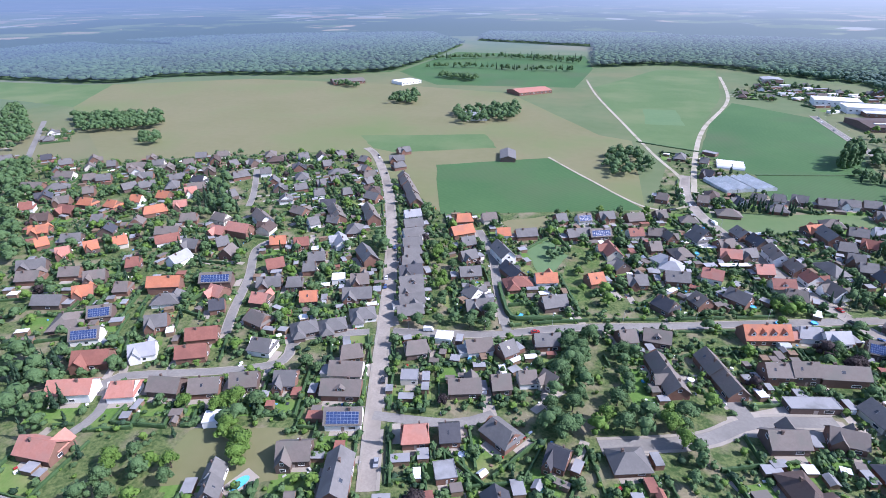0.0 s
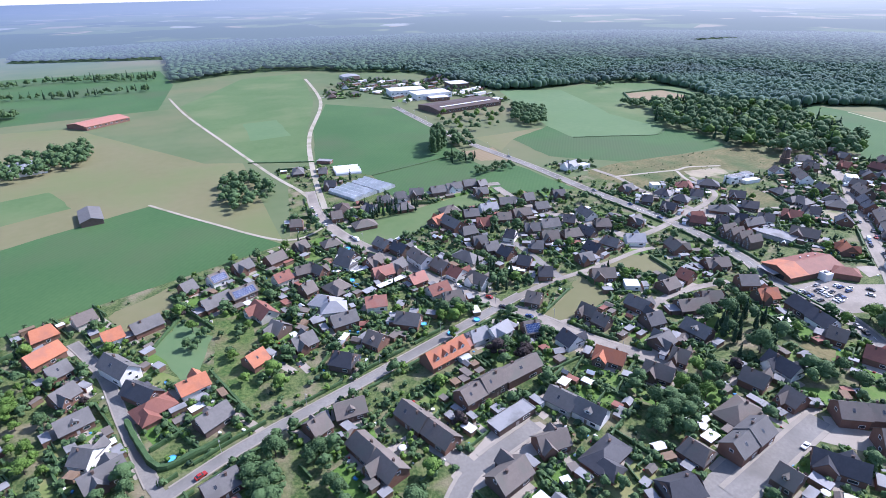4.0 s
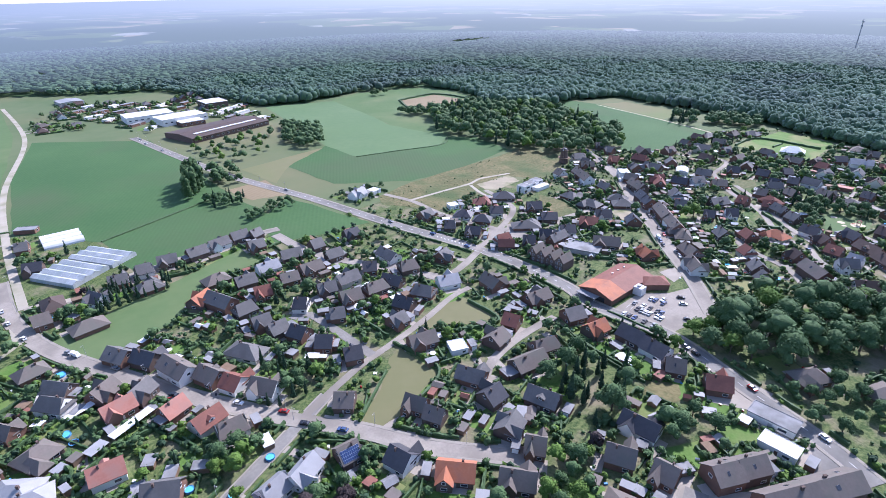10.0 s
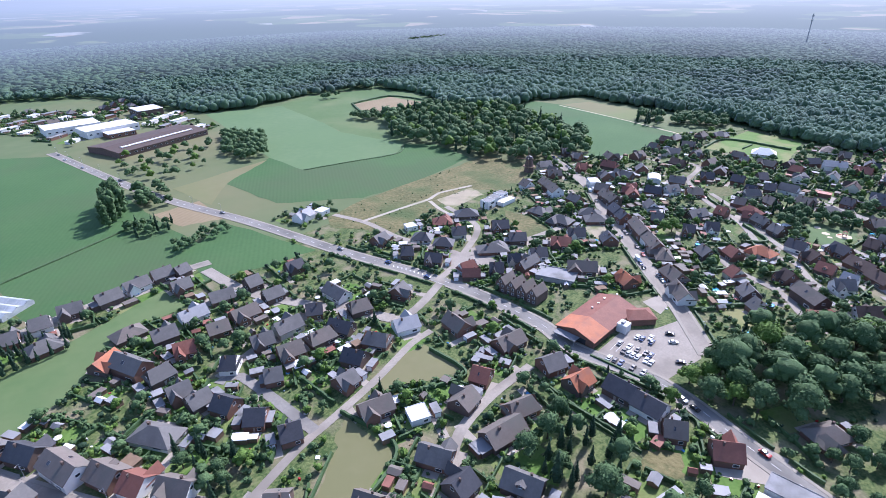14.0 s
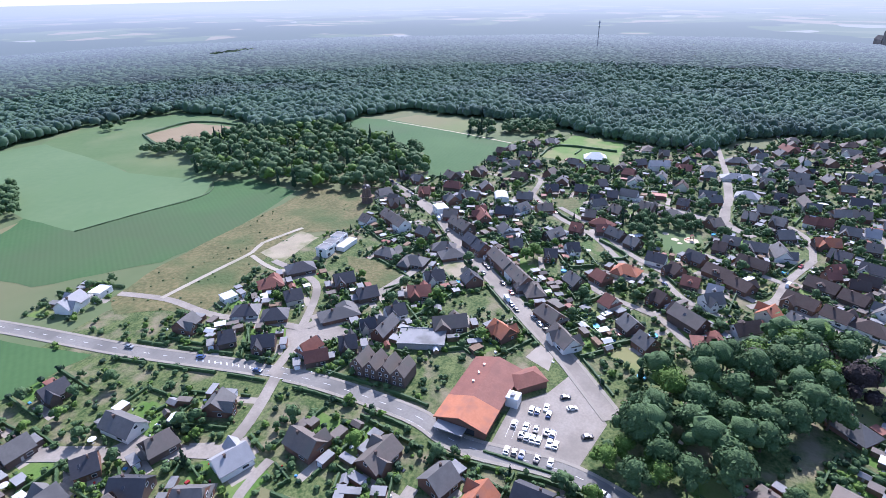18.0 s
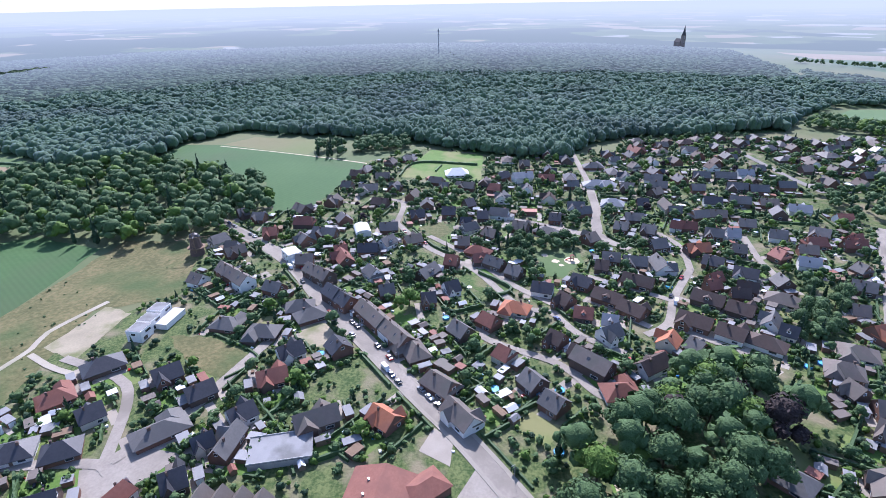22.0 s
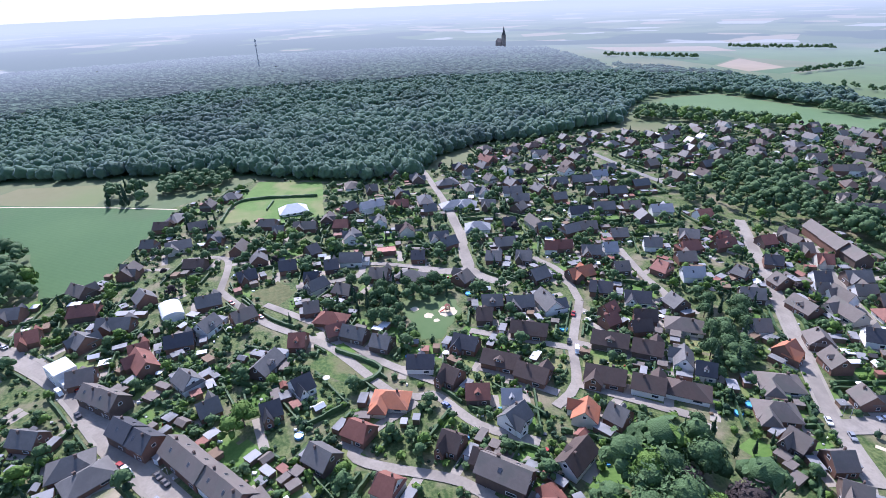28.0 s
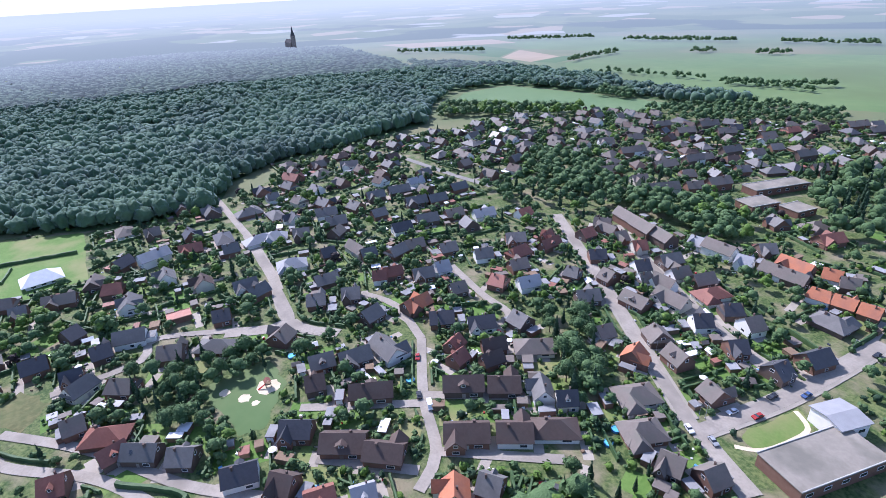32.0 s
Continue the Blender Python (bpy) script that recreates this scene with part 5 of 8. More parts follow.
street([-161, 338, 9, 178, -142, 282, 10, 27, -140, 356, 28, 126, -139, 268, 8, 29, -139, 308, 15, 129, -117, 264, 5, 27, -112, 292, 18, 133, -111, 367, 12, 34, -236, 460, 8, 45, -224, 394, 10, 45, -212, 408, 7, 43, -208, 485, 8, 170, -206, 420, 6, 48, -201, 386, 9, 36, -195, 458, 9, 160, -181, 396, 8, 39, -179, 497, 14, 26, -176, 426, 7, 59, -169, 478, 12, 46, -155, 392, 12, 165],
       "gG gG bG gG lG lF gG lG gG gG gG gG gG gG gG gG gG gG gG gG")
street([-145, 436, 26, 121, -131, 414, 23, 121, -120, 394, 19, 122, -184, 527, 13, 48, -85, 116, 7, 113, -110, 168, 11, 24, -108, 146, 8, 25, -108, 212, 7, 38, -97, 249, 15, 23, -96, 219, 8, 36, -94, 175, 9, 19, -89, 123, 7, 112, -86, 233, 7, 32, -76, 201, 10, 30, -72, 189, 14, 15, -68, 177, 16, 16, -63, 242, 13, 31, -59, 162, 14, 19, -48, 213, 11, 30, -47, 134, 19, 108],
       "bG bG bG gG gG bG lF gH gG gH gG gG gH bG bG bG gG sG bG gG")
street([-44, 194, 7, 18, -39, 227, 8, 9, -29, 162, 10, 23, -21, 224, 12, 30, -19, 194, 13, 21, -17, 167, 7, 23, -13, 150, 6, 28, -8, 225, 8, 50, -5, 201, 8, 24, 2, 173, 13, 150, 5, 208, 7, 25, 9, 238, 12, 23, 15, 210, 7, 150, -104, 351, 13, 32, -103, 264, 10, 26, -98, 335, 13, 36, -93, 321, 12, 31, -88, 308, 12, 34, -84, 296, 13, 36, -79, 283, 13, 32],
       "gF lF pG bG bG dG gF gG bG gG bG gG bG gG bG gG gG gG gG dG")
street([-74, 271, 13, 33, -72, 370, 12, 28, -70, 261, 13, 33, -67, 349, 15, 41, -66, 252, 13, 32, -58, 333, 9, 35, -55, 378, 10, 31, -52, 313, 10, 43, -45, 293, 12, 25, -39, 355, 9, 24, -37, 271, 8, 149, -32, 323, 18, 127, -30, 259, 14, 26, -24, 359, 14, 27, -21, 302, 16, 133, -16, 291, 10, 26, -1, 299, 12, 21, 7, 274, 13, 32, 10, 370, 16, 29, -5, 392, 8, 33],
       "gG oG gG oG gG gG bG gG gG oG gG gG gG gG dG rH oG gG gG gG")
street([11, 397, 10, 30, 24, 168, 7, 169, 48, 175, 8, 22, 60, 235, 14, 112, 65, 223, 12, 111, 82, 243, 14, 113, 88, 230, 13, 114, 103, 203, 14, 18, 113, 247, 22, 16, 118, 229, 20, 17, 125, 211, 12, 178, 142, 229, 12, 118, 148, 218, 12, 117, 24, 374, 14, 26, 26, 307, 9, 32, 33, 349, 15, 113, 39, 329, 8, 129, 45, 253, 8, 26, 59, 258, 12, 1, 59, 363, 7, 25],
       "sG dG gH bG bG bG bG bG bG gF bG gG gG sG oG rG gG bG bG bG")
street([64, 290, 11, 141, 66, 347, 10, 140, 69, 339, 8, 170, 71, 324, 13, 9, 75, 361, 6, 24, 82, 300, 9, 126, 91, 333, 11, 170, 102, 310, 12, 144, 104, 365, 12, 6, 114, 369, 11, 30, 120, 349, 10, 16, 127, 333, 12, 12, 129, 284, 11, 11, 131, 373, 17, 102, 132, 322, 11, 171, 134, 252, 19, 13, 140, 283, 12, 21, 140, 359, 12, 107, 145, 347, 9, 112],
       "dG lH lH gG bH bG pG gG pG gG pG rG lG bG bG bG lG bG rG")
street([26, 407, 11, 30, 46, 411, 12, 28, 47, 383, 10, 24, 60, 386, 9, 6, 64, 423, 8, 26, 68, 384, 12, 120, 84, 421, 5, 9, 86, 387, 13, 125, 90, 397, 12, 125, 97, 465, 8, 177, 103, 381, 11, 30, 113, 444, 11, 3, 116, 404, 12, 115, 124, 392, 12, 115, 124, 470, 10, 112, 139, 483, 10, 163, 149, 464, 9, 0, 107, 539, 10, 157, 108, 580, 5, 164, 117, 619, 14, 146],
       "gG bG rG bG bG bG bH gG gG bG bG bH gG dG dG gG gH dG gG bF")
street([154, 176, 13, 174, 171, 186, 10, 107, 178, 245, 13, 127, 190, 227, 12, 123, 191, 165, 7, 104, 192, 183, 22, 13, 207, 232, 6, 121, 208, 245, 10, 16, 212, 162, 16, 128, 224, 207, 10, 111, 228, 192, 8, 95, 230, 245, 13, 103, 243, 209, 14, 93, 244, 159, 19, 149, 245, 175, 21, 149, 260, 150, 19, 149, 270, 168, 13, 87, 153, 334, 12, 118, 156, 279, 8, 171, 168, 263, 9, 101],
       "dG bG oG bG bG gG bG gG dG bG bG gG dG bG bG bG lF bG sG dG")
street([172, 303, 8, 134, 179, 370, 9, 0, 185, 359, 9, 110, 189, 343, 8, 134, 191, 280, 9, 111, 192, 270, 8, 111, 193, 326, 8, 154, 208, 360, 6, 151, 216, 261, 9, 179, 220, 276, 12, 110, 223, 369, 11, 164, 223, 311, 13, 161, 226, 333, 9, 179, 232, 296, 8, 153, 239, 367, 13, 172, 239, 342, 10, 110, 245, 264, 16, 166, 249, 286, 10, 7, 251, 366, 12, 110],
       "bG gG dG dG bG bG dG gG dG gG bG bG gG lF bG dG bG bG dG")
street([255, 344, 12, 114, 260, 266, 13, 159, 266, 290, 8, 107, 269, 373, 11, 159, 273, 343, 12, 156, 154, 486, 10, 169, 164, 427, 12, 27, 169, 489, 11, 164, 170, 414, 17, 106, 176, 381, 9, 172, 176, 399, 11, 1, 187, 487, 12, 180, 191, 428, 11, 171, 192, 409, 9, 159, 200, 382, 7, 134, 203, 490, 13, 2, 209, 435, 13, 176, 211, 413, 10, 165, 218, 491, 11, 178, 219, 386, 10, 162],
       "gG bG rG bG lG gG oG gG gG gG gG gG gG rG dG gG lG bG gG gG")
street([219, 469, 10, 175, 227, 415, 13, 174, 228, 440, 12, 164, 228, 487, 8, 10, 234, 387, 13, 174, 247, 440, 8, 177, 247, 420, 10, 172, 252, 389, 8, 144, 271, 394, 15, 88, 274, 438, 10, 171, 267, 1028, 23, 20, 275, 991, 16, 36, 260, 1089, 23, 36, 395, 93, 7, 52, 407, 87, 7, 79, 284, 174, 17, 88, 287, 215, 8, 116, 288, 197, 10, 119, 294, 227, 12, 83, 296, 240, 12, 84],
       "gG bG gG dG gG gG gG dG gG dG lF lF gF bG bG gF bG rG dG dG")
street([321, 171, 9, 147, 388, 248, 15, 42, 399, 212, 9, 48, 409, 185, 9, 100, 289, 323, 13, 77, 289, 256, 11, 167, 292, 271, 10, 157, 294, 295, 14, 167, 334, 349, 10, 129, 335, 379, 10, 121, 339, 356, 11, 164, 348, 341, 8, 126, 365, 340, 7, 132, 366, 331, 15, 177, 370, 360, 14, 136, 381, 303, 16, 122, 381, 333, 10, 137, 384, 277, 11, 57],
       "bH bG gG rH bG oG gG bG rG dG rG dG dG gG gH bG dG oG")
street([392, 356, 11, 135, 401, 376, 11, 134, 404, 330, 12, 118, 406, 258, 15, 53, 326, 500, 14, 12, 331, 398, 8, 134, 342, 499, 9, 10, 355, 407, 8, 119, 357, 390, 7, 122, 363, 426, 7, 157, 375, 392, 9, 138, 383, 414, 8, 137, 405, 409, 11, 136, 297, 895, 16, 36, 397, 883, 16, 36, 292, 931, 23, 28, 374, 1001, 16, 20, 393, 917, 23, 28, 283, 1120, 16, 20, 284, 1061, 23, 28],
       "dG dG rG bG lG dG lF dH dH lF dG rH dH lF gF gF gF lF lF gF")
street([303, 1039, 16, 20, 311, 1094, 16, 36, 331, 1092, 23, 20, 333, 1042, 16, 28, 365, 1044, 23, 36, 396, 1036, 16, 28, 424, -50, 8, 9, 434, -49, 9, 9, 441, -68, 8, 30, 444, -47, 10, 11, 450, -70, 8, 17, 459, -54, 11, 3, 466, -67, 16, 179, 470, -54, 12, 2, 473, -114, 15, 71, 484, -51, 8, 13, 485, -17, 11, 73, 486, -74, 9, 57, 496, -13, 10, 76, 500, -53, 17, 1],
       "gF lF gF lF lF gF oG oG bG oG oG bG oG bG rG lG bG gG bG bG")
street([509, -22, 12, 74, 514, -53, 8, 9, 530, -42, 17, 167, 530, -22, 8, 64, 417, 93, 6, 22, 420, 3, 11, 76, 424, 22, 5, 83, 430, 53, 8, 167, 432, 89, 9, 66, 442, 21, 5, 60, 446, 76, 10, 67, 448, 1, 8, 73, 450, 113, 11, 56, 451, 46, 10, 167, 458, 100, 7, 59, 460, -3, 9, 58, 462, 59, 8, 111, 462, 16, 8, 58, 466, 40, 10, 155, 467, 104, 11, 150],
       "gG lG bG rG bG dG dG bG bH dG bH bG nH bG dG dG oG dG bG gG")
street([475, -10, 11, 72, 478, 114, 12, 56, 481, 57, 7, 77, 482, 10, 16, 0, 491, 88, 11, 58, 491, 25, 13, 5, 493, 109, 9, 84, 494, 1, 12, 180, 500, 103, 10, 70, 502, 120, 7, 108, 502, 6, 8, 79, 507, 41, 11, 65, 509, 81, 9, 7, 511, 116, 7, 117, 513, -4, 8, 69, 515, 18, 7, 2, 518, 97, 12, 66, 529, 30, 8, 24, 532, 110, 11, 63, 534, 56, 11, 74],
       "rH nG bG bG bH bG nG bG nG rG bG gG gG rG dG bG dG gG dG lG")
street([536, 5, 9, 58, 411, 220, 9, 39, 425, 194, 17, 49, 427, 169, 14, 127, 427, 132, 9, 38, 429, 232, 8, 53, 433, 199, 8, 50, 442, 146, 5, 35, 443, 208, 6, 52, 446, 157, 9, 149, 450, 183, 10, 123, 456, 240, 10, 51, 456, 126, 12, 56, 461, 181, 7, 77, 465, 140, 15, 58, 467, 193, 9, 79, 471, 227, 9, 72, 473, 168, 13, 49, 479, 201, 8, 43, 485, 178, 15, 56],
       "dG gG bG nG dG rG nG gG nG oG gG rG nG lG nG rG oH nG nG nG")
street([487, 127, 15, 58, 491, 212, 11, 76, 500, 190, 11, 56, 504, 159, 16, 63, 510, 227, 9, 58, 520, 239, 12, 56, 521, 176, 6, 74, 525, 248, 9, 105, 525, 142, 16, 6, 528, 156, 13, 84, 533, 169, 10, 80, 537, 250, 10, 66, 422, 329, 11, 129, 429, 273, 10, 32, 438, 283, 20, 42, 438, 349, 10, 91, 443, 370, 9, 84, 446, 253, 10, 46, 454, 298, 23, 42, 455, 331, 10, 128],
       "nG dG dG nG gG gG nG rG gG gG gG rH dG bH bG gH gH gG bG gH")
street([462, 339, 9, 109, 470, 320, 21, 51, 475, 273, 6, 106, 479, 360, 11, 70, 481, 297, 8, 115, 487, 262, 8, 119, 496, 340, 21, 54, 505, 278, 14, 150, 514, 355, 10, 99, 519, 332, 15, 32, 520, 265, 6, 80, 530, 337, 8, 106, 533, 320, 12, 97, 489, 388, 33, 54, 522, 404, 12, 136, 530, 410, 8, 89, 421, 844, 16, 28, 414, 935, 23, 28, 422, 900, 23, 20, 437, 947, 23, 36],
       "gH dG dG gG gG dG bG gG bG rG rG rG dG bG bG bG lF lF lF lF")
street([569, -389, 16, 72, 587, -392, 21, 67, 610, -284, 16, 87, 617, -336, 16, 73, 620, -300, 15, 73, 650, -282, 17, 63, 566, -262, 17, 73, 567, -149, 17, 73, 594, -241, 12, 76, 610, -229, 17, 74, 613, -189, 26, 77, 619, -155, 19, 75, 663, -167, 22, 69, 544, -43, 17, 167, 545, -23, 7, 74, 558, -26, 13, 4, 561, -11, 9, 89, 561, -47, 19, 167, 566, -30, 10, 37, 583, -109, 22, 68],
       "bG bG bG rG bG bG bG bG bG bG bG bG bG bG bG bG rG bG bG bG")
street([610, -115, 12, 71, 636, -110, 20, 72, 544, 68, 9, 28, 550, 114, 14, 100, 551, 89, 8, 82, 553, 48, 10, 78, 563, 16, 13, 94, 565, 38, 13, 94, 571, 12, 10, 111, 575, 84, 8, 83, 575, 56, 10, 70, 575, 96, 11, 74, 586, 117, 7, 69, 586, 109, 10, 80, 595, 68, 10, 80, 610, -2, 10, 92, 610, 94, 14, 107, 611, 82, 11, 81, 617, 110, 9, 86, 626, 20, 14, 78],
       "bG bG pG oG bG bG rG rG rG lG gG gG rG rG gG rG gG bG gG lG")
street([627, 113, 16, 8, 639, 36, 12, 83, 641, 56, 14, 79, 659, 114, 10, 130, 554, 137, 10, 109, 564, 243, 11, 55, 572, 204, 14, 55, 577, 223, 10, 69, 578, 137, 9, 66, 583, 154, 9, 69, 596, 198, 8, 79, 596, 250, 8, 93, 602, 238, 13, 78, 610, 177, 11, 113, 611, 216, 11, 89, 620, 181, 12, 90, 631, 130, 8, 87, 632, 152, 11, 77, 659, 243, 11, 74, 670, 134, 10, 73],
       "bG bG gG bG gG bG gH bG gG gG dG dG gG gG oF gG dG lH rG gG")
street([544, 310, 11, 149, 549, 260, 5, 93, 550, 294, 11, 120, 557, 356, 16, 81, 569, 314, 12, 101, 573, 258, 12, 127, 574, 377, 14, 90, 583, 261, 8, 86, 594, 298, 10, 110, 621, 262, 6, 125, 652, 349, 15, 105, 661, 286, 6, 89, 664, 268, 15, 79, 554, 394, 9, 105, 581, 414, 9, 89, 588, 430, 6, 130, 678, -295, 19, 70, 677, -258, 17, 64, 695, -206, 14, 66, 702, -175, 14, 66],
       "gG bG bG gG gG gG rG dG dG dG gG gG bG rG gG gG bG bG bG bG")
street([709, -261, 19, 71, 670, 31, 13, 84, 671, 78, 10, 90, 675, 108, 13, 79, 675, 46, 15, 80, 682, 5, 13, 90, 695, 108, 14, 80, 705, 65, 13, 86, 705, 45, 16, 82, 715, 25, 13, 93, 790, 104, 16, 28, 794, 50, 15, 71, 678, 149, 9, 72, 679, 158, 16, 94, 689, 199, 13, 85, 690, 220, 17, 109, 693, 237, 11, 128, 685, 344, 12, 104],
       "bG gG gG gG gG gG gG gG gG lG rG gG lH lH rG lG dG bG")

FILL = (
    ([(600, -60), (800, -40), (860, -130), (790, -330), (640, -380), (520, -260), (520, -80)], 0.75),
    ([(600, 40), (850, 0), (830, 130), (740, 160), (640, 110)], 0.7),
    ([(690, 330), (640, 420), (560, 400), (600, 330)], 0.5),
    ([(-560, 300), (-330, 480), (-220, 500), (-240, 380), (-420, 250)], 0.8),
    ([(-760, 430), (-600, 480), (-500, 380), (-600, 300)], 0.6),
    ([(-330, 120), (-180, 150), (-200, 330), (-400, 280)], 0.5),
    ([(430, -60), (560, -90), (620, -400), (430, -330)], 0.35),
    ([(180, 980), (260, 1180), (420, 1120), (470, 960), (410, 920)], 0.4),
    ([(330, 100), (420, 30), (440, 90), (385, 118), (330, 170)], 0.9),
    (HULL, 0.8),
    ([(800, 360), (760, 330), (700, 350), (740, 380)], 0.4),
)
COARSE = {k: ln[::4] for k, ln in LINES.items()}
rnd = random.Random(11)
spots_taken = [(r[0], r[1]) for r in HOUSE_ROWS]
for poly, dens in FILL:
    xs, ys = [p[0] for p in poly], [p[1] for p in poly]
    y = min(ys)
    while y < max(ys):
        x = min(xs)
        while x < max(xs):
            px, py = x + rnd.uniform(-3, 3), y + rnd.uniform(-3, 3)
            if rnd.random() < dens and inside(poly, np.array(px), np.array(py)) and all(abs(px - a) + abs(py - b) > 23 for a, b in spots_taken) and all(free(px + a, py + b) for a, b in ((0, 0), (7, 0), (-7, 0), (0, 7), (0, -7))):
                near_road = min((math.dist((px, py), q), k, i) for k, ln in COARSE.items() for i, q in enumerate(ln))
                ln = COARSE[near_road[1]]
                i = min(near_road[2], len(ln) - 2)
                ang = math.degrees(math.atan2(ln[i + 1][1] - ln[i][1], ln[i + 1][0] - ln[i][0])) + rnd.choice((0, 0, 90))
                HOUSE_ROWS.append((px, py, rnd.uniform(9, 13), ang, rnd.choice("ggbbndbg"), rnd.choice("GGGH")))
                spots_taken.append((px, py))
            x += 19
        y += 19

PATTERNS = {}
ESTATE = [(425, 90), (540, 90), (540, 215), (425, 215)]
far_v, far_f, far_m, far_mats = [], [], [], {}


def bake(ob, at):
    """Adds a pattern, set at a place, to the joined far houses."""
    if ob not in KIN:
        KIN[ob] = [(o, o.parent) for o in ob.children_recursive]
    for o, up in KIN[ob]:
        m = at @ (o.matrix_basis if up == ob else up.matrix_basis @ o.matrix_basis)
        k = len(far_v)
        far_v.extend(tuple(m @ v.co) for v in o.data.vertices)
        for pg in o.data.polygons:
            far_f.append(tuple(k + i for i in pg.vertices))
            far_m.append(far_mats.setdefault(o.data.materials[pg.material_index].name, len(far_mats)))


PLACED = []
CORE = [(-130, 100), (120, 60), (320, 130), (400, 20), (600, -10), (600, 330), (420, 460), (240, 430), (60, 400), (-70, 330), (-130, 260)]
UNITS = []
for x, y, L, ang, roof, kind in HOUSE_ROWS:
    n_ = max(1, round(min(L, 30.0) / 9.5)) if kind in "GT" and L > 19 else 1
    if n_ == 1:
        UNITS.append((x, y, L, ang, roof, kind))
    for i_ in range(n_ if n_ > 1 else 0):
        d_ = (i_ - (n_ - 1) / 2) * min(L, 30.0) / n_
        UNITS.append((x + d_ * math.cos(radians(ang)), y + d_ * math.sin(radians(ang)), min(L, 30.0) / n_ - 0.02, ang, roof, "T"))
AT = np.array([(u[0], u[1]) for u in UNITS])
for x, y, L, ang, roof, kind in UNITS:
    gap = float(np.sort(np.hypot(AT[:, 0] - x, AT[:, 1] - y))[1])
    rr = random.Random(int(x * 13 + y * 7))
    near = bool(inside(CORE, np.array(x), np.array(y)))
    wall = "render" if roof == "l" or rr.random() < 0.13 else "cream" if rr.random() < 0.08 else rr.choice(("brick", "brick", "brick_dark"))
    if kind == "G" and L > 16:
        kind = "T"
    W = rr.uniform(8.8, 10.3) if kind != "F" else rr.uniform(6.5, 8.5)
    L = max(7.5, min(L, 26.0))
    if kind == "G" and gap < 12.5:
        W = max(6.8, min(W, 0.78 * gap))
    if kind == "H":
        L, W = max(L + 5.0, 11.0), rr.uniform(9.6, 11.0)
    variant = rr.choice((0, 1, 2, 3, 3, 4, 5)) if kind == "G" else rr.choice((0, 1)) if kind == "H" else 0
    if roof == "s":
        variant = 0
    if kind == "G" and inside(ESTATE, np.array(x), np.array(y)):
        variant = rr.choice((1, 1, 3))
    key = (roof, wall, kind, near, variant)
    if key not in PATTERNS:
        PATTERNS[key] = pattern_house(roof, wall, kind, near, variant=variant)
    p = PATTERNS[key]
    flip = 180 if rr.random() < 0.5 and roof != "s" else 0
    if roof == "s" and math.cos(radians(ang)) < 0:
        flip = 180
    hz = rr.uniform(0.94, 1.06)
    at = pose(x, y, 0, 0, 0, ang + flip) @ Matrix.Diagonal((L / 11.0, W / 9.2, hz, 1))
    if near:
        place(p, at)
    else:
        bake(p, at)
    PLACED.append((x, y, L, W, ang, roof, kind, near, wall))
    c, s = math.cos(radians(ang)), math.sin(radians(ang))
    q = [(x + u * c - v * s, y + u * s + v * c) for u, v in ((-L / 2 - 1, -W / 2 - 1), (L / 2 + 1, -W / 2 - 1), (L / 2 + 1, W / 2 + 1), (-L / 2 - 1, W / 2 + 1))]
    mark_poly(q, HOUSE)
for p in PATTERNS.values():
    park_away(p)
tagged(new("far_houses", mesh_of("far_houses", far_v, far_f, None, [bpy.data.materials[k] for k in far_mats], far_m)), "houses of the outer streets with grey, brown and red roofs", "houses", "", "stuff")

# ---------------------------------------------------------------- greenery
ICO = [(0, 0, -1), (0.72, -0.53, -0.45), (-0.28, -0.85, -0.45), (-0.89, 0, -0.45), (-0.28, 0.85, -0.45), (0.72, 0.53, -0.45), (0.28, -0.85, 0.45), (-0.72, -0.53, 0.45), (-0.72, 0.53, 0.45), (0.28, 0.85, 0.45), (0.89, 0, 0.45), (0, 0, 1)]
ICO_F = [(0, 1, 2), (1, 0, 5), (0, 2, 3), (0, 3, 4), (0, 4, 5), (1, 5, 10), (2, 1, 6), (3, 2, 7), (4, 3, 8), (5, 4, 9), (1, 10, 6), (2, 6, 7), (3, 7, 8), (4, 8, 9), (5, 9, 10), (6, 10, 11), (7, 6, 11), (8, 7, 11), (9, 8, 11), (10, 9, 11)]


def leafy(lobes, flakes, size, seed):
    """A crown: rough inner lobes, set over with many small leaf sprays that point outwards. Gives vertices and triangles."""
    r = np.random.RandomState(seed)
    V, F = [], []
    for cx, cy, cz, rx, ry, rz in lobes:
        k = sum(len(v) for v in V)
        V.append(np.array(ICO) * np.array((rx, ry, rz)) * 0.93 * r.uniform(0.82, 1.1, (12, 1)) + (cx, cy, cz))
        F.append(np.array(ICO_F) + k)
    weights = np.array([l[3] * l[4] + l[3] * l[5] for l in lobes])
    for li in r.choice(len(lobes), flakes, p=weights / weights.sum()):
        cx, cy, cz, rx, ry, rz = lobes[li]
        d = r.normal(size=3)
        d[2] = abs(d[2]) * 1.1 - 0.35
        d /= np.linalg.norm(d)
        p = d * (rx, ry, rz) * r.uniform(0.82, 1.08) + (cx, cy, cz)
        nrm = d + r.normal(size=3) * 0.38 + np.array((0, 0, 0.25))
        nrm /= np.linalg.norm(nrm)
        a = np.cross(nrm, r.normal(size=3))
        a /= np.linalg.norm(a)
        b = np.cross(nrm, a)
        s = size * r.uniform(0.6, 1.3)
        k = sum(len(v) for v in V)
        V.append(np.array([p - a * s, p + b * s * 0.6, p + a * s, p - b * s * 0.6 + nrm * s * 0.25]))
        F.append(np.array([(0, 1, 2), (0, 2, 3)]) + k)
    return np.concatenate(V), np.concatenate(F)


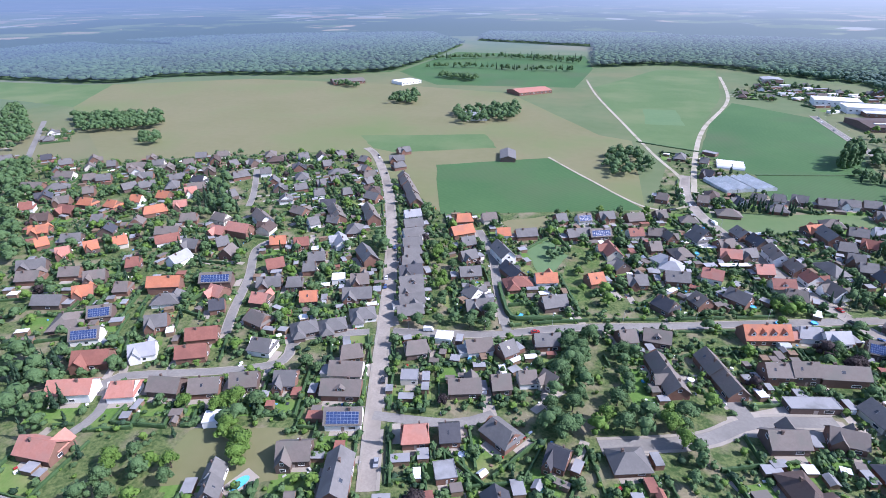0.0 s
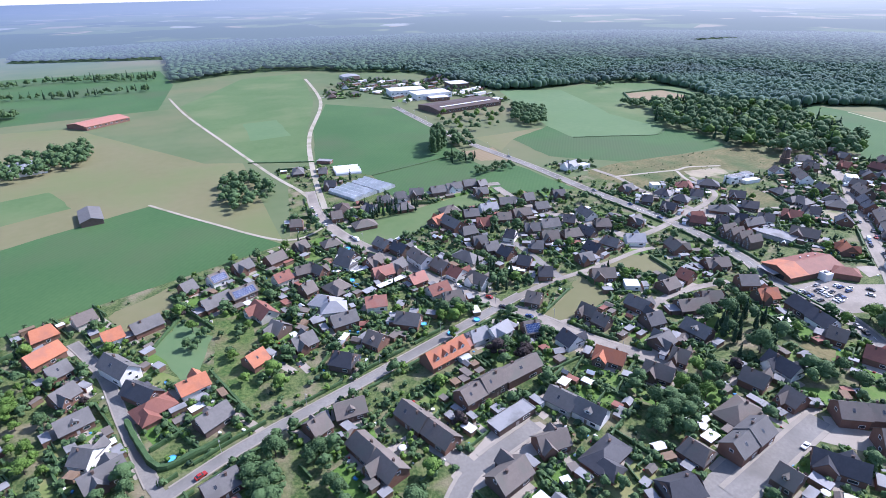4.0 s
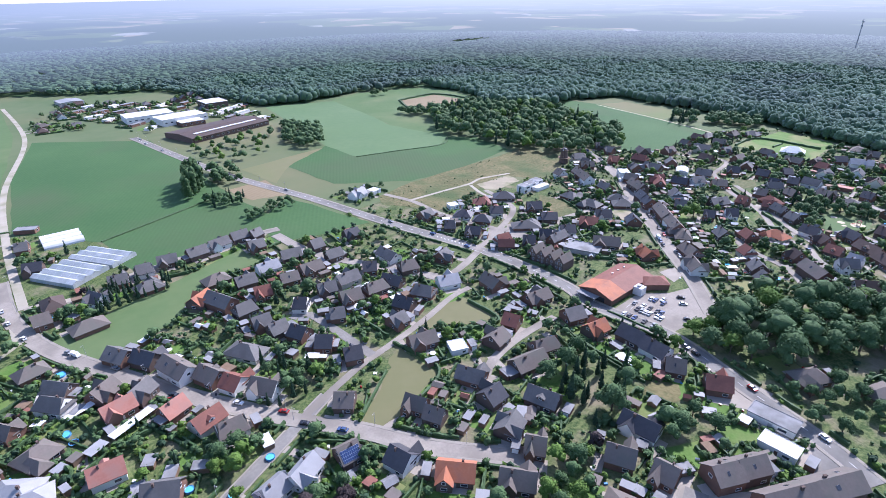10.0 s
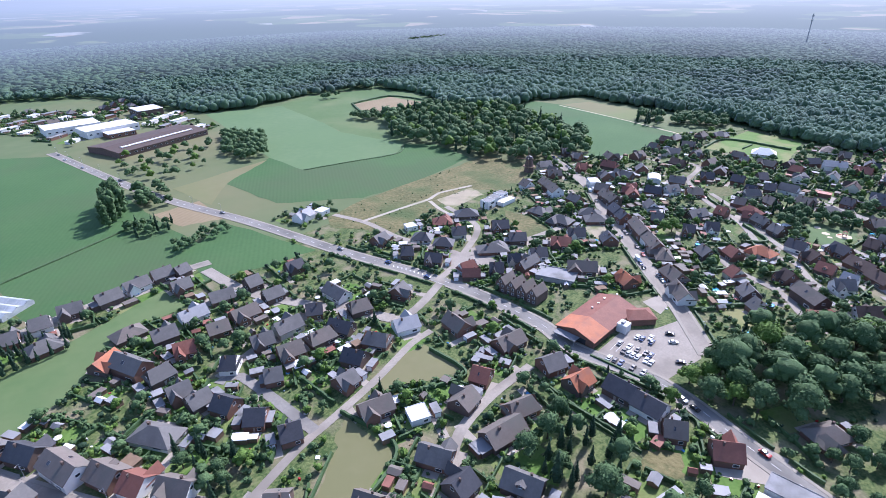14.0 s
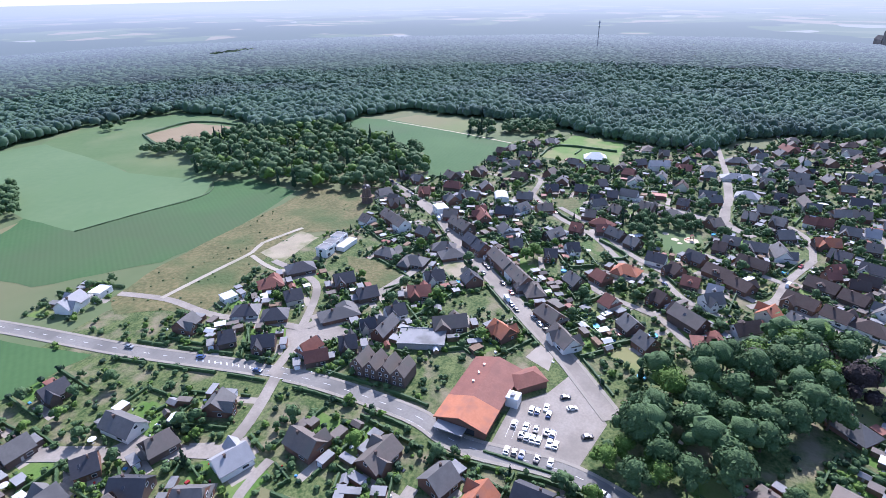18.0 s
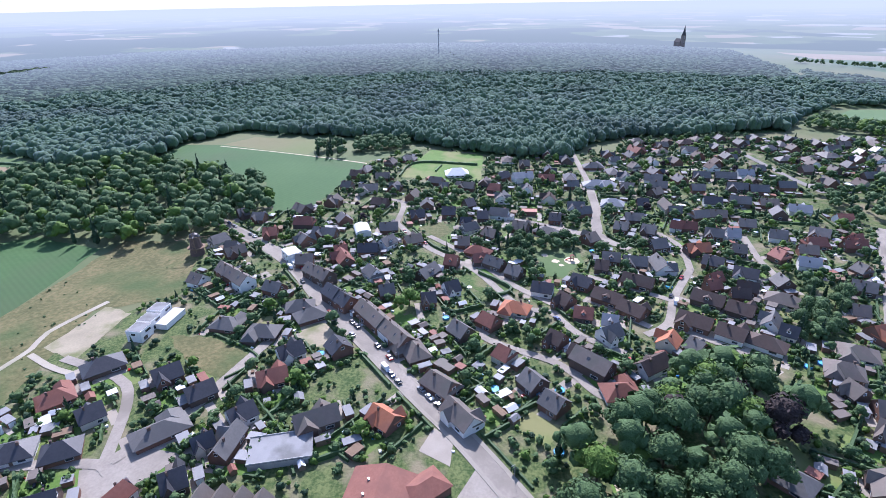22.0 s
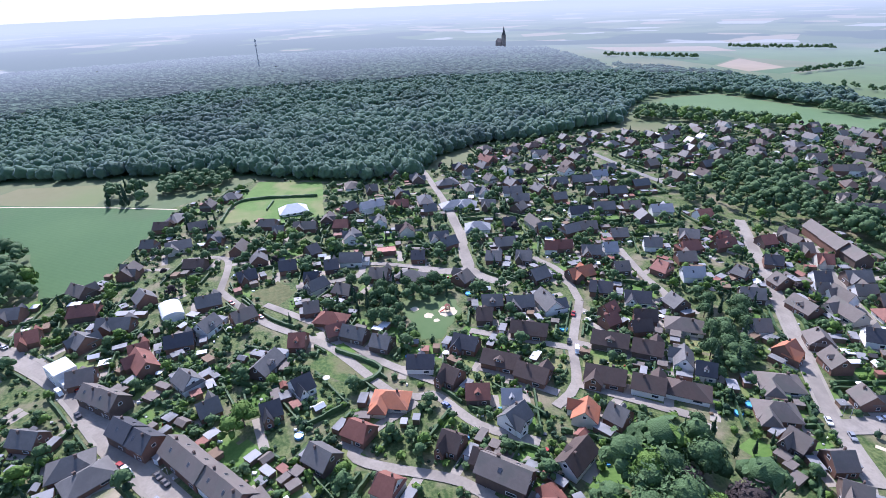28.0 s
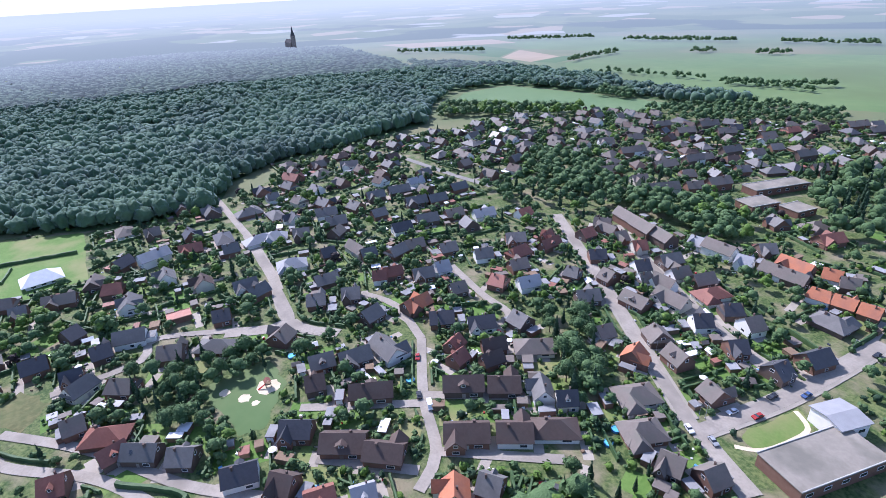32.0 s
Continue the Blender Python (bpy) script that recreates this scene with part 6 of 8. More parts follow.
def canopy(seed, flakes, size, fine=2):
    """A forest crown seen from above: one rough dome of clumps."""
    r = np.random.RandomState(seed)
    bm = bmesh.new()
    bmesh.ops.create_icosphere(bm, subdivisions=fine, radius=1.0)
    V = np.array([v.co[:] for v in bm.verts])
    F = np.array([[v.index for v in f.verts] for f in bm.faces])
    bm.free()
    bump = np.array([noise.noise(Vector(v) * 2.3 + Vector((seed * 3.1, 0, 0))) for v in V])
    if fine > 2:
        bump += 0.75 * np.array([noise.noise(Vector(v) * 6.0 + Vector((0, seed * 1.7, 0))) for v in V])
    V = V * (1 + 0.45 * bump[:, None])
    low = V[:, 2] < -0.75
    F = F[~low[F].any(1)]
    V = V * (0.5, 0.5, 0.42) + (0, 0, 0.57)
    add_v, add_f = [V], [F]
    for _ in range(flakes):
        p = V[r.randint(len(V))]
        d = (p - (0, 0, 0.5)) / np.linalg.norm(p - (0, 0, 0.5))
        a = np.cross(d, r.normal(size=3))
        a /= np.linalg.norm(a)
        b = np.cross(d, a)
        s = size * r.uniform(0.6, 1.3)
        k = sum(len(v) for v in add_v)
        add_v.append(np.array([p - a * s, p + b * s * 0.7 + d * s * 0.3, p + a * s, p - b * s * 0.7 + d * s * 0.3]))
        add_f.append(np.array([(0, 1, 2), (0, 2, 3)]) + k)
    return np.concatenate(add_v), np.concatenate(add_f)


def lobes_for(kind, r):
    if kind == "needle":
        return [(0, 0, 0.25 + 0.17 * i, 0.21 * (1 - 0.2 * i), 0.21 * (1 - 0.2 * i), 0.2) for i in range(5)]
    if kind == "poplar":
        return [(r.uniform(-0.03, 0.03), r.uniform(-0.03, 0.03), 0.3 + 0.2 * i, 0.13, 0.13, 0.2) for i in range(4)]
    n = r.choice((8, 9, 10))
    out = [(0, 0, 0.64, 0.3, 0.3, 0.3)]
    for i in range(n):
        a = 6.283 * i / n * 1.618 * 2 + r.uniform(-0.4, 0.4)
        d = r.uniform(0.16, 0.34)
        out.append((d * math.cos(a), d * math.sin(a), 0.82 - d * 1.15 + r.uniform(-0.09, 0.06), r.uniform(0.13, 0.2), r.uniform(0.13, 0.2), r.uniform(0.12, 0.18)))
    return out


TREE_WORDS = {"leaf": "broad green deciduous tree", "leaf_dark": "copper-leaved deciduous tree", "leaf_light": "light green deciduous tree", "needle": "dark green conifer", "poplar": "slender poplar"}


def pattern_tree(kind, seed):
    """A tree one unit high."""
    r = random.Random(seed)
    t = thing("tree", "%s with an uneven crown" % TREE_WORDS[kind], "tree")
    tr = Shape()
    tr.tube([(0, 0, -0.01), (0.005, 0, 0.06), (0.0, 0.006, 0.25), (0.01, 0, 0.5)], [0.035, 0.024, 0.02, 0.012], 7)
    for i in range(4):
        a = 1.57 * i + r.uniform(-0.4, 0.4)
        tr.tube([(0, 0, 0.22), (0.1 * math.cos(a), 0.1 * math.sin(a), 0.36), (0.2 * math.cos(a), 0.2 * math.sin(a), 0.52)], [0.014, 0.01, 0.005], 5)
    part("trunk", tr, M["bark"], t)
    fl, sz = (380, 0.036) if kind in ("needle", "poplar") else (540, 0.042)
    v, f = leafy(lobes_for(kind, r), fl, sz, seed)
    me = mesh_of("crown", v.tolist(), f.tolist(), M["leaf" if kind == "poplar" else kind])
    me.polygons.foreach_set("use_smooth", np.ones(len(me.polygons), bool))
    part("crown", me, None, t)
    return t


def swarm(name, place, protos, mat, label):
    """Many plants as one mesh. place: rows of x, y, z, width, height; protos: unit plants."""
    V, F, base = [], [], 0
    r = np.random.RandomState(5)
    for x, y, z, w, h in place:
        v, f = protos[r.randint(len(protos))]
        a = r.uniform(0, 6.283)
        c, s = math.cos(a) * w, math.sin(a) * w
        V.append(np.stack([v[:, 0] * c - v[:, 1] * s + x, v[:, 0] * s + v[:, 1] * c + y, v[:, 2] * h + z], 1))
        F.append(f + base)
        base += len(v)
    V, F = np.concatenate(V), np.concatenate(F)
    me = bpy.data.meshes.new(name)
    me.vertices.add(len(V))
    me.vertices.foreach_set("co", V.astype(np.float32).ravel())
    me.loops.add(len(F) * 3)
    me.loops.foreach_set("vertex_index", F.astype(np.int32).ravel())
    me.polygons.add(len(F))
    me.polygons.foreach_set("loop_start", np.arange(0, len(F) * 3, 3, dtype=np.int32))
    me.polygons.foreach_set("use_smooth", np.ones(len(F), bool))
    me.materials.append(mat)
    me.update()
    return tagged(new(name, me), label, "plants", "", "stuff")


TREES = []  # x, y, height, kind
rnd = random.Random(3)
for poly, kinds, step, hmin, hmax in GROVES:
    xs, ys = [p[0] for p in poly], [p[1] for p in poly]
    y = min(ys)
    while y < max(ys):
        x = min(xs)
        while x < max(xs):
            px, py = x + rnd.uniform(-0.35, 0.35) * step, y + rnd.uniform(-0.35, 0.35) * step
            if inside(poly, np.array(px), np.array(py)):
                i, j = cell(px, py)
                if not (0 <= i < GH and 0 <= j < GW) or grid[i, j] not in (ROAD, HOUSE, FIELD):
                    TREES.append((px, py, rnd.uniform(hmin, hmax), rnd.choice(kinds.split())))
            x += step
        y += step

# ---------------------------------------------------------------- gardens round the houses
lawns, drives, outb = Shape(), Shape(), Shape()
outroof = {k: Shape() for k in ("white_felt", "felt", "b", "wood", "l", "r")}
clutter = {k: Shape() for k in ("canvas", "frame", "wood", "concrete", "pane", "pool_blue", "car3")}
HEDGES, SHEDS, GARAGES, SHRUBS = [], [], [], []
rnd = random.Random(8)


def clear_run(x0, y0, x1, y1, margin=0):
    n = max(2, int(math.dist((x0, y0), (x1, y1))))
    return [free(x0 + (x1 - x0) * k / n, y0 + (y1 - y0) * k / n) for k in range(n + 1)]


def patch(shape, x, y, c, s, u0, v0, u1, v1, z):
    if (u1 - u0) * (v1 - v0) < 0:
        u0, u1 = u1, u0
    shape.add([(x + u * c - v * s, y + u * s + v * c, z) for u, v in ((u0, v0), (u1, v0), (u1, v1), (u0, v1))], [(0, 1, 2, 3)])


for hi, (x, y, L, W, ang, roof, kind, near, wall) in enumerate(PLACED):
    c, s = math.cos(radians(ang)), math.sin(radians(ang))
    d, q = min((math.dist((x, y), q), q) for ln in LINES.values() for q in ln[::2])
    v_road = -(q[0] - x) * s + (q[1] - y) * c
    side = 1 if v_road > 0 else -1
    gz = 0.018 + 0.00002 * hi
    # lawn behind, paved drive and terrace
    for _ in range(3):
        u0 = rnd.uniform(-L / 2 - 5, 1)
        patch(lawns, x, y, c, s, u0, -side * (W / 2 + rnd.uniform(1, 3)), u0 + rnd.uniform(7, 13), -side * (W / 2 + rnd.uniform(9, 15)), gz + rnd.uniform(0, 0.008))
    patch(drives, x, y, c, s, -L / 2 + rnd.uniform(0, 3), -side * W / 2, L / 2 - rnd.uniform(0, 4), -side * (W / 2 + rnd.uniform(2, 4)), gz + 0.012)
    if d < 45:
        us = rnd.choice((-1, 1)) * (L / 2 + 2)
        patch(drives, x, y, c, s, us - 1.8, side * (W / 2 - 6), us + 1.8, side * min(max(abs(v_road), W / 2 + 3), W / 2 + 14), gz + 0.013)
        if rnd.random() < 0.7:
            gx, gy = x + us * 1.25 * c, y + us * 1.25 * s
            if free(gx + 2 * c, gy + 2 * s) and free(gx, gy) and near:
                GARAGES.append((gx, gy, ang + (0 if side < 0 else 180)))
                mark_disc(gx, gy, 3.5, HOUSE)
    if near and rnd.random() < 0.75:
        u, v = rnd.uniform(-L / 2 - 4, L / 2 + 4), -side * (W / 2 + rnd.uniform(9, 15))
        sx, sy = x + u * c - v * s, y + u * s + v * c
        if all(free(sx + a, sy + b) for a, b in ((0, 0), (2.5, 0), (-2.5, 0), (0, 2.5), (0, -2.5))):
            SHEDS.append((sx, sy, ang + rnd.choice((0, 90)), rnd.uniform(0.8, 1.4), rnd.choice("abcd")))
            mark_disc(sx, sy, 2.5, HOUSE)
    for us in (-1, 1):
        if rnd.random() < 0.85:
            HEDGES.append((x, y, c, s, us * (L / 2 + rnd.uniform(3.5, 6)), -side * (W / 2 + 16), us, side * (W / 2 + 4), 0))
    if rnd.random() < 0.7:
        HEDGES.append((x, y, c, s, -L / 2 - 5, -side * (W / 2 + rnd.uniform(13, 17)), 0, L / 2 + 5, 1))
    back = -side * (W / 2 + 14)
    for k in range(40 if near else 18):
        t = rnd.random()
        if k % 3 == 0:
            u, v = rnd.uniform(-L / 2 - 5, L / 2 + 5), back + rnd.gauss(0, 1.0)
        elif k % 3 == 1:
            u, v = rnd.choice((-1, 1)) * (L / 2 + 4.6) + rnd.gauss(0, 0.8), side * (W / 2 + 4) + (back - side * (W / 2 + 4)) * t
        else:
            u, v = rnd.uniform(-L / 2 - 4, L / 2 + 4), rnd.choice((-1, 1)) * (W / 2 + rnd.uniform(1.5, 8))
        px, py = x + u * c - v * s, y + u * s + v * c
        if free(px, py) and free(px + 0.8, py) and free(px, py + 0.8):
            big_ = rnd.random() < 0.42
            SHRUBS.append((px, py, rnd.uniform(2.4, 4.6) if big_ else rnd.uniform(0.9, 2.4), rnd.uniform(2.0, 4.5) if big_ else rnd.uniform(0.6, 1.9)))
    # small outbuildings, terraces and garden furniture
    for _ in range(3 if near else 2):
        u, v = rnd.uniform(-L / 2 - 5, L / 2 + 5), -side * (W / 2 + rnd.uniform(1.8, 13))
        px, py = x + u * c - v * s, y + u * s + v * c
        w_, l_, h_ = rnd.uniform(1.2, 2.2), rnd.uniform(1.5, 3.4), rnd.uniform(2.0, 2.6)
        if free(px, py) and free(px + 1.5, py) and free(px, py + 1.5) and free(px - 1.5, py) and free(px, py - 1.5):
            m_ = pose(px, py, 0, 0, 0, ang + rnd.choice((0, 90)))
            outb.box(-l_, -w_, 0, l_, w_, h_, 0, m_)
            outroof[rnd.choice(("white_felt", "felt", "felt", "b", "b", "wood", "l", "felt", "r"))].box(-l_ - 0.2, -w_ - 0.2, h_, l_ + 0.2, w_ + 0.2, h_ + 0.15, 0.04, m_)
            mark_disc(px, py, 2.4, HOUSE)
    for _ in range(5 if near else 2):
        u, v = rnd.uniform(-L / 2 - 4, L / 2 + 4), rnd.choice((-side, -side, side)) * (W / 2 + rnd.uniform(0.8, 9))
        px, py = x + u * c - v * s, y + u * s + v * c
        if free(px, py):
            q_ = rnd.uniform(0.3, 0.9)
            clutter[rnd.choice(("canvas", "frame", "wood", "concrete", "pane", "pool_blue", "car3", "frame"))].box(-q_, -q_ * rnd.uniform(0.4, 1), 0, q_, q_ * rnd.uniform(0.4, 1), rnd.uniform(0.3, 1.0), 0.08, pose(px, py, 0, 0, 0, rnd.uniform(0, 180)))
    for _ in range(3 if near else 9 if x > 560 else 6):
        a, rr_ = rnd.uniform(0, 6.283), rnd.uniform(9, 19)
        px, py = x + rr_ * math.cos(a), y + rr_ * math.sin(a)
        if rnd.random() < 0.75 and free(px, py) and all(free(px + u, py + v) for u, v in ((2, 0), (-2, 0), (0, 2), (0, -2))):
            TREES.append((px, py, rnd.uniform(4.5, 9.5), rnd.choice(("leaf", "leaf", "leaf", "leaf_light", "needle", "leaf_dark" if rnd.random() < 0.3 else "leaf"))))
# planting between the gardens, in drifts
hx, hy = [p[0] for p in HULL], [p[1] for p in HULL]
for gx in np.arange(min(hx), max(hx), 3.2):
    for gy in np.arange(min(hy), max(hy), 3.2):
        px, py = gx + rnd.uniform(-1.4, 1.4), gy + rnd.uniform(-1.4, 1.4)
        if not (free(px, py) and free(px + 1, py) and free(px, py + 1)):
            continue
        drift = noise.noise((px * 0.06, py * 0.06, 3.0))
        if rnd.random() < 0.34 + 0.55 * drift and inside(HULL, np.array(px), np.array(py)):
            if inside(CORE, np.array(px), np.array(py)) or rnd.random() < 0.5:
                w_ = rnd.uniform(1.5, 4.2)
                SHRUBS.append((px, py, w_, w_ * rnd.uniform(0.5, 1.1)))
                if rnd.random() < 0.05 and free(px + 2, py + 2) and free(px - 2, py - 2):
                    TREES.append((px, py, rnd.uniform(5, 10.5), rnd.choice(("leaf", "leaf", "leaf", "leaf_light", "needle"))))
# street trees
for nm, ln in LINES.items():
    for k in range(6, len(ln) - 6, 5):
        ax, ay = ln[k + 1][0] - ln[k - 1][0], ln[k + 1][1] - ln[k - 1][1]
        q_ = math.hypot(ax, ay) or 1
        for sd in (-1, 1):
            px, py = ln[k][0] - ay / q_ * sd * 6.3, ln[k][1] + ax / q_ * sd * 6.3
            if rnd.random() < (0.5 if nm == "street_cross" else 0.22) and inside(HULL, np.array(px), np.array(py)) and free(px, py) and free(px + 1.5, py) and free(px - 1.5, py):
                TREES.append((px, py, rnd.uniform(4.5, 8.5), rnd.choice(("leaf", "leaf", "leaf_light"))))
setting("lawn", lawns, M["lawn"], "mown lawns in the gardens", "stuff")
setting("driveway", drives, M["slabs"], "paved drives and terraces round the houses", "stuff")
setting("outbuildings", outb, M["wood"], "small wooden and brick outbuildings in the gardens", "stuff")
for k, sh in outroof.items():
    setting("outbuilding_roofs", sh, M[k], "flat roofs of the garden outbuildings", "stuff")
for k, sh in clutter.items():
    setting("garden_furniture", sh, M[k], "benches, tables, boxes and toys in the gardens", "stuff")

# hedges: the nearest as things, the rest as one
far_hedge, hedge_count = Shape(), 0
for x, y, c, s, u, v, us, e, across in HEDGES:
    a = (x + u * c - v * s, y + u * s + v * c)
    b = (x + e * c - v * s, y + e * s + v * c) if across else (x + u * c - e * s, y + u * s + e * c)
    ok = clear_run(*a, *b)
    n = len(ok) - 1
    run = []
    hgt, wid = rnd.uniform(1.2, 2.2), rnd.uniform(0.7, 1.2)
    for k in range(n + 2):
        if k <= n and ok[k]:
            run.append((a[0] + (b[0] - a[0]) * k / n, a[1] + (b[1] - a[1]) * k / n))
            continue
        if len(run) > 4:
            line = run[::2]
            nn = normals(line)
            tgt = Shape() if hedge_count < 280 and inside(CORE, np.array(x), np.array(y)) else far_hedge
            k0 = len(tgt.v)
            for (px, py), (na, nb) in zip(line, nn):
                h2, w2 = hgt * rnd.uniform(0.85, 1.12), wid * rnd.uniform(0.8, 1.2)
                tgt.v += [(px + na * w2 / 2 * o, py + nb * w2 / 2 * o, z) for o, z in ((-1.1, 0), (-1.05, h2 * 0.6), (-0.7, h2), (0.7, h2 * rnd.uniform(0.93, 1.05)), (1.05, h2 * 0.6), (1.1, 0))]
            for i in range(len(line) - 1):
                tgt.f += [(k0 + i * 6 + j, k0 + i * 6 + j + 1, k0 + i * 6 + j + 7, k0 + i * 6 + j + 6) for j in range(5)]
            m0 = k0 + (len(line) - 1) * 6
            tgt.f += [tuple(k0 + j for j in range(6)), tuple(m0 + j for j in range(5, -1, -1))]
            if tgt is not far_hedge:
                tagged(new("hedge", tgt.mesh("hedge", M["hedge"])), "clipped green garden hedge", "hedge", "garden hedges")
                hedge_count += 1
        run = []
# hedges along the main streets
for nm, off in (("street_broad", 7.0), ("street_main", 6.0), ("street_strR", 6.6), ("street_millst", 6.8), ("street_cross", 5.6), ("street_village", 6.0), ("street_new1", 4.4), ("street_new4", 4.4), ("street_inner2", 5.4), ("street_wind", 4.0), ("street_spine", 4.0)):
    ln = smooth([p for n_, p, *_ in ROADS if n_ == nm][0], 2.0)
    nn = normals(ln)
    for sd in (-1, 1):
        run, hgt = [], rnd.uniform(1.0, 1.9)
        for k, ((px, py), (na, nb)) in enumerate(zip(ln, nn)):
            qx, qy = px + na * off * sd, py + nb * off * sd
            ok = free(qx, qy) and (nm != "street_broad" or qy < 440) and k % 17 not in (0, 1)
            if ok:
                run.append((qx, qy))
            if not ok or k == len(ln) - 1:
                if len(run) > 3:
                    tgt = Shape() if hedge_count < 300 else far_hedge
                    k0 = len(tgt.v)
                    for (ax, ay), (ma, mb) in zip(run, normals(run)):
                        h2, w2 = hgt * rnd.uniform(0.85, 1.12), rnd.uniform(0.8, 1.3)
                        tgt.v += [(ax + ma * w2 / 2 * o, ay + mb * w2 / 2 * o, z) for o, z in ((-1.1, 0), (-1.05, h2 * 0.6), (-0.7, h2), (0.7, h2), (1.05, h2 * 0.6), (1.1, 0))]
                    for i in range(len(run) - 1):
                        tgt.f += [(k0 + i * 6 + j, k0 + i * 6 + j + 1, k0 + i * 6 + j + 7, k0 + i * 6 + j + 6) for j in range(5)]
                    m0 = k0 + (len(run) - 1) * 6
                    tgt.f += [tuple(k0 + j for j in range(6)), tuple(m0 + j for j in range(5, -1, -1))]
                    if tgt is not far_hedge:
                        tagged(new("hedge", tgt.mesh("hedge", M["hedge"])), "clipped green hedge along the street", "hedge", "street hedges")
                        hedge_count += 1
                run = []
HEDGE_LINES = (
    ([(-26, 288), (-20, 272), (-12, 257), (0, 259), (13, 264)], 2.4, 2.0), ([(7, 307), (14, 290), (22, 270)], 1.8, 1.4),
    ([(-20, 340), (-9, 364)], 1.6, 1.2), ([(214, 322), (215, 291), (189, 282)], 1.8, 1.4), ([(198, 308), (170, 291)], 1.4, 1.0),
    ([(238, 310), (264, 297), (268, 322)], 1.8, 1.3), ([(398, 599), (440, 585), (491, 568), (521, 588)], 0.7, 1.2),
    ([(630, 800), (703, 797), (704, 719), (632, 711), (597, 733), (630, 800)], 2.2, 2.6), 
    ([(404, 352), (420, 344), (436, 373)], 1.2, 1.0), ([(380, 325), (404, 316), (429, 309)], 1.6, 1.3), ([(312, 262), (311, 231)], 0.9, 1.0),
    ([(150, 560), (256, 592)], 1.0, 1.5), ([(108, 628), (45, 652)], 1.0, 1.6),
    ([(696, 331), (742, 322), (738, 262)], 2.0, 1.6), ([(715, 300), (735, 297)], 1.5, 1.2), ([(512, 248), (494, 229), (484, 240)], 2.0, 1.6),
)
for pts, hgt, wid in HEDGE_LINES:
    run, tgt = smooth(pts, 3.0), Shape()
    for (ax, ay), (ma, mb) in zip(run, normals(run)):
        h2, w2 = hgt * rnd.uniform(0.85, 1.15), wid * rnd.uniform(0.8, 1.25)
        tgt.v += [(ax + ma * w2 / 2 * o, ay + mb * w2 / 2 * o, z) for o, z in ((-1.1, 0), (-1.05, h2 * 0.6), (-0.7, h2), (0.7, h2 * rnd.uniform(0.9, 1.05)), (1.05, h2 * 0.6), (1.1, 0))]
    for i in range(len(run) - 1):
        tgt.f += [(i * 6 + j, i * 6 + j + 1, i * 6 + j + 7, i * 6 + j + 6) for j in range(5)]
    tgt.f += [tuple(range(6)), tuple((len(run) - 1) * 6 + j for j in range(5, -1, -1))]
    tagged(new("hedge", tgt.mesh("hedge", M["hedge"])), "clipped green hedge round a plot of grass", "hedge", "plot hedges")
setting("far_hedges", far_hedge, M["hedge"], "clipped green hedges between the gardens", "stuff")

# shrubs
bush = [leafy([(0, 0, 0.45, 0.45, 0.42, 0.46)], 6, 0.25, 40 + k) for k in range(8)]
third = len(SHRUBS) // 3
rnd.shuffle(SHRUBS)
for nm, sub, mt, lb in (("shrubs", SHRUBS[: 2 * third], "leaf", "green shrubs in the gardens"), ("light_shrubs", SHRUBS[2 * third : int(2.6 * third)], "leaf_light", "light green shrubs in the gardens"), ("evergreen_shrubs", SHRUBS[int(2.6 * third) :], "needle", "dark evergreen shrubs in the gardens")):
    swarm(nm, [(x, y, 0, w, h) for x, y, w, h in sub], bush, M[mt], lb)

# trees: the first in the village as things, the rest as woods
T_PATTERN = {(k, i): pattern_tree(k, 60 + 7 * i + len(k)) for k in ("leaf", "leaf_light", "leaf_dark", "needle", "poplar") for i in range(3)}
thing_trees, rest = 0, {}
for k, (x, y, h, kind) in enumerate(TREES):
    wide = h * (rnd.uniform(0.55, 0.75) if kind == "needle" else 1.0 if kind == "poplar" else rnd.uniform(0.85, 1.15))
    if thing_trees < 240 and inside(CORE, np.array(x), np.array(y)) and k % 3 != 1:
        ob = place(T_PATTERN[kind, k % 3], pose(x, y, 0, 0, 0, rnd.uniform(0, 360)) @ Matrix.Diagonal((wide, wide, h, 1)))
        thing_trees += 1
    else:
        rest.setdefault(kind, []).append((x, y, 0, wide, h))
TREE_SHAPES = {}
for kind, rows_ in rest.items():
    TREE_SHAPES[kind] = [leafy(lobes_for(kind, random.Random(90 + i))[:7], 34, 0.095, 90 + i) for i in range(5)]
    swarm({"leaf": "broadleaf_trees", "leaf_light": "light_trees", "leaf_dark": "copper_trees", "needle": "conifers", "poplar": "poplars"}[kind], rows_, TREE_SHAPES[kind], M["leaf" if kind == "poplar" else kind], "%ss among the houses and fields" % TREE_WORDS[kind])
for p in T_PATTERN.values():
    park_away(p)

# tufts on the heath, trees in the open country
tufts = []
for fx, fy in ((340, 490), (491, 493), (540, 440), (400, 470), (440, 465), (360, 450)):
    for _ in range(16):
        tufts.append((fx + rnd.gauss(0, 22), fy + rnd.gauss(0, 13), 0, rnd.uniform(0.7, 2.0), rnd.uniform(0.5, 1.5)))
tufts = [t for t in tufts if inside([(340, 490), (381, 496), (491, 493), (540, 492), (540, 432), (469, 416), (352, 432), (330, 474)], np.array(t[0]), np.array(t[1]))]
swarm("heath_shrubs", tufts, bush, M["leaf"], "low shrubs in the tall dry grass")

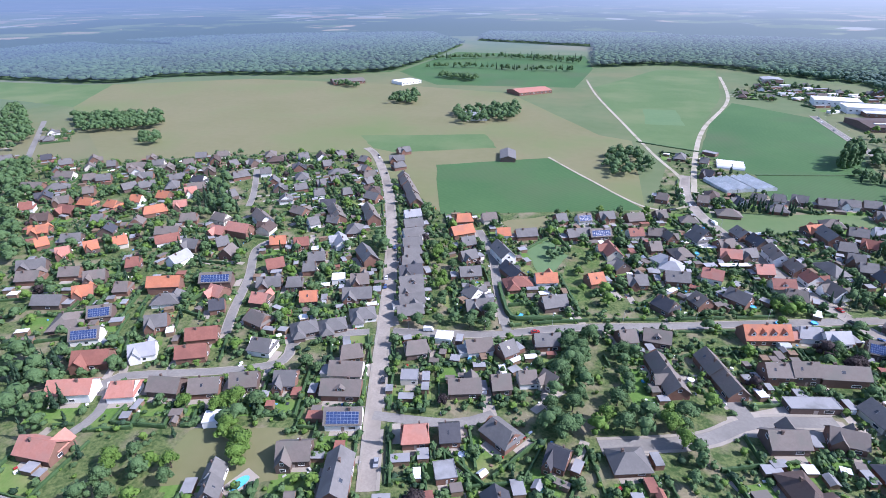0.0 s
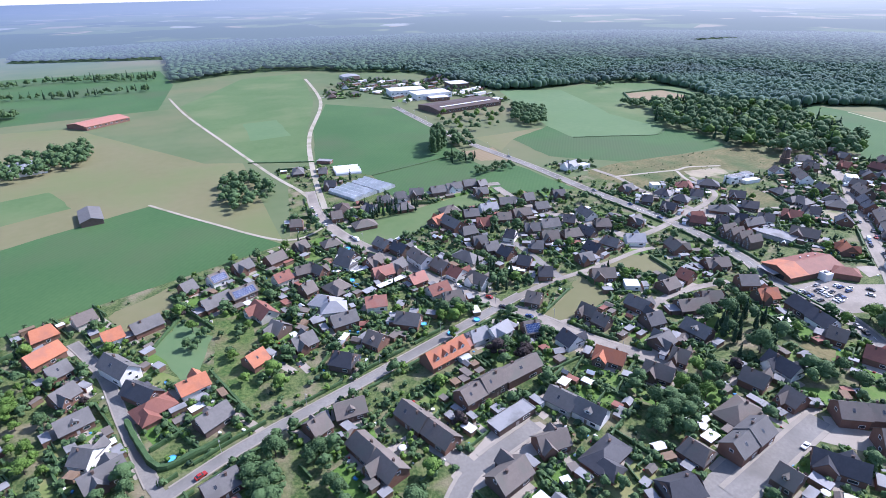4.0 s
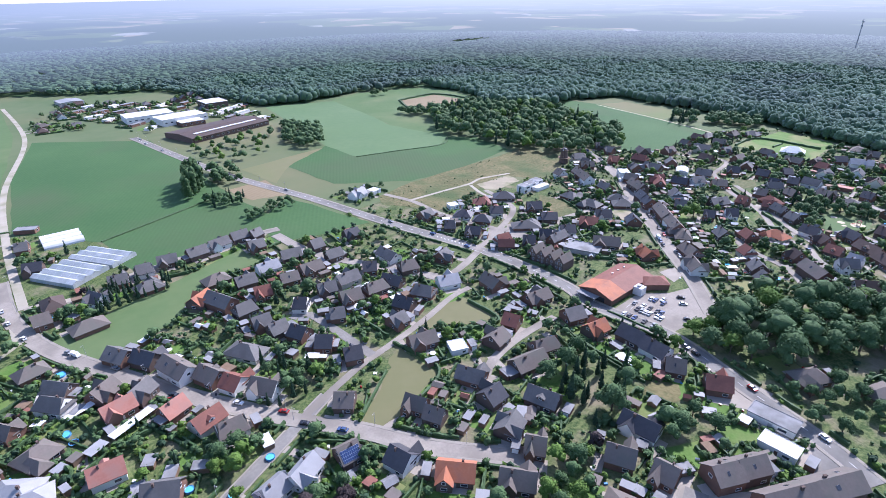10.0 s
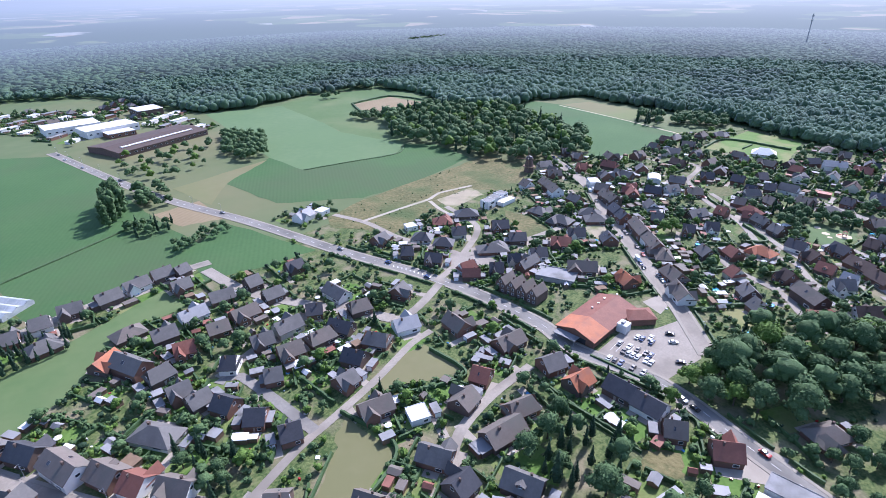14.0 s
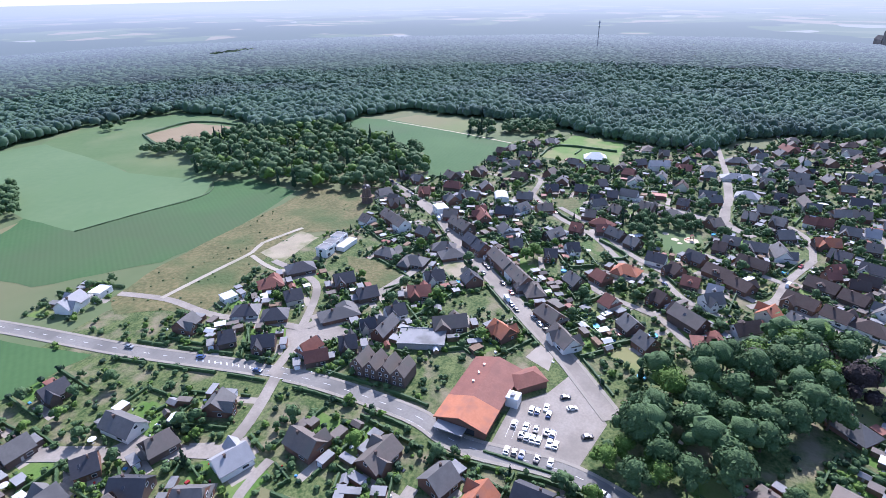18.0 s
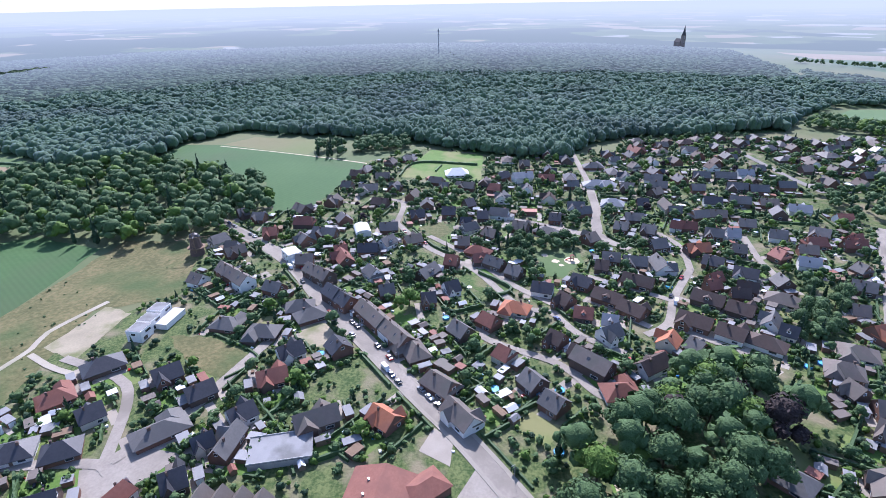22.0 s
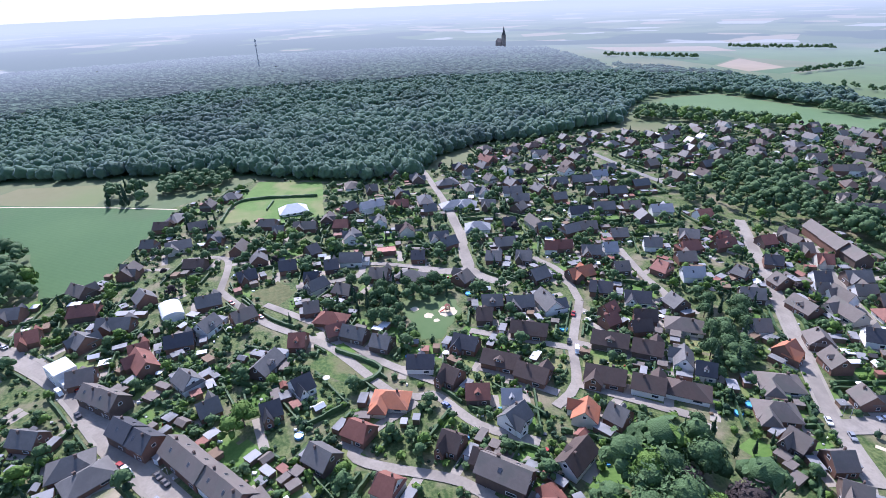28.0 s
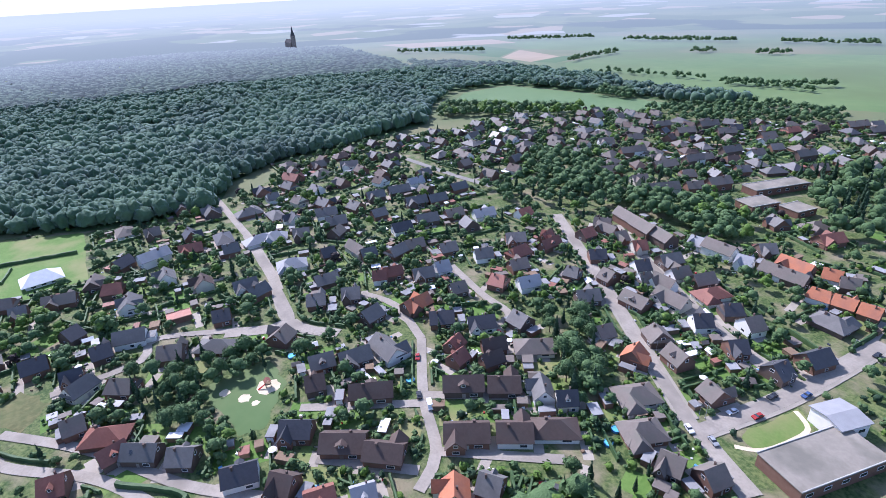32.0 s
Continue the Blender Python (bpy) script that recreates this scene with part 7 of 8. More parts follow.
# forest
FOREST = (
    [(466, 925), (529, 898), (629, 915), (738, 872), (750, 800), (732, 736), (700, 690), (728, 620), (765, 595), (800, 608), (868, 560), (852, 495), (842, 400), (813, 315), (777, 258), (762, 172), (822, 148), (862, 100), (872, 13), (900, -90), (990, -150), (1050, -215), (1300, -300), (1850, -350), (2100, 0), (2150, 600), (1900, 1300), (1400, 1800), (700, 2050), (100, 2200), (100, 1355), (199, 1350), (280, 1276), (414, 1185), (440, 1020)],
    [(-1600, 765), (-1098, 765), (-923, 780), (-858, 812), (-827, 890), (-718, 955), (-566, 1002), (-445, 1090), (-440, 1300), (-470, 1700), (-700, 2050), (-1400, 1750), (-1640, 1300)],
    [(-470, 1850), (-90, 1740), (-50, 1275), (46, 1342), (98, 1355), (98, 2200), (-500, 2150)],
    [(1060, -225), (1400, -330), (1247, -420), (1067, -455), (822, -432), (714, -434), (697, -411), (787, -388), (914, -358), (1047, -322)],
)
CLEARINGS = ((-1440, 1380, 60), (-1380, 1800, 60), (180, 2080, 45), (250, 2180, 45), (1420, 1370, 40), (330, 1560, 16), (760, 1450, 14))
rs = np.random.RandomState(2)
rows_edge, rows_near, rows_mid, rows_far = [], [], [], []
for poly in FOREST:
    xs, ys = np.array([p[0] for p in poly]), np.array([p[1] for p in poly])
    for step, lo, hi, rows_ in ((8.2, 0, 560, rows_edge), (9.0, 560, 760, rows_near), (12.5, 760, 1050, rows_mid), (15.5, 1050, 2400, rows_far)):
        gx, gy = np.meshgrid(np.arange(xs.min(), xs.max(), step), np.arange(ys.min(), ys.max(), step))
        gx = gx.ravel() + rs.uniform(-0.42, 0.42, gx.size) * step
        gy = gy.ravel() + rs.uniform(-0.42, 0.42, gy.size) * step
        dist = np.min([np.hypot(gx - px, gy - py) for px, py in ((30, 60), (130, 190), (240, 234), (344, 215))], axis=0)
        keep = inside(poly, gx, gy) & (dist >= lo) & (dist < hi)
        for px, py, pr in CLEARINGS:
            keep &= ((gx - px) / (2.6 * pr)) ** 2 + ((gy - py) / pr) ** 2 > 1
        clear = [i for i in np.nonzero(keep)[0] if not (0 <= cell(gx[i], gy[i])[0] < GH and 0 <= cell(gx[i], gy[i])[1] < GW) or grid[cell(gx[i], gy[i])] in (0, WOOD)]
        for i in clear:
            h = rs.uniform(12.5, 18.5) + 4 * noise.noise((gx[i] * 0.01, gy[i] * 0.01, 0))
            if rows_ is rows_far:
                h = 16.0 + 0.4 * (h - 16.0)
            rows_.append((gx[i], gy[i], -2.0, step * rs.uniform(1.1, 1.65), h))
oak = [canopy(130 + k, 34, 0.085) for k in range(10)]
mid_oak = []
for k in range(12):
    r_ = random.Random(170 + k)
    mid_oak.append(leafy([(0, 0, 0.62, 0.36, 0.36, 0.34)] + [(0.3 * math.cos(2.09 * i + k), 0.3 * math.sin(2.09 * i + k), r_.uniform(0.5, 0.72), r_.uniform(0.2, 0.3), r_.uniform(0.2, 0.3), r_.uniform(0.2, 0.28)) for i in range(3)], 14, 0.12, 170 + k))
far_oak = [leafy([(0, 0, 0.72, 0.5, 0.48, 0.24)], 6, 0.16, 150 + k) for k in range(8)]
edge_oak = [canopy(210 + k, 80, 0.055, 3) for k in range(12)]
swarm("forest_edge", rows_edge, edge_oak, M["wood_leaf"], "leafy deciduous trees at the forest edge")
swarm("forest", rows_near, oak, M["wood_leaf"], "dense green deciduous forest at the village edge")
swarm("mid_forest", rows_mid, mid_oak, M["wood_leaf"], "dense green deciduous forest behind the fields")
# far trees get haze painted on as emission, from 700 m out
swarm("backdrop_forest", rows_far, far_oak, paint_haze(M["far_leaf"], 700, (2200, 0.68)), "dense deciduous forest reaching to the horizon")
forest_floor = Shape()
for poly in FOREST:
    forest_floor.add([(x, y, 0.14) for x, y in poly], [tuple(range(len(poly))) if area(poly) > 0 else tuple(range(len(poly) - 1, -1, -1))])
setting("forest_floor", forest_floor, M["leaf"], "shaded undergrowth of the forest", "stuff")

# ---------------------------------------------------------------- garages and garden sheds
def pattern_garage():
    g = thing("garage", "flat-roofed brick garage beside a house", "garage", "garages")
    part("wall", Shape().box(-1.6, -3.0, -0.1, 1.6, 3.0, 2.5), M["brick"], g)
    part("roof", Shape().box(-1.75, -3.15, 2.5, 1.75, 3.15, 2.7, 0.05), M["felt"], g)
    part("garage_door", Shape().box(-1.25, -3.06, 0.02, 1.25, -2.98, 2.2), M["frame"], g)
    return g


p = pattern_garage()
for x, y, ang in GARAGES:
    place(p, pose(x, y, 0, 0, 0, ang))
park_away(p)


def pattern_shed(code):
    roof = {"a": "felt", "b": "r", "c": "white_felt", "d": "b"}[code]
    g = thing("garden_shed", "small wooden garden shed with a %s roof" % {"a": "grey felt", "b": "red tiled", "c": "white sheet", "d": "brown"}[code], "shed", "garden sheds")
    part("wall", gable_wall(3.4, 2.6, 2.0, 2.9), M["wood"], g)
    part("roof", slab_roof(3.4, 2.6, 2.0, 2.9, 0.25, 0.08), M[roof], g)
    part("door", Shape().box(-0.4, -1.36, 0, 0.4, -1.29, 1.8), M["door"], g)
    return g


pats = {k: pattern_shed(k) for k in "abcd"}
for x, y, ang, k, code in SHEDS:
    place(pats[code], pose(x, y, 0, 0, 0, ang) @ Matrix.Diagonal((k, k, 1, 1)))
for p in pats.values():
    park_away(p)


# ---------------------------------------------------------------- supermarket and its car park
def supermarket():
    s = thing("supermarket", "low brick supermarket with a wide red gable roof", "supermarket", m=pose(338.2, 272.0, 0, 0, 0, -4))
    L, W = 40.5, 20.5
    part("wall", gable_wall(L, W, 4.2, 7.2), M["brick"], s)
    x0, x1, xm, y, ze, zr = -L / 2 - 0.8, L / 2 + 0.4, -L / 2 + 13.0, W / 2 + 0.8, 3.95, 7.25
    for nm, a, b, mt, lb in (("front_roof", x0, xm, "o", "bright orange roof tiles"), ("rear_roof", xm + 0.003, x1, "r", "dark red roof tiles")):
        r = Shape()
        for dz in (0, -0.3):
            r.v += [(a, -y, ze + dz), (b, -y, ze + dz), (b, 0, zr + dz), (a, 0, zr + dz), (b, y, ze + dz), (a, y, ze + dz)]
        r.f = [(0, 1, 2, 3), (3, 2, 4, 5), (7, 6, 9, 8), (8, 9, 11, 10), (1, 0, 6, 7), (5, 4, 10, 11), (0, 3, 9, 6), (3, 5, 11, 9), (2, 1, 7, 8), (4, 2, 8, 10)]
        part(nm, r, M[mt], s, lb)
    wing = part("wing", Shape().box(-7, -5, -0.1, 7, 5, 4.0), M["brick"], s)
    wing.matrix_basis = pose(16.5, -14.0, 0, 0, 0, -42)
    part("wing_roof", slab_roof(14, 10, 4.0, 6.3, 0.5, hip=4.5), M["r"], wing, "dark red hipped roof")
    box = part("plant_room", Shape().box(-2.6, -2.6, -0.1, 2.6, 2.6, 4.6, 0.1), M["render"], s, "white plant room")
    box.matrix_basis = pose(3.0, -W / 2 - 2.8, 0)
    part("vent", Shape().box(-1.5, -0.6, 4.6, 0.6, 0.9, 5.6, 0.05), M["mast"], box)
    can = part("canopy", Shape().box(-x0 * 0, -9.0, 3.0, 4.6, 3.0, 3.3, 0.05), M["felt"], s, "flat grey entrance canopy")
    can.matrix_basis = pose(-L / 2 - 5.0, 6.0, 0)
    for yy in (-8.6, 2.6):
        part("post", Shape().tube([(-L / 2 - 4.6, 6.0 + yy, 0), (-L / 2 - 4.6, 6.0 + yy, 3.0)], [0.12, 0.12], 6), M["mast"], s)
    for k in range(3):
        part("roof_vent", Shape().tube([(2 + 6 * k, 4.2, 5.6), (2 + 6 * k, 4.2, 6.7)], [0.5, 0.5], 8), M["rail"], s)
    part("shop_front", Shape().box(-L / 2 - 0.05, -6, 0.2, -L / 2 + 0.05, 6, 2.9), M["pane"], s, "dark glazed shop front")


supermarket()
mark_poly([(314, 286), (362, 284), (366, 246), (350, 246), (340, 258), (312, 260)], HOUSE)
lot = [(311, 261), (340, 259), (352, 247), (368, 240), (342, 222), (312, 230)]
setting("car_park", mesh_of("car_park", [(x, y, 0.12) for x, y in lot], [tuple(range(5, -1, -1))], M["setts"]), None, "pale paved car park of the supermarket")
mark_poly(lot, ROAD)


def pattern_car(i, van=False):
    c = thing("van" if van else "car", "parked %s %s standing on pavement" % (("white", "black", "grey", "red", "blue")[i], "delivery van" if van else "small car"), "van" if van else "car", "parked cars")
    L, h = (2.6, 2.2) if van else (2.15, 1.45)
    b = Shape()
    prof = [(-L, 0.3), (-L, 0.85), (-L * 0.85, 0.92), (-L * 0.62, h if van else 0.95), (L * 0.95, h if van else 0.9), (L, 0.8), (L, 0.3)] if van else [(-L, 0.3), (-L, 0.7), (-L * 0.8, 0.85), (-L * 0.45, 0.92), (L * 0.75, 0.95), (L, 0.85), (L, 0.3)]
    n = len(prof)
    w = 0.92
    b.add([(x, -w, z) for x, z in prof] + [(x, w, z) for x, z in prof], [tuple(range(n)), tuple(range(2 * n - 1, n - 1, -1))] + [(k, n + k, n + (k + 1) % n, (k + 1) % n) for k in range(n)])
    part("body", b, M["car%d" % i], c)
    if not van:
        g = Shape().add([(-L * 0.42, -0.85, 0.9), (L * 0.8, -0.85, 0.93), (L * 0.8, 0.85, 0.93), (-L * 0.42, 0.85, 0.9), (-L * 0.12, -0.68, 1.38), (L * 0.55, -0.68, 1.4), (L * 0.55, 0.68, 1.4), (-L * 0.12, 0.68, 1.38)], [(0, 1, 5, 4), (1, 2, 6, 5), (2, 3, 7, 6), (3, 0, 4, 7)])
        part("glass", g, M["pane"], c, "dark car windows")
        part("car_roof", Shape().box(-L * 0.14, -0.7, 1.37, L * 0.57, 0.7, 1.45, 0.06), M["car%d" % i], c)
    else:
        part("windscreen", Shape().box(-L * 0.8, -0.8, 1.15, -L * 0.74, 0.8, 1.75, 0.02, pose(0, 0, 0, 0, 12, 0)), M["pane"], c)
    tyre = Shape()
    tyre.v = [(0.32 * math.cos(0.785 * k), yy, 0.32 + 0.32 * math.sin(0.785 * k)) for yy in (-0.1, 0.1) for k in range(8)]
    tyre.f = [tuple(range(7, -1, -1)), tuple(range(8, 16))] + [(k, (k + 1) % 8, 8 + (k + 1) % 8, 8 + k) for k in range(8)]
    wm = tyre.mesh("wheel", M["tyre"])
    for sx in (-0.62, 0.62):
        for sy in (-0.85, 0.85):
            part("wheel", wm, None, c).matrix_basis = pose(L * sx, sy, 0)
    return c


CARS = {(i, False): pattern_car(i) for i in range(5)}
CARS[0, True] = pattern_car(0, True)
rnd = random.Random(21)
bays = [(315.1, y) for y in (254.2, 251.3, 248.5, 243.0, 238.1)] + [(324.0, y) for y in (251.2, 248.9, 246.8, 244.5, 240.5, 238.2)] + [(329.0, y) for y in (255.2, 250.6, 246.7, 242.6, 240.4)] + [(339.0, y) for y in (250.8, 248.5, 243.9)] + [(342.2, 245.6)]
for x, y in bays:
    place(CARS[rnd.choice((0, 0, 0, 1, 1, 2, 2, 4)), False], pose(x, y, 0.122, 0, 0, rnd.choice((0, 180)) + rnd.uniform(-3, 3)))
for x, y, a in ((351.2, 239.8, 120), (345.5, 236.0, 120), (332.5, 228.0, 120)):
    place(CARS[rnd.choice((0, 1)), False], pose(x, y, 0.122, 0, 0, a))
marks = Shape()
for x in (315.1, 324.0, 329.0):
    for k in range(8):
        y = 256.6 - 2.5 * k
        marks.box(x - 2.4, y - 0.06, 0.1, x + 2.4, y + 0.06, 0.126)
setting("bay_lines", marks, M["paint"], "white painted bay lines of the car park", "stuff")
# cars along the streets and on drives
made = 0
for nm, off in (("street_main", 2.2), ("street_millst", 2.6), ("street_broad", 1.8), ("street_village", 2.2), ("street_strR", 2.4), ("street_strR2", 2.0), ("street_crossR", 2.6), ("street_cross", 1.9), ("street_village2", 3.6), ("street_wind", 1.7), ("street_spine", 1.7), ("street_new1", 1.6), ("street_south", 2.0), ("street_rowB", 1.7)):
    ln = LINES[nm]
    nn = normals(ln)
    for i in range(3, len(ln) - 3, 1):
        if rnd.random() < {"street_millst": 0.45, "street_crossR": 0.5, "street_main": 0.12}.get(nm, 0.12) and made < 75:
            sd = rnd.choice((-1, 1))
            x, y = ln[i][0] + nn[i][0] * off * sd, ln[i][1] + nn[i][1] * off * sd
            if not inside([(300, 290), (372, 290), (372, 220), (300, 220)], np.array(x), np.array(y)):
                place(CARS[(0, True) if rnd.random() < 0.1 else (rnd.choice((0, 0, 1, 1, 2, 2, 3, 4)), False)], pose(x, y, 0.36, 0, 0, math.degrees(math.atan2(-nn[i][0], nn[i][1])) + rnd.choice((0, 180))))
                made += 1
for p in CARS.values():
    park_away(p)


# ---------------------------------------------------------------- windmill
def windmill():
    w = thing("windmill", "dark brick tower windmill with four lattice sails", "windmill", m=pose(523.5, 430.8, 0, 0, 0, 200))
    part("tower", Shape().tube([(0, 0, -0.2), (0, 0, 6), (0, 0, 12)], [4.6, 3.9, 3.0], 12), M["brick_dark"], w)
    part("cap", Shape().tube([(0, 0, 12), (0, 0, 12.5), (0.4, 0, 14.2), (0.6, 0, 15.2)], [3.4, 3.4, 2.4, 0.4], 12), M["d"], w, "dark domed cap")
    part("gallery", Shape().tube([(0, 0, 5.2), (0, 0, 5.4)], [5.6, 5.6], 16), M["wood"], w)
    part("axle", Shape().box(2.0, -0.3, 13.0, 5.2, 0.3, 13.6), M["mast"], w)
    for k in range(4):
        sail = part("sail", Shape().box(-0.1, -0.15, 0.4, 0.1, 0.15, 10.5), M["wood"], w)
        sail.matrix_basis = pose(4.9, 0, 13.3, 90 * k + 3, 0, 0)
        lat = Shape().box(-0.04, 1.55, 2.5, 0.04, 1.65, 10.4)
        for z in range(9):
            lat.box(-0.03, 0.1, 2.5 + z * 0.98, 0.03, 1.6, 2.6 + z * 0.98)
        part("lattice", lat, M["wood"], sail)


windmill()


# ---------------------------------------------------------------- larger buildings
def hall(name, label, cat, x, y, ang, L, W, h, rise, wall, roof, rooflight=False):
    b = thing(name, label, cat, m=pose(x, y, 0, 0, 0, ang))
    if rise:
        part("wall", gable_wall(L, W, h, h + rise), M[wall], b)
        part("roof", slab_roof(L, W, h, h + rise, 0.6, 0.3), M[roof], b)
    else:
        part("wall", Shape().box(-L / 2, -W / 2, -0.1, L / 2, W / 2, h), M[wall], b)
        r = Shape().box(-L / 2 - 0.3, -W / 2 - 0.3, h, L / 2 + 0.3, W / 2 + 0.3, h + 0.4, 0.1)
        part("roof", r, M[roof], b)
        for a in ((-L / 2 - 0.3, -W / 2 - 0.3, L / 2 + 0.3, -W / 2), (-L / 2 - 0.3, W / 2, L / 2 + 0.3, W / 2 + 0.3)):
            part("parapet", Shape().box(a[0], a[1], h + 0.3, a[2], a[3], h + 0.75), M["concrete"], b)
    n = max(2, int(L / 7))
    for k in range(n):
        xx = -L / 2 + (k + 0.5) * L / n
        for sd, f in ((-1, "-y"), (1, "+y")):
            window_on(b, xx, sd * W / 2, h * 0.55, min(3.0, L / n * 0.6), min(1.6, h * 0.35), f)
    if rooflight:
        part("rooflight_strip", Shape().box(-L * 0.4, -W * 0.3, h + rise * 0.4 + 0.35, L * 0.4, -W * 0.22, h + rise * 0.56 + 0.45), M["white_felt"], b, "long pale rooflight strip")
    return b


for row in (
    ("factory_hall", "long dark brown factory hall with a pale rooflight strip", "factory", 352, 819, 12, 109, 55, 6, 2.5, "brick_dark", "n", True),
    ("warehouse", "large white flat-roofed warehouse", "warehouse", 316, 960, -5, 59, 38, 8, 0, "render", "white_felt", False),
    ("warehouse", "large white flat-roofed warehouse beside the factory", "warehouse", 342, 914, 2, 59, 36, 8, 0, "render", "white_felt", False),
    ("warehouse", "small white flat-roofed warehouse", "warehouse", 344, 888, -1, 30, 27, 5, 0, "brick", "white_felt", False),
    ("warehouse", "white-roofed hall at the forest edge", "warehouse", 417, 984, -94, 36, 33, 8, 0, "brick_dark", "white_felt", False),
    ("workshop", "grey sheet-roofed workshop beside the forest", "workshop", 272, 1180, -87, 35, 32, 5, 1.5, "concrete", "l", False),
    ("school", "large flat-roofed grey school building", "school", 392, 53, -103, 36, 16, 5, 0, "brick", "roof_gravel", False),
    ("assembly_hall", "white-roofed assembly hall of the school", "hall", 398, 31, -107, 12, 12, 6.5, 1.0, "render", "l", False),
    ("school", "long low brick school pavilion", "school", 540, -176, -106, 45, 14, 5, 0, "brick", "roof_gravel", False),
    ("school", "low flat-roofed brick school wing", "school", 529, -136, -105, 22, 15, 4.5, 0, "brick", "roof_gravel", False),
    ("school", "low brick school gymnasium", "school", 508, -146, -101, 16, 14, 4.5, 0, "brick", "roof_gravel", False),
    ("barn", "long farm barn with a brown roof", "barn", -464, 936, 38, 57, 42, 5, 3, "brick", "b", False),
    ("barn", "farm barn with a red roof", "barn", -127, 929, 44, 62, 39, 5, 3, "brick", "p", False),
    ("barn", "grey-roofed field barn beside trees", "barn", -78, 546, -77, 31, 15, 4, 2.5, "brick_dark", "g", False),
    ("barn", "long white-roofed farm shed", "barn", -358, 962, 57, 42, 34, 5, 0, "render", "white_felt", False),
    ("farmhouse", "farmhouse among trees with a grey roof", "house", -160, 717, -72, 36, 31, 4.5, 3, "render", "l", False),
):
    hall(*row)


def cube_house(x, y, ang):
    b = thing("modern_house", "white cubic modern house with flat roofs and a terrace", "house", m=pose(x, y, 0, 0, 0, ang))
    for dx, dy, L, W, h in ((-9.5, 0, 8.5, 8, 6.0), (0, 1.5, 8, 8, 5.6), (9.5, 2.5, 8.5, 8, 6.0)):
        c = part("block", Shape().box(-L / 2, -W / 2, -0.1, L / 2, W / 2, h, 0.05), M["render"], b)
        c.matrix_basis = pose(dx, dy, 0)
        part("flat_roof", Shape().box(-L / 2 + 0.25, -W / 2 + 0.25, h, L / 2 - 0.25, W / 2 - 0.25, h + 0.06), M["felt"], c)
        window_on(c, -1.5, -W / 2, 1.5, 3.0, 2.2, "-y")
        window_on(c, 1.0, -W / 2, 4.3, 4.0, 1.5, "-y")
        window_on(c, -L / 2, 0, 4.3, 2.4, 1.5, "-x")
    t = part("terrace_roof", Shape().box(-2, -9.0, 2.9, 14, -2.6, 3.2, 0.05), M["white_felt"], b, "white terrace roof")
    part("garage_block", Shape().box(-1.8, -8.8, -0.1, 13.8, -2.7, 2.9), M["render"], b)


cube_house(440, 408, -3)


def white_box_house():
    b = thing("modern_house", "white two-storey cubic house on the corner", "house", m=pose(521, 366, 0, 0, 0, 42))
    part("block", Shape().box(-6, -4.5, -0.1, 6, 4.5, 6.2, 0.05), M["render"], b)
    part("flat_roof", Shape().box(-5.8, -4.3, 6.2, 5.8, 4.3, 6.28), M["white_felt"], b)
    part("annex", Shape().box(-11, -3.5, -0.1, -6, 3.5, 3.0, 0.05), M["render"], b)
    for x, z in ((-3, 1.5), (2.5, 1.5), (-3, 4.5), (2.5, 4.5)):
        window_on(b, x, -4.5, z, 2.2, 1.5, "-y")
        window_on(b, x, 4.5, z, 2.2, 1.5, "+y")


white_box_house()


def pavilion():
    b = thing("pavilion", "large white villa with a low tent-like white roof", "pavilion", m=pose(704, 279, 0, 0, 0, 100))
    part("wall", Shape().box(-9, -7, -0.1, 9, 7, 2.8), M["render"], b)
    part("roof", slab_roof(20, 15, 2.9, 7.4, 0.8, 0.2, hip=7.0), M["canvas"], b, "white tent-like roof")
    for x in (-5, 0, 5):
        window_on(b, x, -7, 1.5, 2.6, 1.8, "-y")
        window_on(b, x, 7, 1.5, 2.6, 1.8, "+y")


pavilion()


def barrel_house(x, y, ang, L, W, label):
    b = thing("barrel_roof_house", label, "house", m=pose(x, y, 0, 0, 0, ang))
    part("wall", Shape().box(-L / 2, -W / 2, -0.1, L / 2, W / 2, 3.2), M["render"], b)
    r = Shape()
    for i in range(9):
        a = math.pi * i / 8
        for xx in (-L / 2 - 0.4, L / 2 + 0.4):
            r.v.append((xx, -math.cos(a) * (W / 2 + 0.4), 3.1 + math.sin(a) * 2.6))
    r.f = [(2 * i, 2 * i + 1, 2 * i + 3, 2 * i + 2) for i in range(8)] + [tuple(range(0, 18, 2))[::-1], tuple(range(1, 18, 2))]
    part("roof", r, M["white_felt"], b, "white barrel roof")
    for xx in (-L / 4, L / 4):
        window_on(b, xx, -W / 2, 1.6, 2.0, 1.4, "-y")


barrel_house(565, 332, 22, 15, 10, "white house with a white barrel roof")


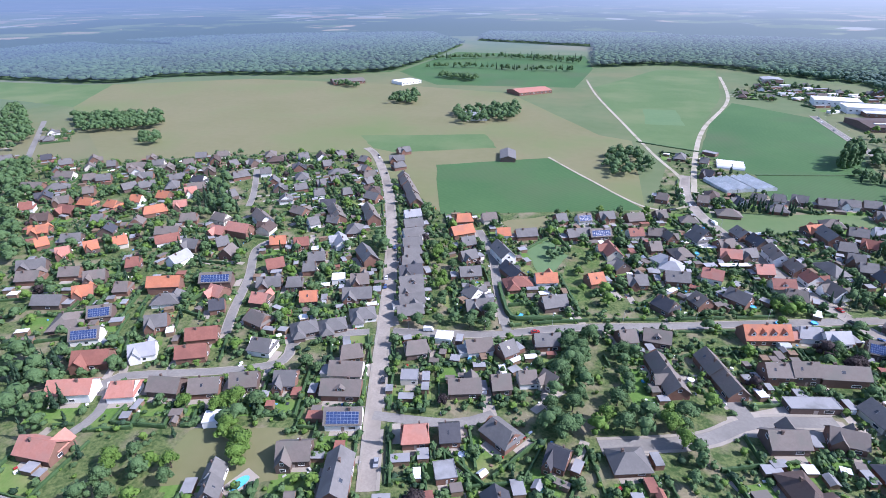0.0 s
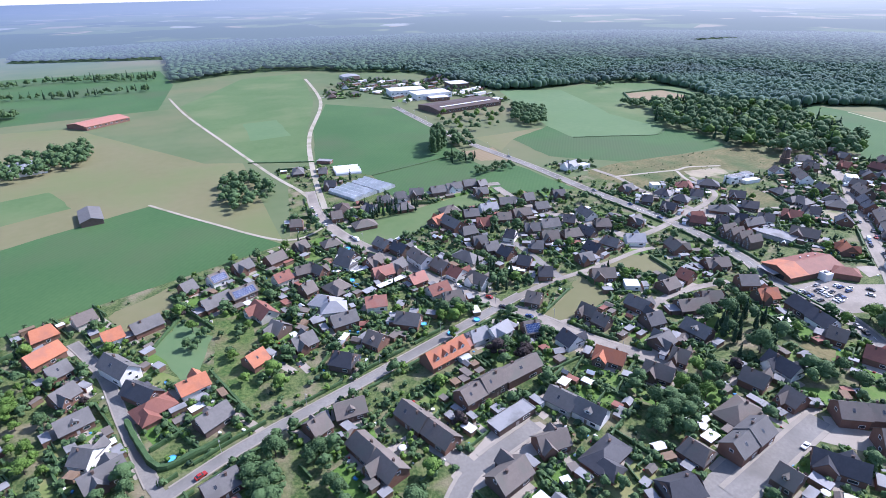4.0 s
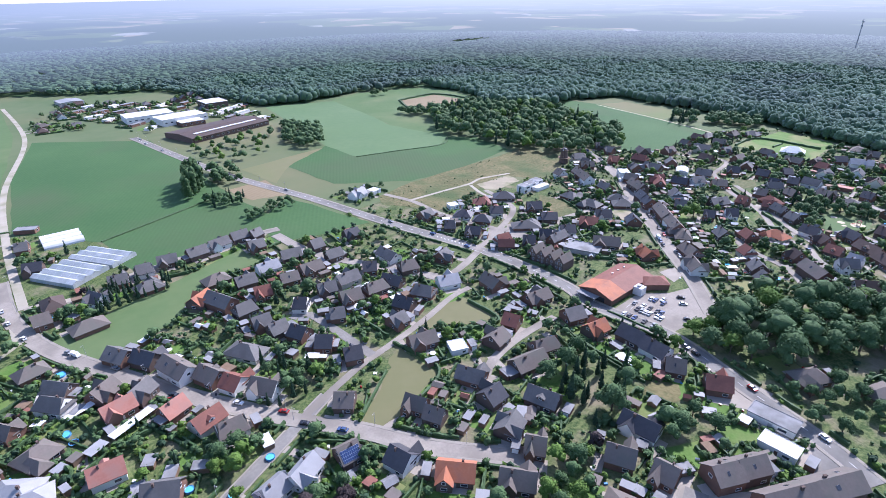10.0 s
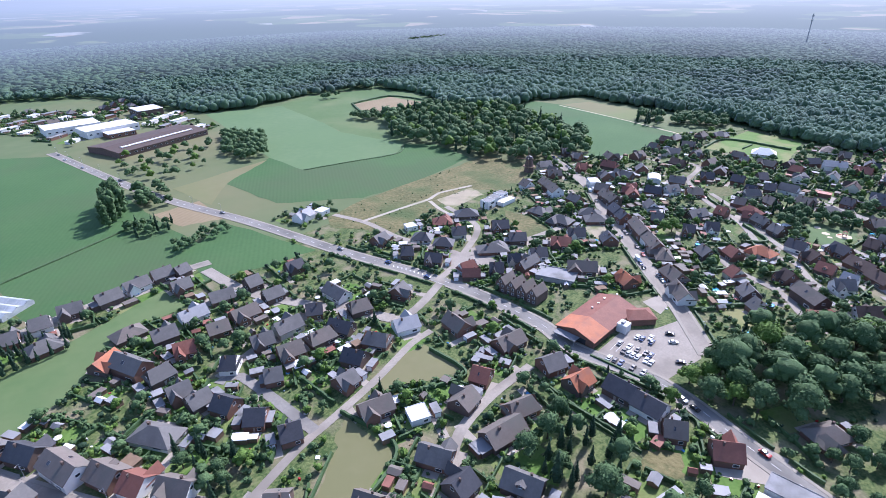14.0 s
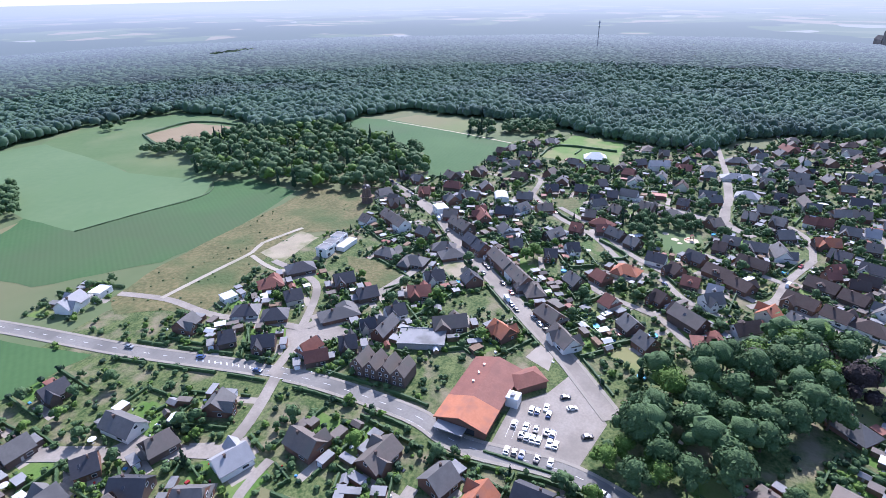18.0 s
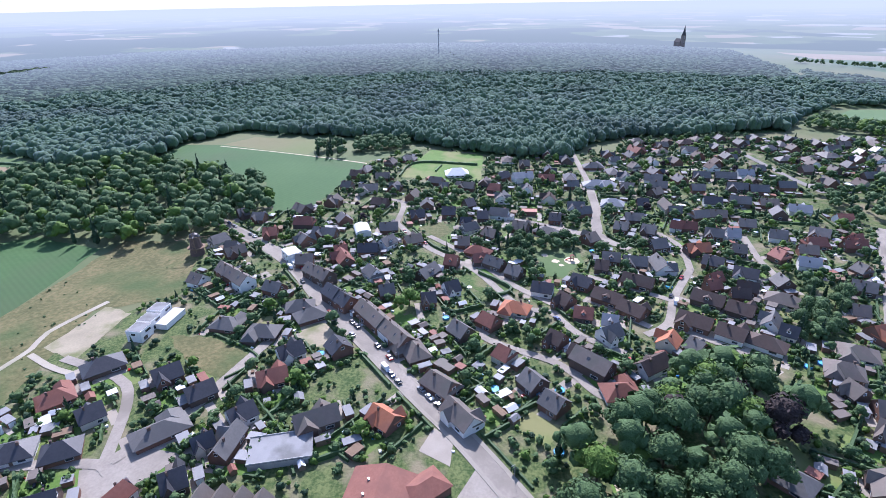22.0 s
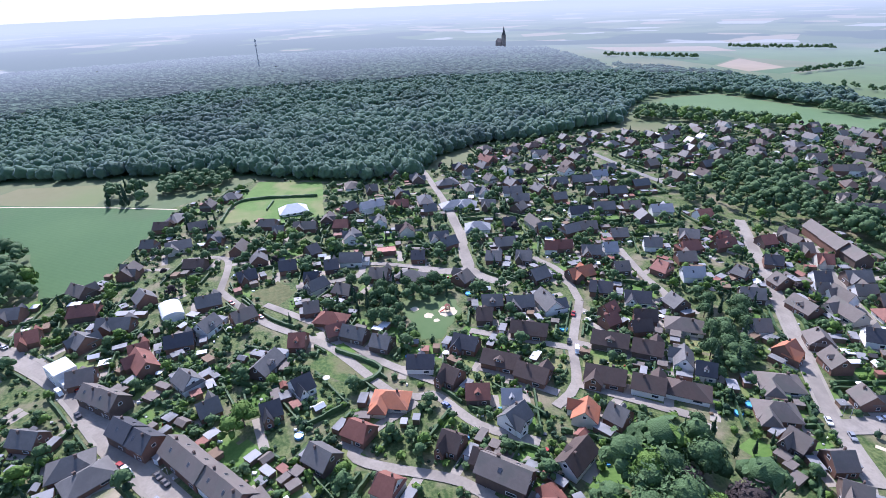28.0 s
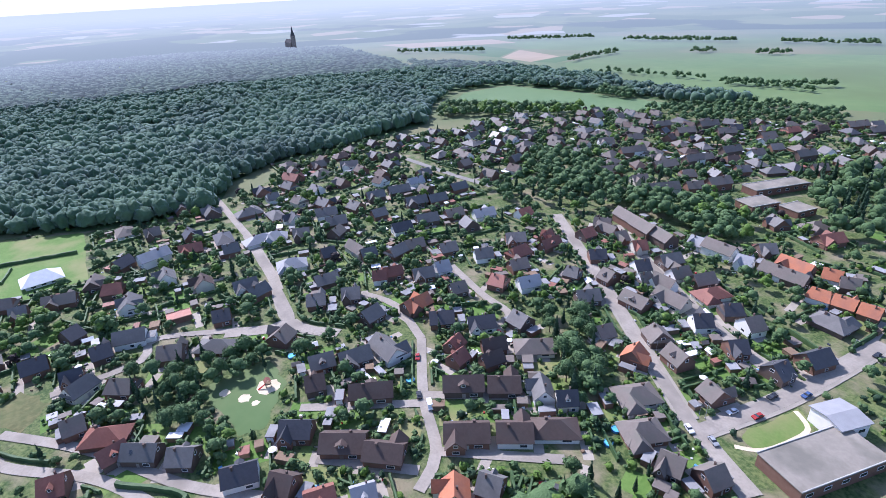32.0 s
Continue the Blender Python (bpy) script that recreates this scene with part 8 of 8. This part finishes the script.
def dormer_house():
    """A long house under one orange roof, with a row of white-fronted gabled dormers."""
    b = thing("dormer_house", "long brick house with an orange roof and white-fronted dormers", "house", m=pose(108.5, 276.5, 0, 0, 0, 18))
    L, W, ze, zr = 22.0, 10.5, 3.8, 9.0
    part("wall", gable_wall(L, W, ze, zr), M["brick"], b)
    part("roof", slab_roof(L, W, ze, zr, 0.5), M["o"], b, "orange clay tiles")
    for k in range(4):
        d = part("dormer", Shape().add([(-1.1, -4.0, 5.0), (1.1, -4.0, 5.0), (1.1, -4.0, 6.2), (0, -4.0, 7.6), (-1.1, -4.0, 6.2), (-1.1, -1.2, 6.2), (1.1, -1.2, 6.2), (0, -1.0, 7.6)], [(0, 1, 2, 3, 4), (1, 6, 2), (0, 4, 5)]), M["render"], b, "white gabled dormer front")
        d.matrix_basis = pose(-7.6 + 5.0 * k, 0, 0)
        r = Shape()
        for sx in (-1, 1):
            a = [(0, -4.3, 7.75), (sx * 1.45, -4.3, 6.0), (sx * 1.45, -0.9, 6.0), (0, -0.9, 7.75)]
            r.add(a + [(q[0], q[1], q[2] - 0.12) for q in a], [(0, 1, 2, 3) if sx < 0 else (3, 2, 1, 0), (4, 5, 1, 0), (1, 5, 6, 2)])
        part("dormer_roof", r, M["o"], d)
        window_on(d, 0, -4.01, 5.9, 1.2, 1.1, "-y")
    for x in (-7.5, -2.5, 2.5, 7.5):
        window_on(b, x, -W / 2, 1.6, 1.8, 1.4, "-y")
    part("conservatory", gable_wall(5.0, 4.0, 2.3, 3.2), M["greenhouse"], b, "pale glazed conservatory").matrix_basis = pose(6.0, -W / 2 - 2.05, 0)
    part("conservatory_roof", slab_roof(5.0, 4.0, 2.3, 3.2, 0.1, 0.06), M["greenhouse"], b).matrix_basis = pose(6.0, -W / 2 - 2.05, 0.02)
    part("side_wing", gable_wall(5.0, 6.0, 2.6, 5.0), M["brick"], b).matrix_basis = pose(L / 2 + 2.55, 0, 0)
    part("side_roof", slab_roof(5.0, 6.0, 2.6, 5.0, 0.3), M["p"], b, "faded red tiles").matrix_basis = pose(L / 2 + 2.85, 0, 0)
    part("chimney", Shape().box(-0.4, -0.4, zr - 1, 0.4, 0.4, zr + 0.9, 0.03), M["brick_dark"], b)


dormer_house()


def gabled_terrace():
    """Four narrow houses wall to wall, each under its own gable."""
    for k in range(4):
        u = thing("terraced_house", "narrow brown brick terraced house with a steep gable to the street", "house", "gabled terrace", pose(338.0, 307.0 + 6.7 * k, 0, 0, 0, -2))
        part("wall", gable_wall(11.0, 6.66, 5.4, 9.4), M["brick_dark"], u)
        part("roof", slab_roof(11.0, 6.66, 5.4, 9.4, 0.01, 0.2), M["b"], u)
        part("chimney", Shape().box(-0.35, -0.35, 8.0, 0.35, 0.35, 10.3, 0.03), M["brick_dark"], u).matrix_basis = pose(-2.2, 0.4, 0)
        for y, z in ((-1.5, 1.6), (1.5, 1.6), (-1.5, 4.3), (1.5, 4.3), (0, 6.8)):
            window_on(u, -5.5, y, z, 1.3, 1.4, "-x")


gabled_terrace()
deck = thing("garage_deck", "flat concrete roof deck of a garage block", "garage", m=pose(366, 311, 0, 0, 0, 107))
part("wall", Shape().box(-11, -6.5, -0.1, 11, 6.5, 2.9), M["concrete"], deck)
part("deck_slab", Shape().box(-11.3, -6.8, 2.9, 11.3, 6.8, 3.2, 0.06), M["felt"], deck, "worn grey concrete deck")
for _y in (-6.7, 6.5):
    part("parapet", Shape().box(-11.3, _y, 3.2, 11.3, _y + 0.2, 3.6), M["concrete"], deck)


def lean_to(x0, y0, x1, y1, w, roof, label):
    """A long low carport or lean-to with a sheet roof on posts, along a line."""
    L = math.dist((x0, y0), (x1, y1))
    b = thing("carport", label, "carport", "carports", pose((x0 + x1) / 2, (y0 + y1) / 2, 0, 0, 0, math.degrees(math.atan2(y1 - y0, x1 - x0))))
    part("roof_sheet", Shape().box(-L / 2, -w / 2, 2.45, L / 2, w / 2, 2.6, 0.04), M[roof], b)
    part("back_wall", Shape().box(-L / 2 + 0.1, w / 2 - 0.35, -0.05, L / 2 - 0.1, w / 2 - 0.15, 2.45), M["brick"], b)
    for k in range(5):
        x = -L / 2 + 0.3 + k * (L - 0.6) / 4
        part("post", Shape().box(x - 0.07, -w / 2 + 0.15, -0.05, x + 0.07, -w / 2 + 0.29, 2.45), M["wood"], b)


for row in ((97, 351, 114, 357, 4.2, "white_felt"), (87, 375, 98, 378, 3.6, "white_felt"), (88, 348, 95, 351, 5.0, "l"), (155, 283, 161, 279, 4.5, "white_felt"), (178, 203, 184, 194, 3.2, "white_felt"), (240, 214, 246, 208, 4.0, "white_felt"), (250, 208, 262, 204, 4.0, "l")):
    lean_to(*row, "long low carport with a %s sheet roof" % {"white_felt": "white", "l": "light grey"}[row[5]])


# ---------------------------------------------------------------- nursery greenhouses
def tunnel(x, y, ang, L, W):
    b = thing("polytunnel", "white film polytunnel of the nursery", "greenhouse", "polytunnels", pose(x, y, 0, 0, 0, ang))
    r = Shape()
    for i in range(9):
        a = math.pi * i / 8
        for xx in (-L / 2, L / 2):
            r.v.append((xx, -math.cos(a) * W / 2, max(0, math.sin(a)) * 3.4 - 0.05))
    r.f = [(2 * i, 2 * i + 1, 2 * i + 3, 2 * i + 2) for i in range(8)] + [tuple(range(0, 18, 2))[::-1], tuple(range(1, 18, 2))]
    part("film", r, M["white_felt"], b)
    for xx in (-L / 2 + 0.1, 0, L / 2 - 0.1):
        hoop = Shape()
        for i in range(9):
            a = math.pi * i / 8
            hoop.v += [(xx - 0.05, -math.cos(a) * (W / 2 + 0.04), max(0, math.sin(a)) * 3.46), (xx + 0.05, -math.cos(a) * (W / 2 + 0.04), max(0, math.sin(a)) * 3.46)]
        hoop.f = [(2 * i, 2 * i + 1, 2 * i + 3, 2 * i + 2) for i in range(8)]
        part("hoop", hoop, M["rail"], b)
    part("door", Shape().box(L / 2 + 0.01, -0.9, 0, L / 2 + 0.08, 0.9, 2.2), M["frame"], b)


for k in range(3):
    tunnel(131 + 0.5 * k, 576 + 8.2 * k, -6, 24, 8)


def glasshouse(x, y, ang, bays, L, W):
    b = thing("greenhouse", "glazed greenhouse of the nursery with pale ridged roofs", "greenhouse", "nursery glasshouses", pose(x, y, 0, 0, 0, ang))
    for k in range(bays):
        o = (k - (bays - 1) / 2) * W
        w = part("bay", gable_wall(L, W - 0.06, 2.4, 3.9), M["greenhouse"], b)
        w.matrix_basis = pose(0, o, 0)
        part("glazing", slab_roof(L, W - 0.1, 2.4, 3.9, 0.02, 0.06), M["greenhouse"], w)
        for i in range(7):
            bar = Shape()
            xx = -L / 2 + i * L / 6
            for sd in (-1, 1):
                bar.add([(xx - 0.08, sd * W / 2, 2.46), (xx + 0.08, sd * W / 2, 2.46), (xx + 0.08, 0, 3.97), (xx - 0.08, 0, 3.97)], [(0, 1, 2, 3)])
            part("glazing_bar", bar, M["rail"], w)


glasshouse(122, 520, -62, 4, 34, 6.4)
glasshouse(143, 531, -62, 3, 36, 6.4)


# ---------------------------------------------------------------- church and mast on the skyline
def church(x, y):
    c = thing("church", "distant dark church with a tall pointed spire", "church", m=pose(x, y, 0, 0, 0, 15))
    part("tower", Shape().box(-5, -5, -0.2, 5, 5, 34), M["far_stone"], c)
    part("spire", Shape().tube([(0, 0, 34), (0, 0, 44), (0, 0, 62)], [6.6, 3.6, 0.15], 8), M["far_slate"], c)
    part("nave", gable_wall(34, 14, 15, 24), M["far_stone"], c).matrix_basis = pose(21, 0, 0)
    part("nave_roof", slab_roof(34, 14, 15, 24, 0.5), M["far_slate"], c).matrix_basis = pose(21, 0, 0)
    for z in (12, 24, 29):
        window_on(c, -5, 0, z, 2.0, 3.6, "-x")


church(2050, -285)
mast = thing("radio_mast", "slender steel radio mast over the forest", "mast", m=pose(1750, 425, 0))
part("shaft", Shape().tube([(0, 0, -0.2), (0, 0, 75)], [1.6, 0.9], 6), M["mast"], mast)
for z in (58, 68):
    part("aerial", Shape().tube([(0, 0, z), (0, 0, z + 4)], [2.4, 2.4], 8), M["mast"], mast)

# ---------------------------------------------------------------- pools and playground
rnd = random.Random(4)


def pool(x, y, r):
    b = thing("garden_pool", "round blue garden pool full of water", "pool", "garden pools", pose(x, y, 0))
    ring = Shape()
    for rr_, z in ((r, -0.02), (r, 1.0), (r - 0.12, 1.0), (r - 0.12, 0.2)):
        ring.v += [(rr_ * math.cos(6.28318 * k / 16), rr_ * math.sin(6.28318 * k / 16), z) for k in range(16)]
    ring.f = [(i * 16 + k, i * 16 + (k + 1) % 16, (i + 1) * 16 + (k + 1) % 16, (i + 1) * 16 + k) for i in range(3) for k in range(16)]
    part("pool_wall", ring, M["pool_blue"], b)
    part("water", Shape().tube([(0, 0, 0.2), (0, 0, 0.82)], [r - 0.13, r - 0.13], 16), M["water"], b, "clear blue water")


for x, y in ((20, 154), (-83, 210), (-22, 216), (-8, 260), (109, 307), (119, 294), (93, 412), (85, 368), (218, 380), (136, 300), (376, 212), (408, 219), (439, 94), (436, 101), (461, 262), (416, 243), (408, 236), (425, 316), (410, 209), (548, 178), (504, 142)):
    pool(x, y, rnd.uniform(1.6, 2.3))
big = thing("swimming_pool", "kidney-shaped blue swimming pool with pale paving", "pool", m=pose(-80, 124, 0, 0, 0, 70))
part("surround", Shape().box(-6, -3.4, 0.0, 6, 3.4, 0.16, 0.1), M["slabs"], big)
part("water", Shape().tube([(0, 0, 0.12), (0, 0, 0.2)], [2.0, 2.0], 20), M["water"], big).matrix_basis = Matrix.Diagonal((2.0, 1.0, 1, 1))
for x, y, r in ((534, 192, 5.0), (540, 208, 2.4), (532, 202, 2.6), (527, 199, 1.8)):
    s = Shape()
    s.v = [(x + r * rnd.uniform(0.75, 1.15) * math.cos(6.283 * k / 14), y + r * rnd.uniform(0.75, 1.15) * math.sin(6.283 * k / 14), 0.09) for k in range(14)]
    s.f = [tuple(range(14))]
    setting("sand_pit", s, M["play_sand"], "pale sand pit of the playground")
tower = thing("play_tower", "wooden climbing tower with a red slide on sand", "play tower", m=pose(534, 192, 0.09))
for dx in (-1, 1):
    for dy in (-1, 1):
        part("post", Shape().box(dx - 0.08, dy - 0.08, 0, dx + 0.08, dy + 0.08, 3.2), M["wood"], tower)
part("platform", Shape().box(-1.2, -1.2, 1.5, 1.2, 1.2, 1.65), M["wood"], tower)
part("roof", slab_roof(2.4, 2.4, 3.0, 4.0, 0.2, 0.08), M["r"], tower)
part("slide", Shape().box(-0.4, 0, -0.05, 0.4, 3.4, 0.05, 0, pose(0, 1.1, 1.6, -27, 0, 0)), M["car3"], tower)

# ---------------------------------------------------------------- parasols, trampolines, garden paths
def pattern_parasol():
    b = thing("parasol", "open white garden parasol over a terrace", "parasol", "parasols")
    part("pole", Shape().tube([(0, 0, 0), (0, 0, 2.4)], [0.04, 0.04], 6), M["mast"], b)
    part("canopy", Shape().tube([(0, 0, 2.1), (0, 0, 2.13), (0, 0, 2.65)], [1.6, 1.6, 0.05], 8), M["canvas"], b, "white fabric canopy")
    part("base", Shape().tube([(0, 0, 0), (0, 0, 0.12)], [0.4, 0.4], 8), M["concrete"], b)
    return b


def pattern_trampoline():
    b = thing("trampoline", "round black garden trampoline with a blue rim", "trampoline", "trampolines")
    part("mat", Shape().tube([(0, 0, 0.72), (0, 0, 0.76)], [1.45, 1.45], 14), M["tyre"], b, "black jumping mat")
    rim = Shape()
    for rr_, z in ((1.46, 0.72), (1.46, 0.82), (1.8, 0.82), (1.8, 0.72)):
        rim.v += [(rr_ * math.cos(6.28318 * k / 14), rr_ * math.sin(6.28318 * k / 14), z) for k in range(14)]
    rim.f = [(i * 14 + k, ((i + 1) % 4) * 14 + k, ((i + 1) % 4) * 14 + (k + 1) % 14, i * 14 + (k + 1) % 14) for i in range(4) for k in range(14)]
    part("rim", rim, M["pool_blue"], b, "blue padded rim")
    for k in range(4):
        a = 1.57 * k
        part("leg", Shape().tube([(1.6 * math.cos(a), 1.6 * math.sin(a), 0), (1.6 * math.cos(a), 1.6 * math.sin(a), 0.72)], [0.04, 0.04], 5), M["mast"], b)
    return b


rnd = random.Random(31)
pa, tp = pattern_parasol(), pattern_trampoline()
near_houses = [q for q in PLACED if q[7]]
for k, (x, y, L, W, ang, *_r) in enumerate(near_houses):
    for pat, odds in ((pa, 0.16), (tp, 0.07)):
        if rnd.random() < odds:
            a = rnd.uniform(0, 6.283)
            px, py = x + (W / 2 + 6) * math.cos(a), y + (W / 2 + 6) * math.sin(a)
            if all(free(px + u, py + v) for u, v in ((0, 0), (1.5, 0), (-1.5, 0), (0, 1.5), (0, -1.5))):
                place(pat, pose(px, py, 0.0, 0, 0, rnd.uniform(0, 360)))
                mark_disc(px, py, 1.8, HOUSE)
park_away(pa), park_away(tp)
for pts in ([(797, 556), (766, 450), (738, 372)], [(412, 67), (406, 61), (403, 49), (403, 39), (410, 34)], [(376, 196), (365, 194), (353, 193), (342, 196)]):
    setting("path", ribbon(Shape(), smooth(pts, 2.0), -0.9, 0.9, 0.11), M["play_sand"], "pale sandy footpath across the lawn")

# ---------------------------------------------------------------- road paint and street lamps
dash = Shape()
for nm in ("street_broad",):
    ln = smooth([p for n_, p, *_ in ROADS if n_ == nm][0], 3.0)
    nn = normals(ln)
    for i in range(0, len(ln) - 2, 3):
        k = len(dash.v)
        for (x, y), (a, b) in ((ln[i], nn[i]), (ln[i + 1], nn[i + 1])):
            dash.v += [(x - a * 0.09, y - b * 0.09, 0.235), (x + a * 0.09, y + b * 0.09, 0.235)]
        dash.f.append((k + 1, k, k + 2, k + 3))
    for off in (-3.5, 3.4):
        ribbon(dash, ln, off, off + 0.14, 0.235)
    for i, ((x, y), (a, b)) in enumerate(zip(ln, nn)):
        if 372 < y < 402:
            dash.box(-1.1, -0.22, 0.22, 1.1, 0.22, 0.238, 0, pose(x, y, 0, 0, 0, math.degrees(math.atan2(b, a)) + 35))
setting("road_paint", dash, M["paint"], "white painted road lines", "stuff")


def pattern_lamp():
    b = thing("street_lamp", "grey steel street lamp", "street lamp", "street lamps")
    part("pole", Shape().tube([(0, 0, -0.1), (0, 0, 3), (0, 0, 6.5)], [0.1, 0.08, 0.06], 6), M["mast"], b)
    part("arm", Shape().box(0, -0.04, 6.4, 1.2, 0.04, 6.48), M["mast"], b)
    part("lamp_head", Shape().box(0.8, -0.14, 6.3, 1.5, 0.14, 6.42, 0.05), M["concrete"], b)
    return b


p = pattern_lamp()
for nm in ("street_main", "street_broad", "street_millst", "street_village", "street_strR", "street_crossR", "street_cross"):
    ln = LINES[nm]
    nn = normals(ln)
    w = [r[2] for r in ROADS if r[0] == nm][0]
    for i in range(2, min(len(ln), 60), 7):
        x, y = ln[i][0] + nn[i][0] * (w / 2 + 1.0), ln[i][1] + nn[i][1] * (w / 2 + 1.0)
        place(p, pose(x, y, 0.2, 0, 0, math.degrees(math.atan2(-nn[i][1], -nn[i][0]))))
park_away(p)
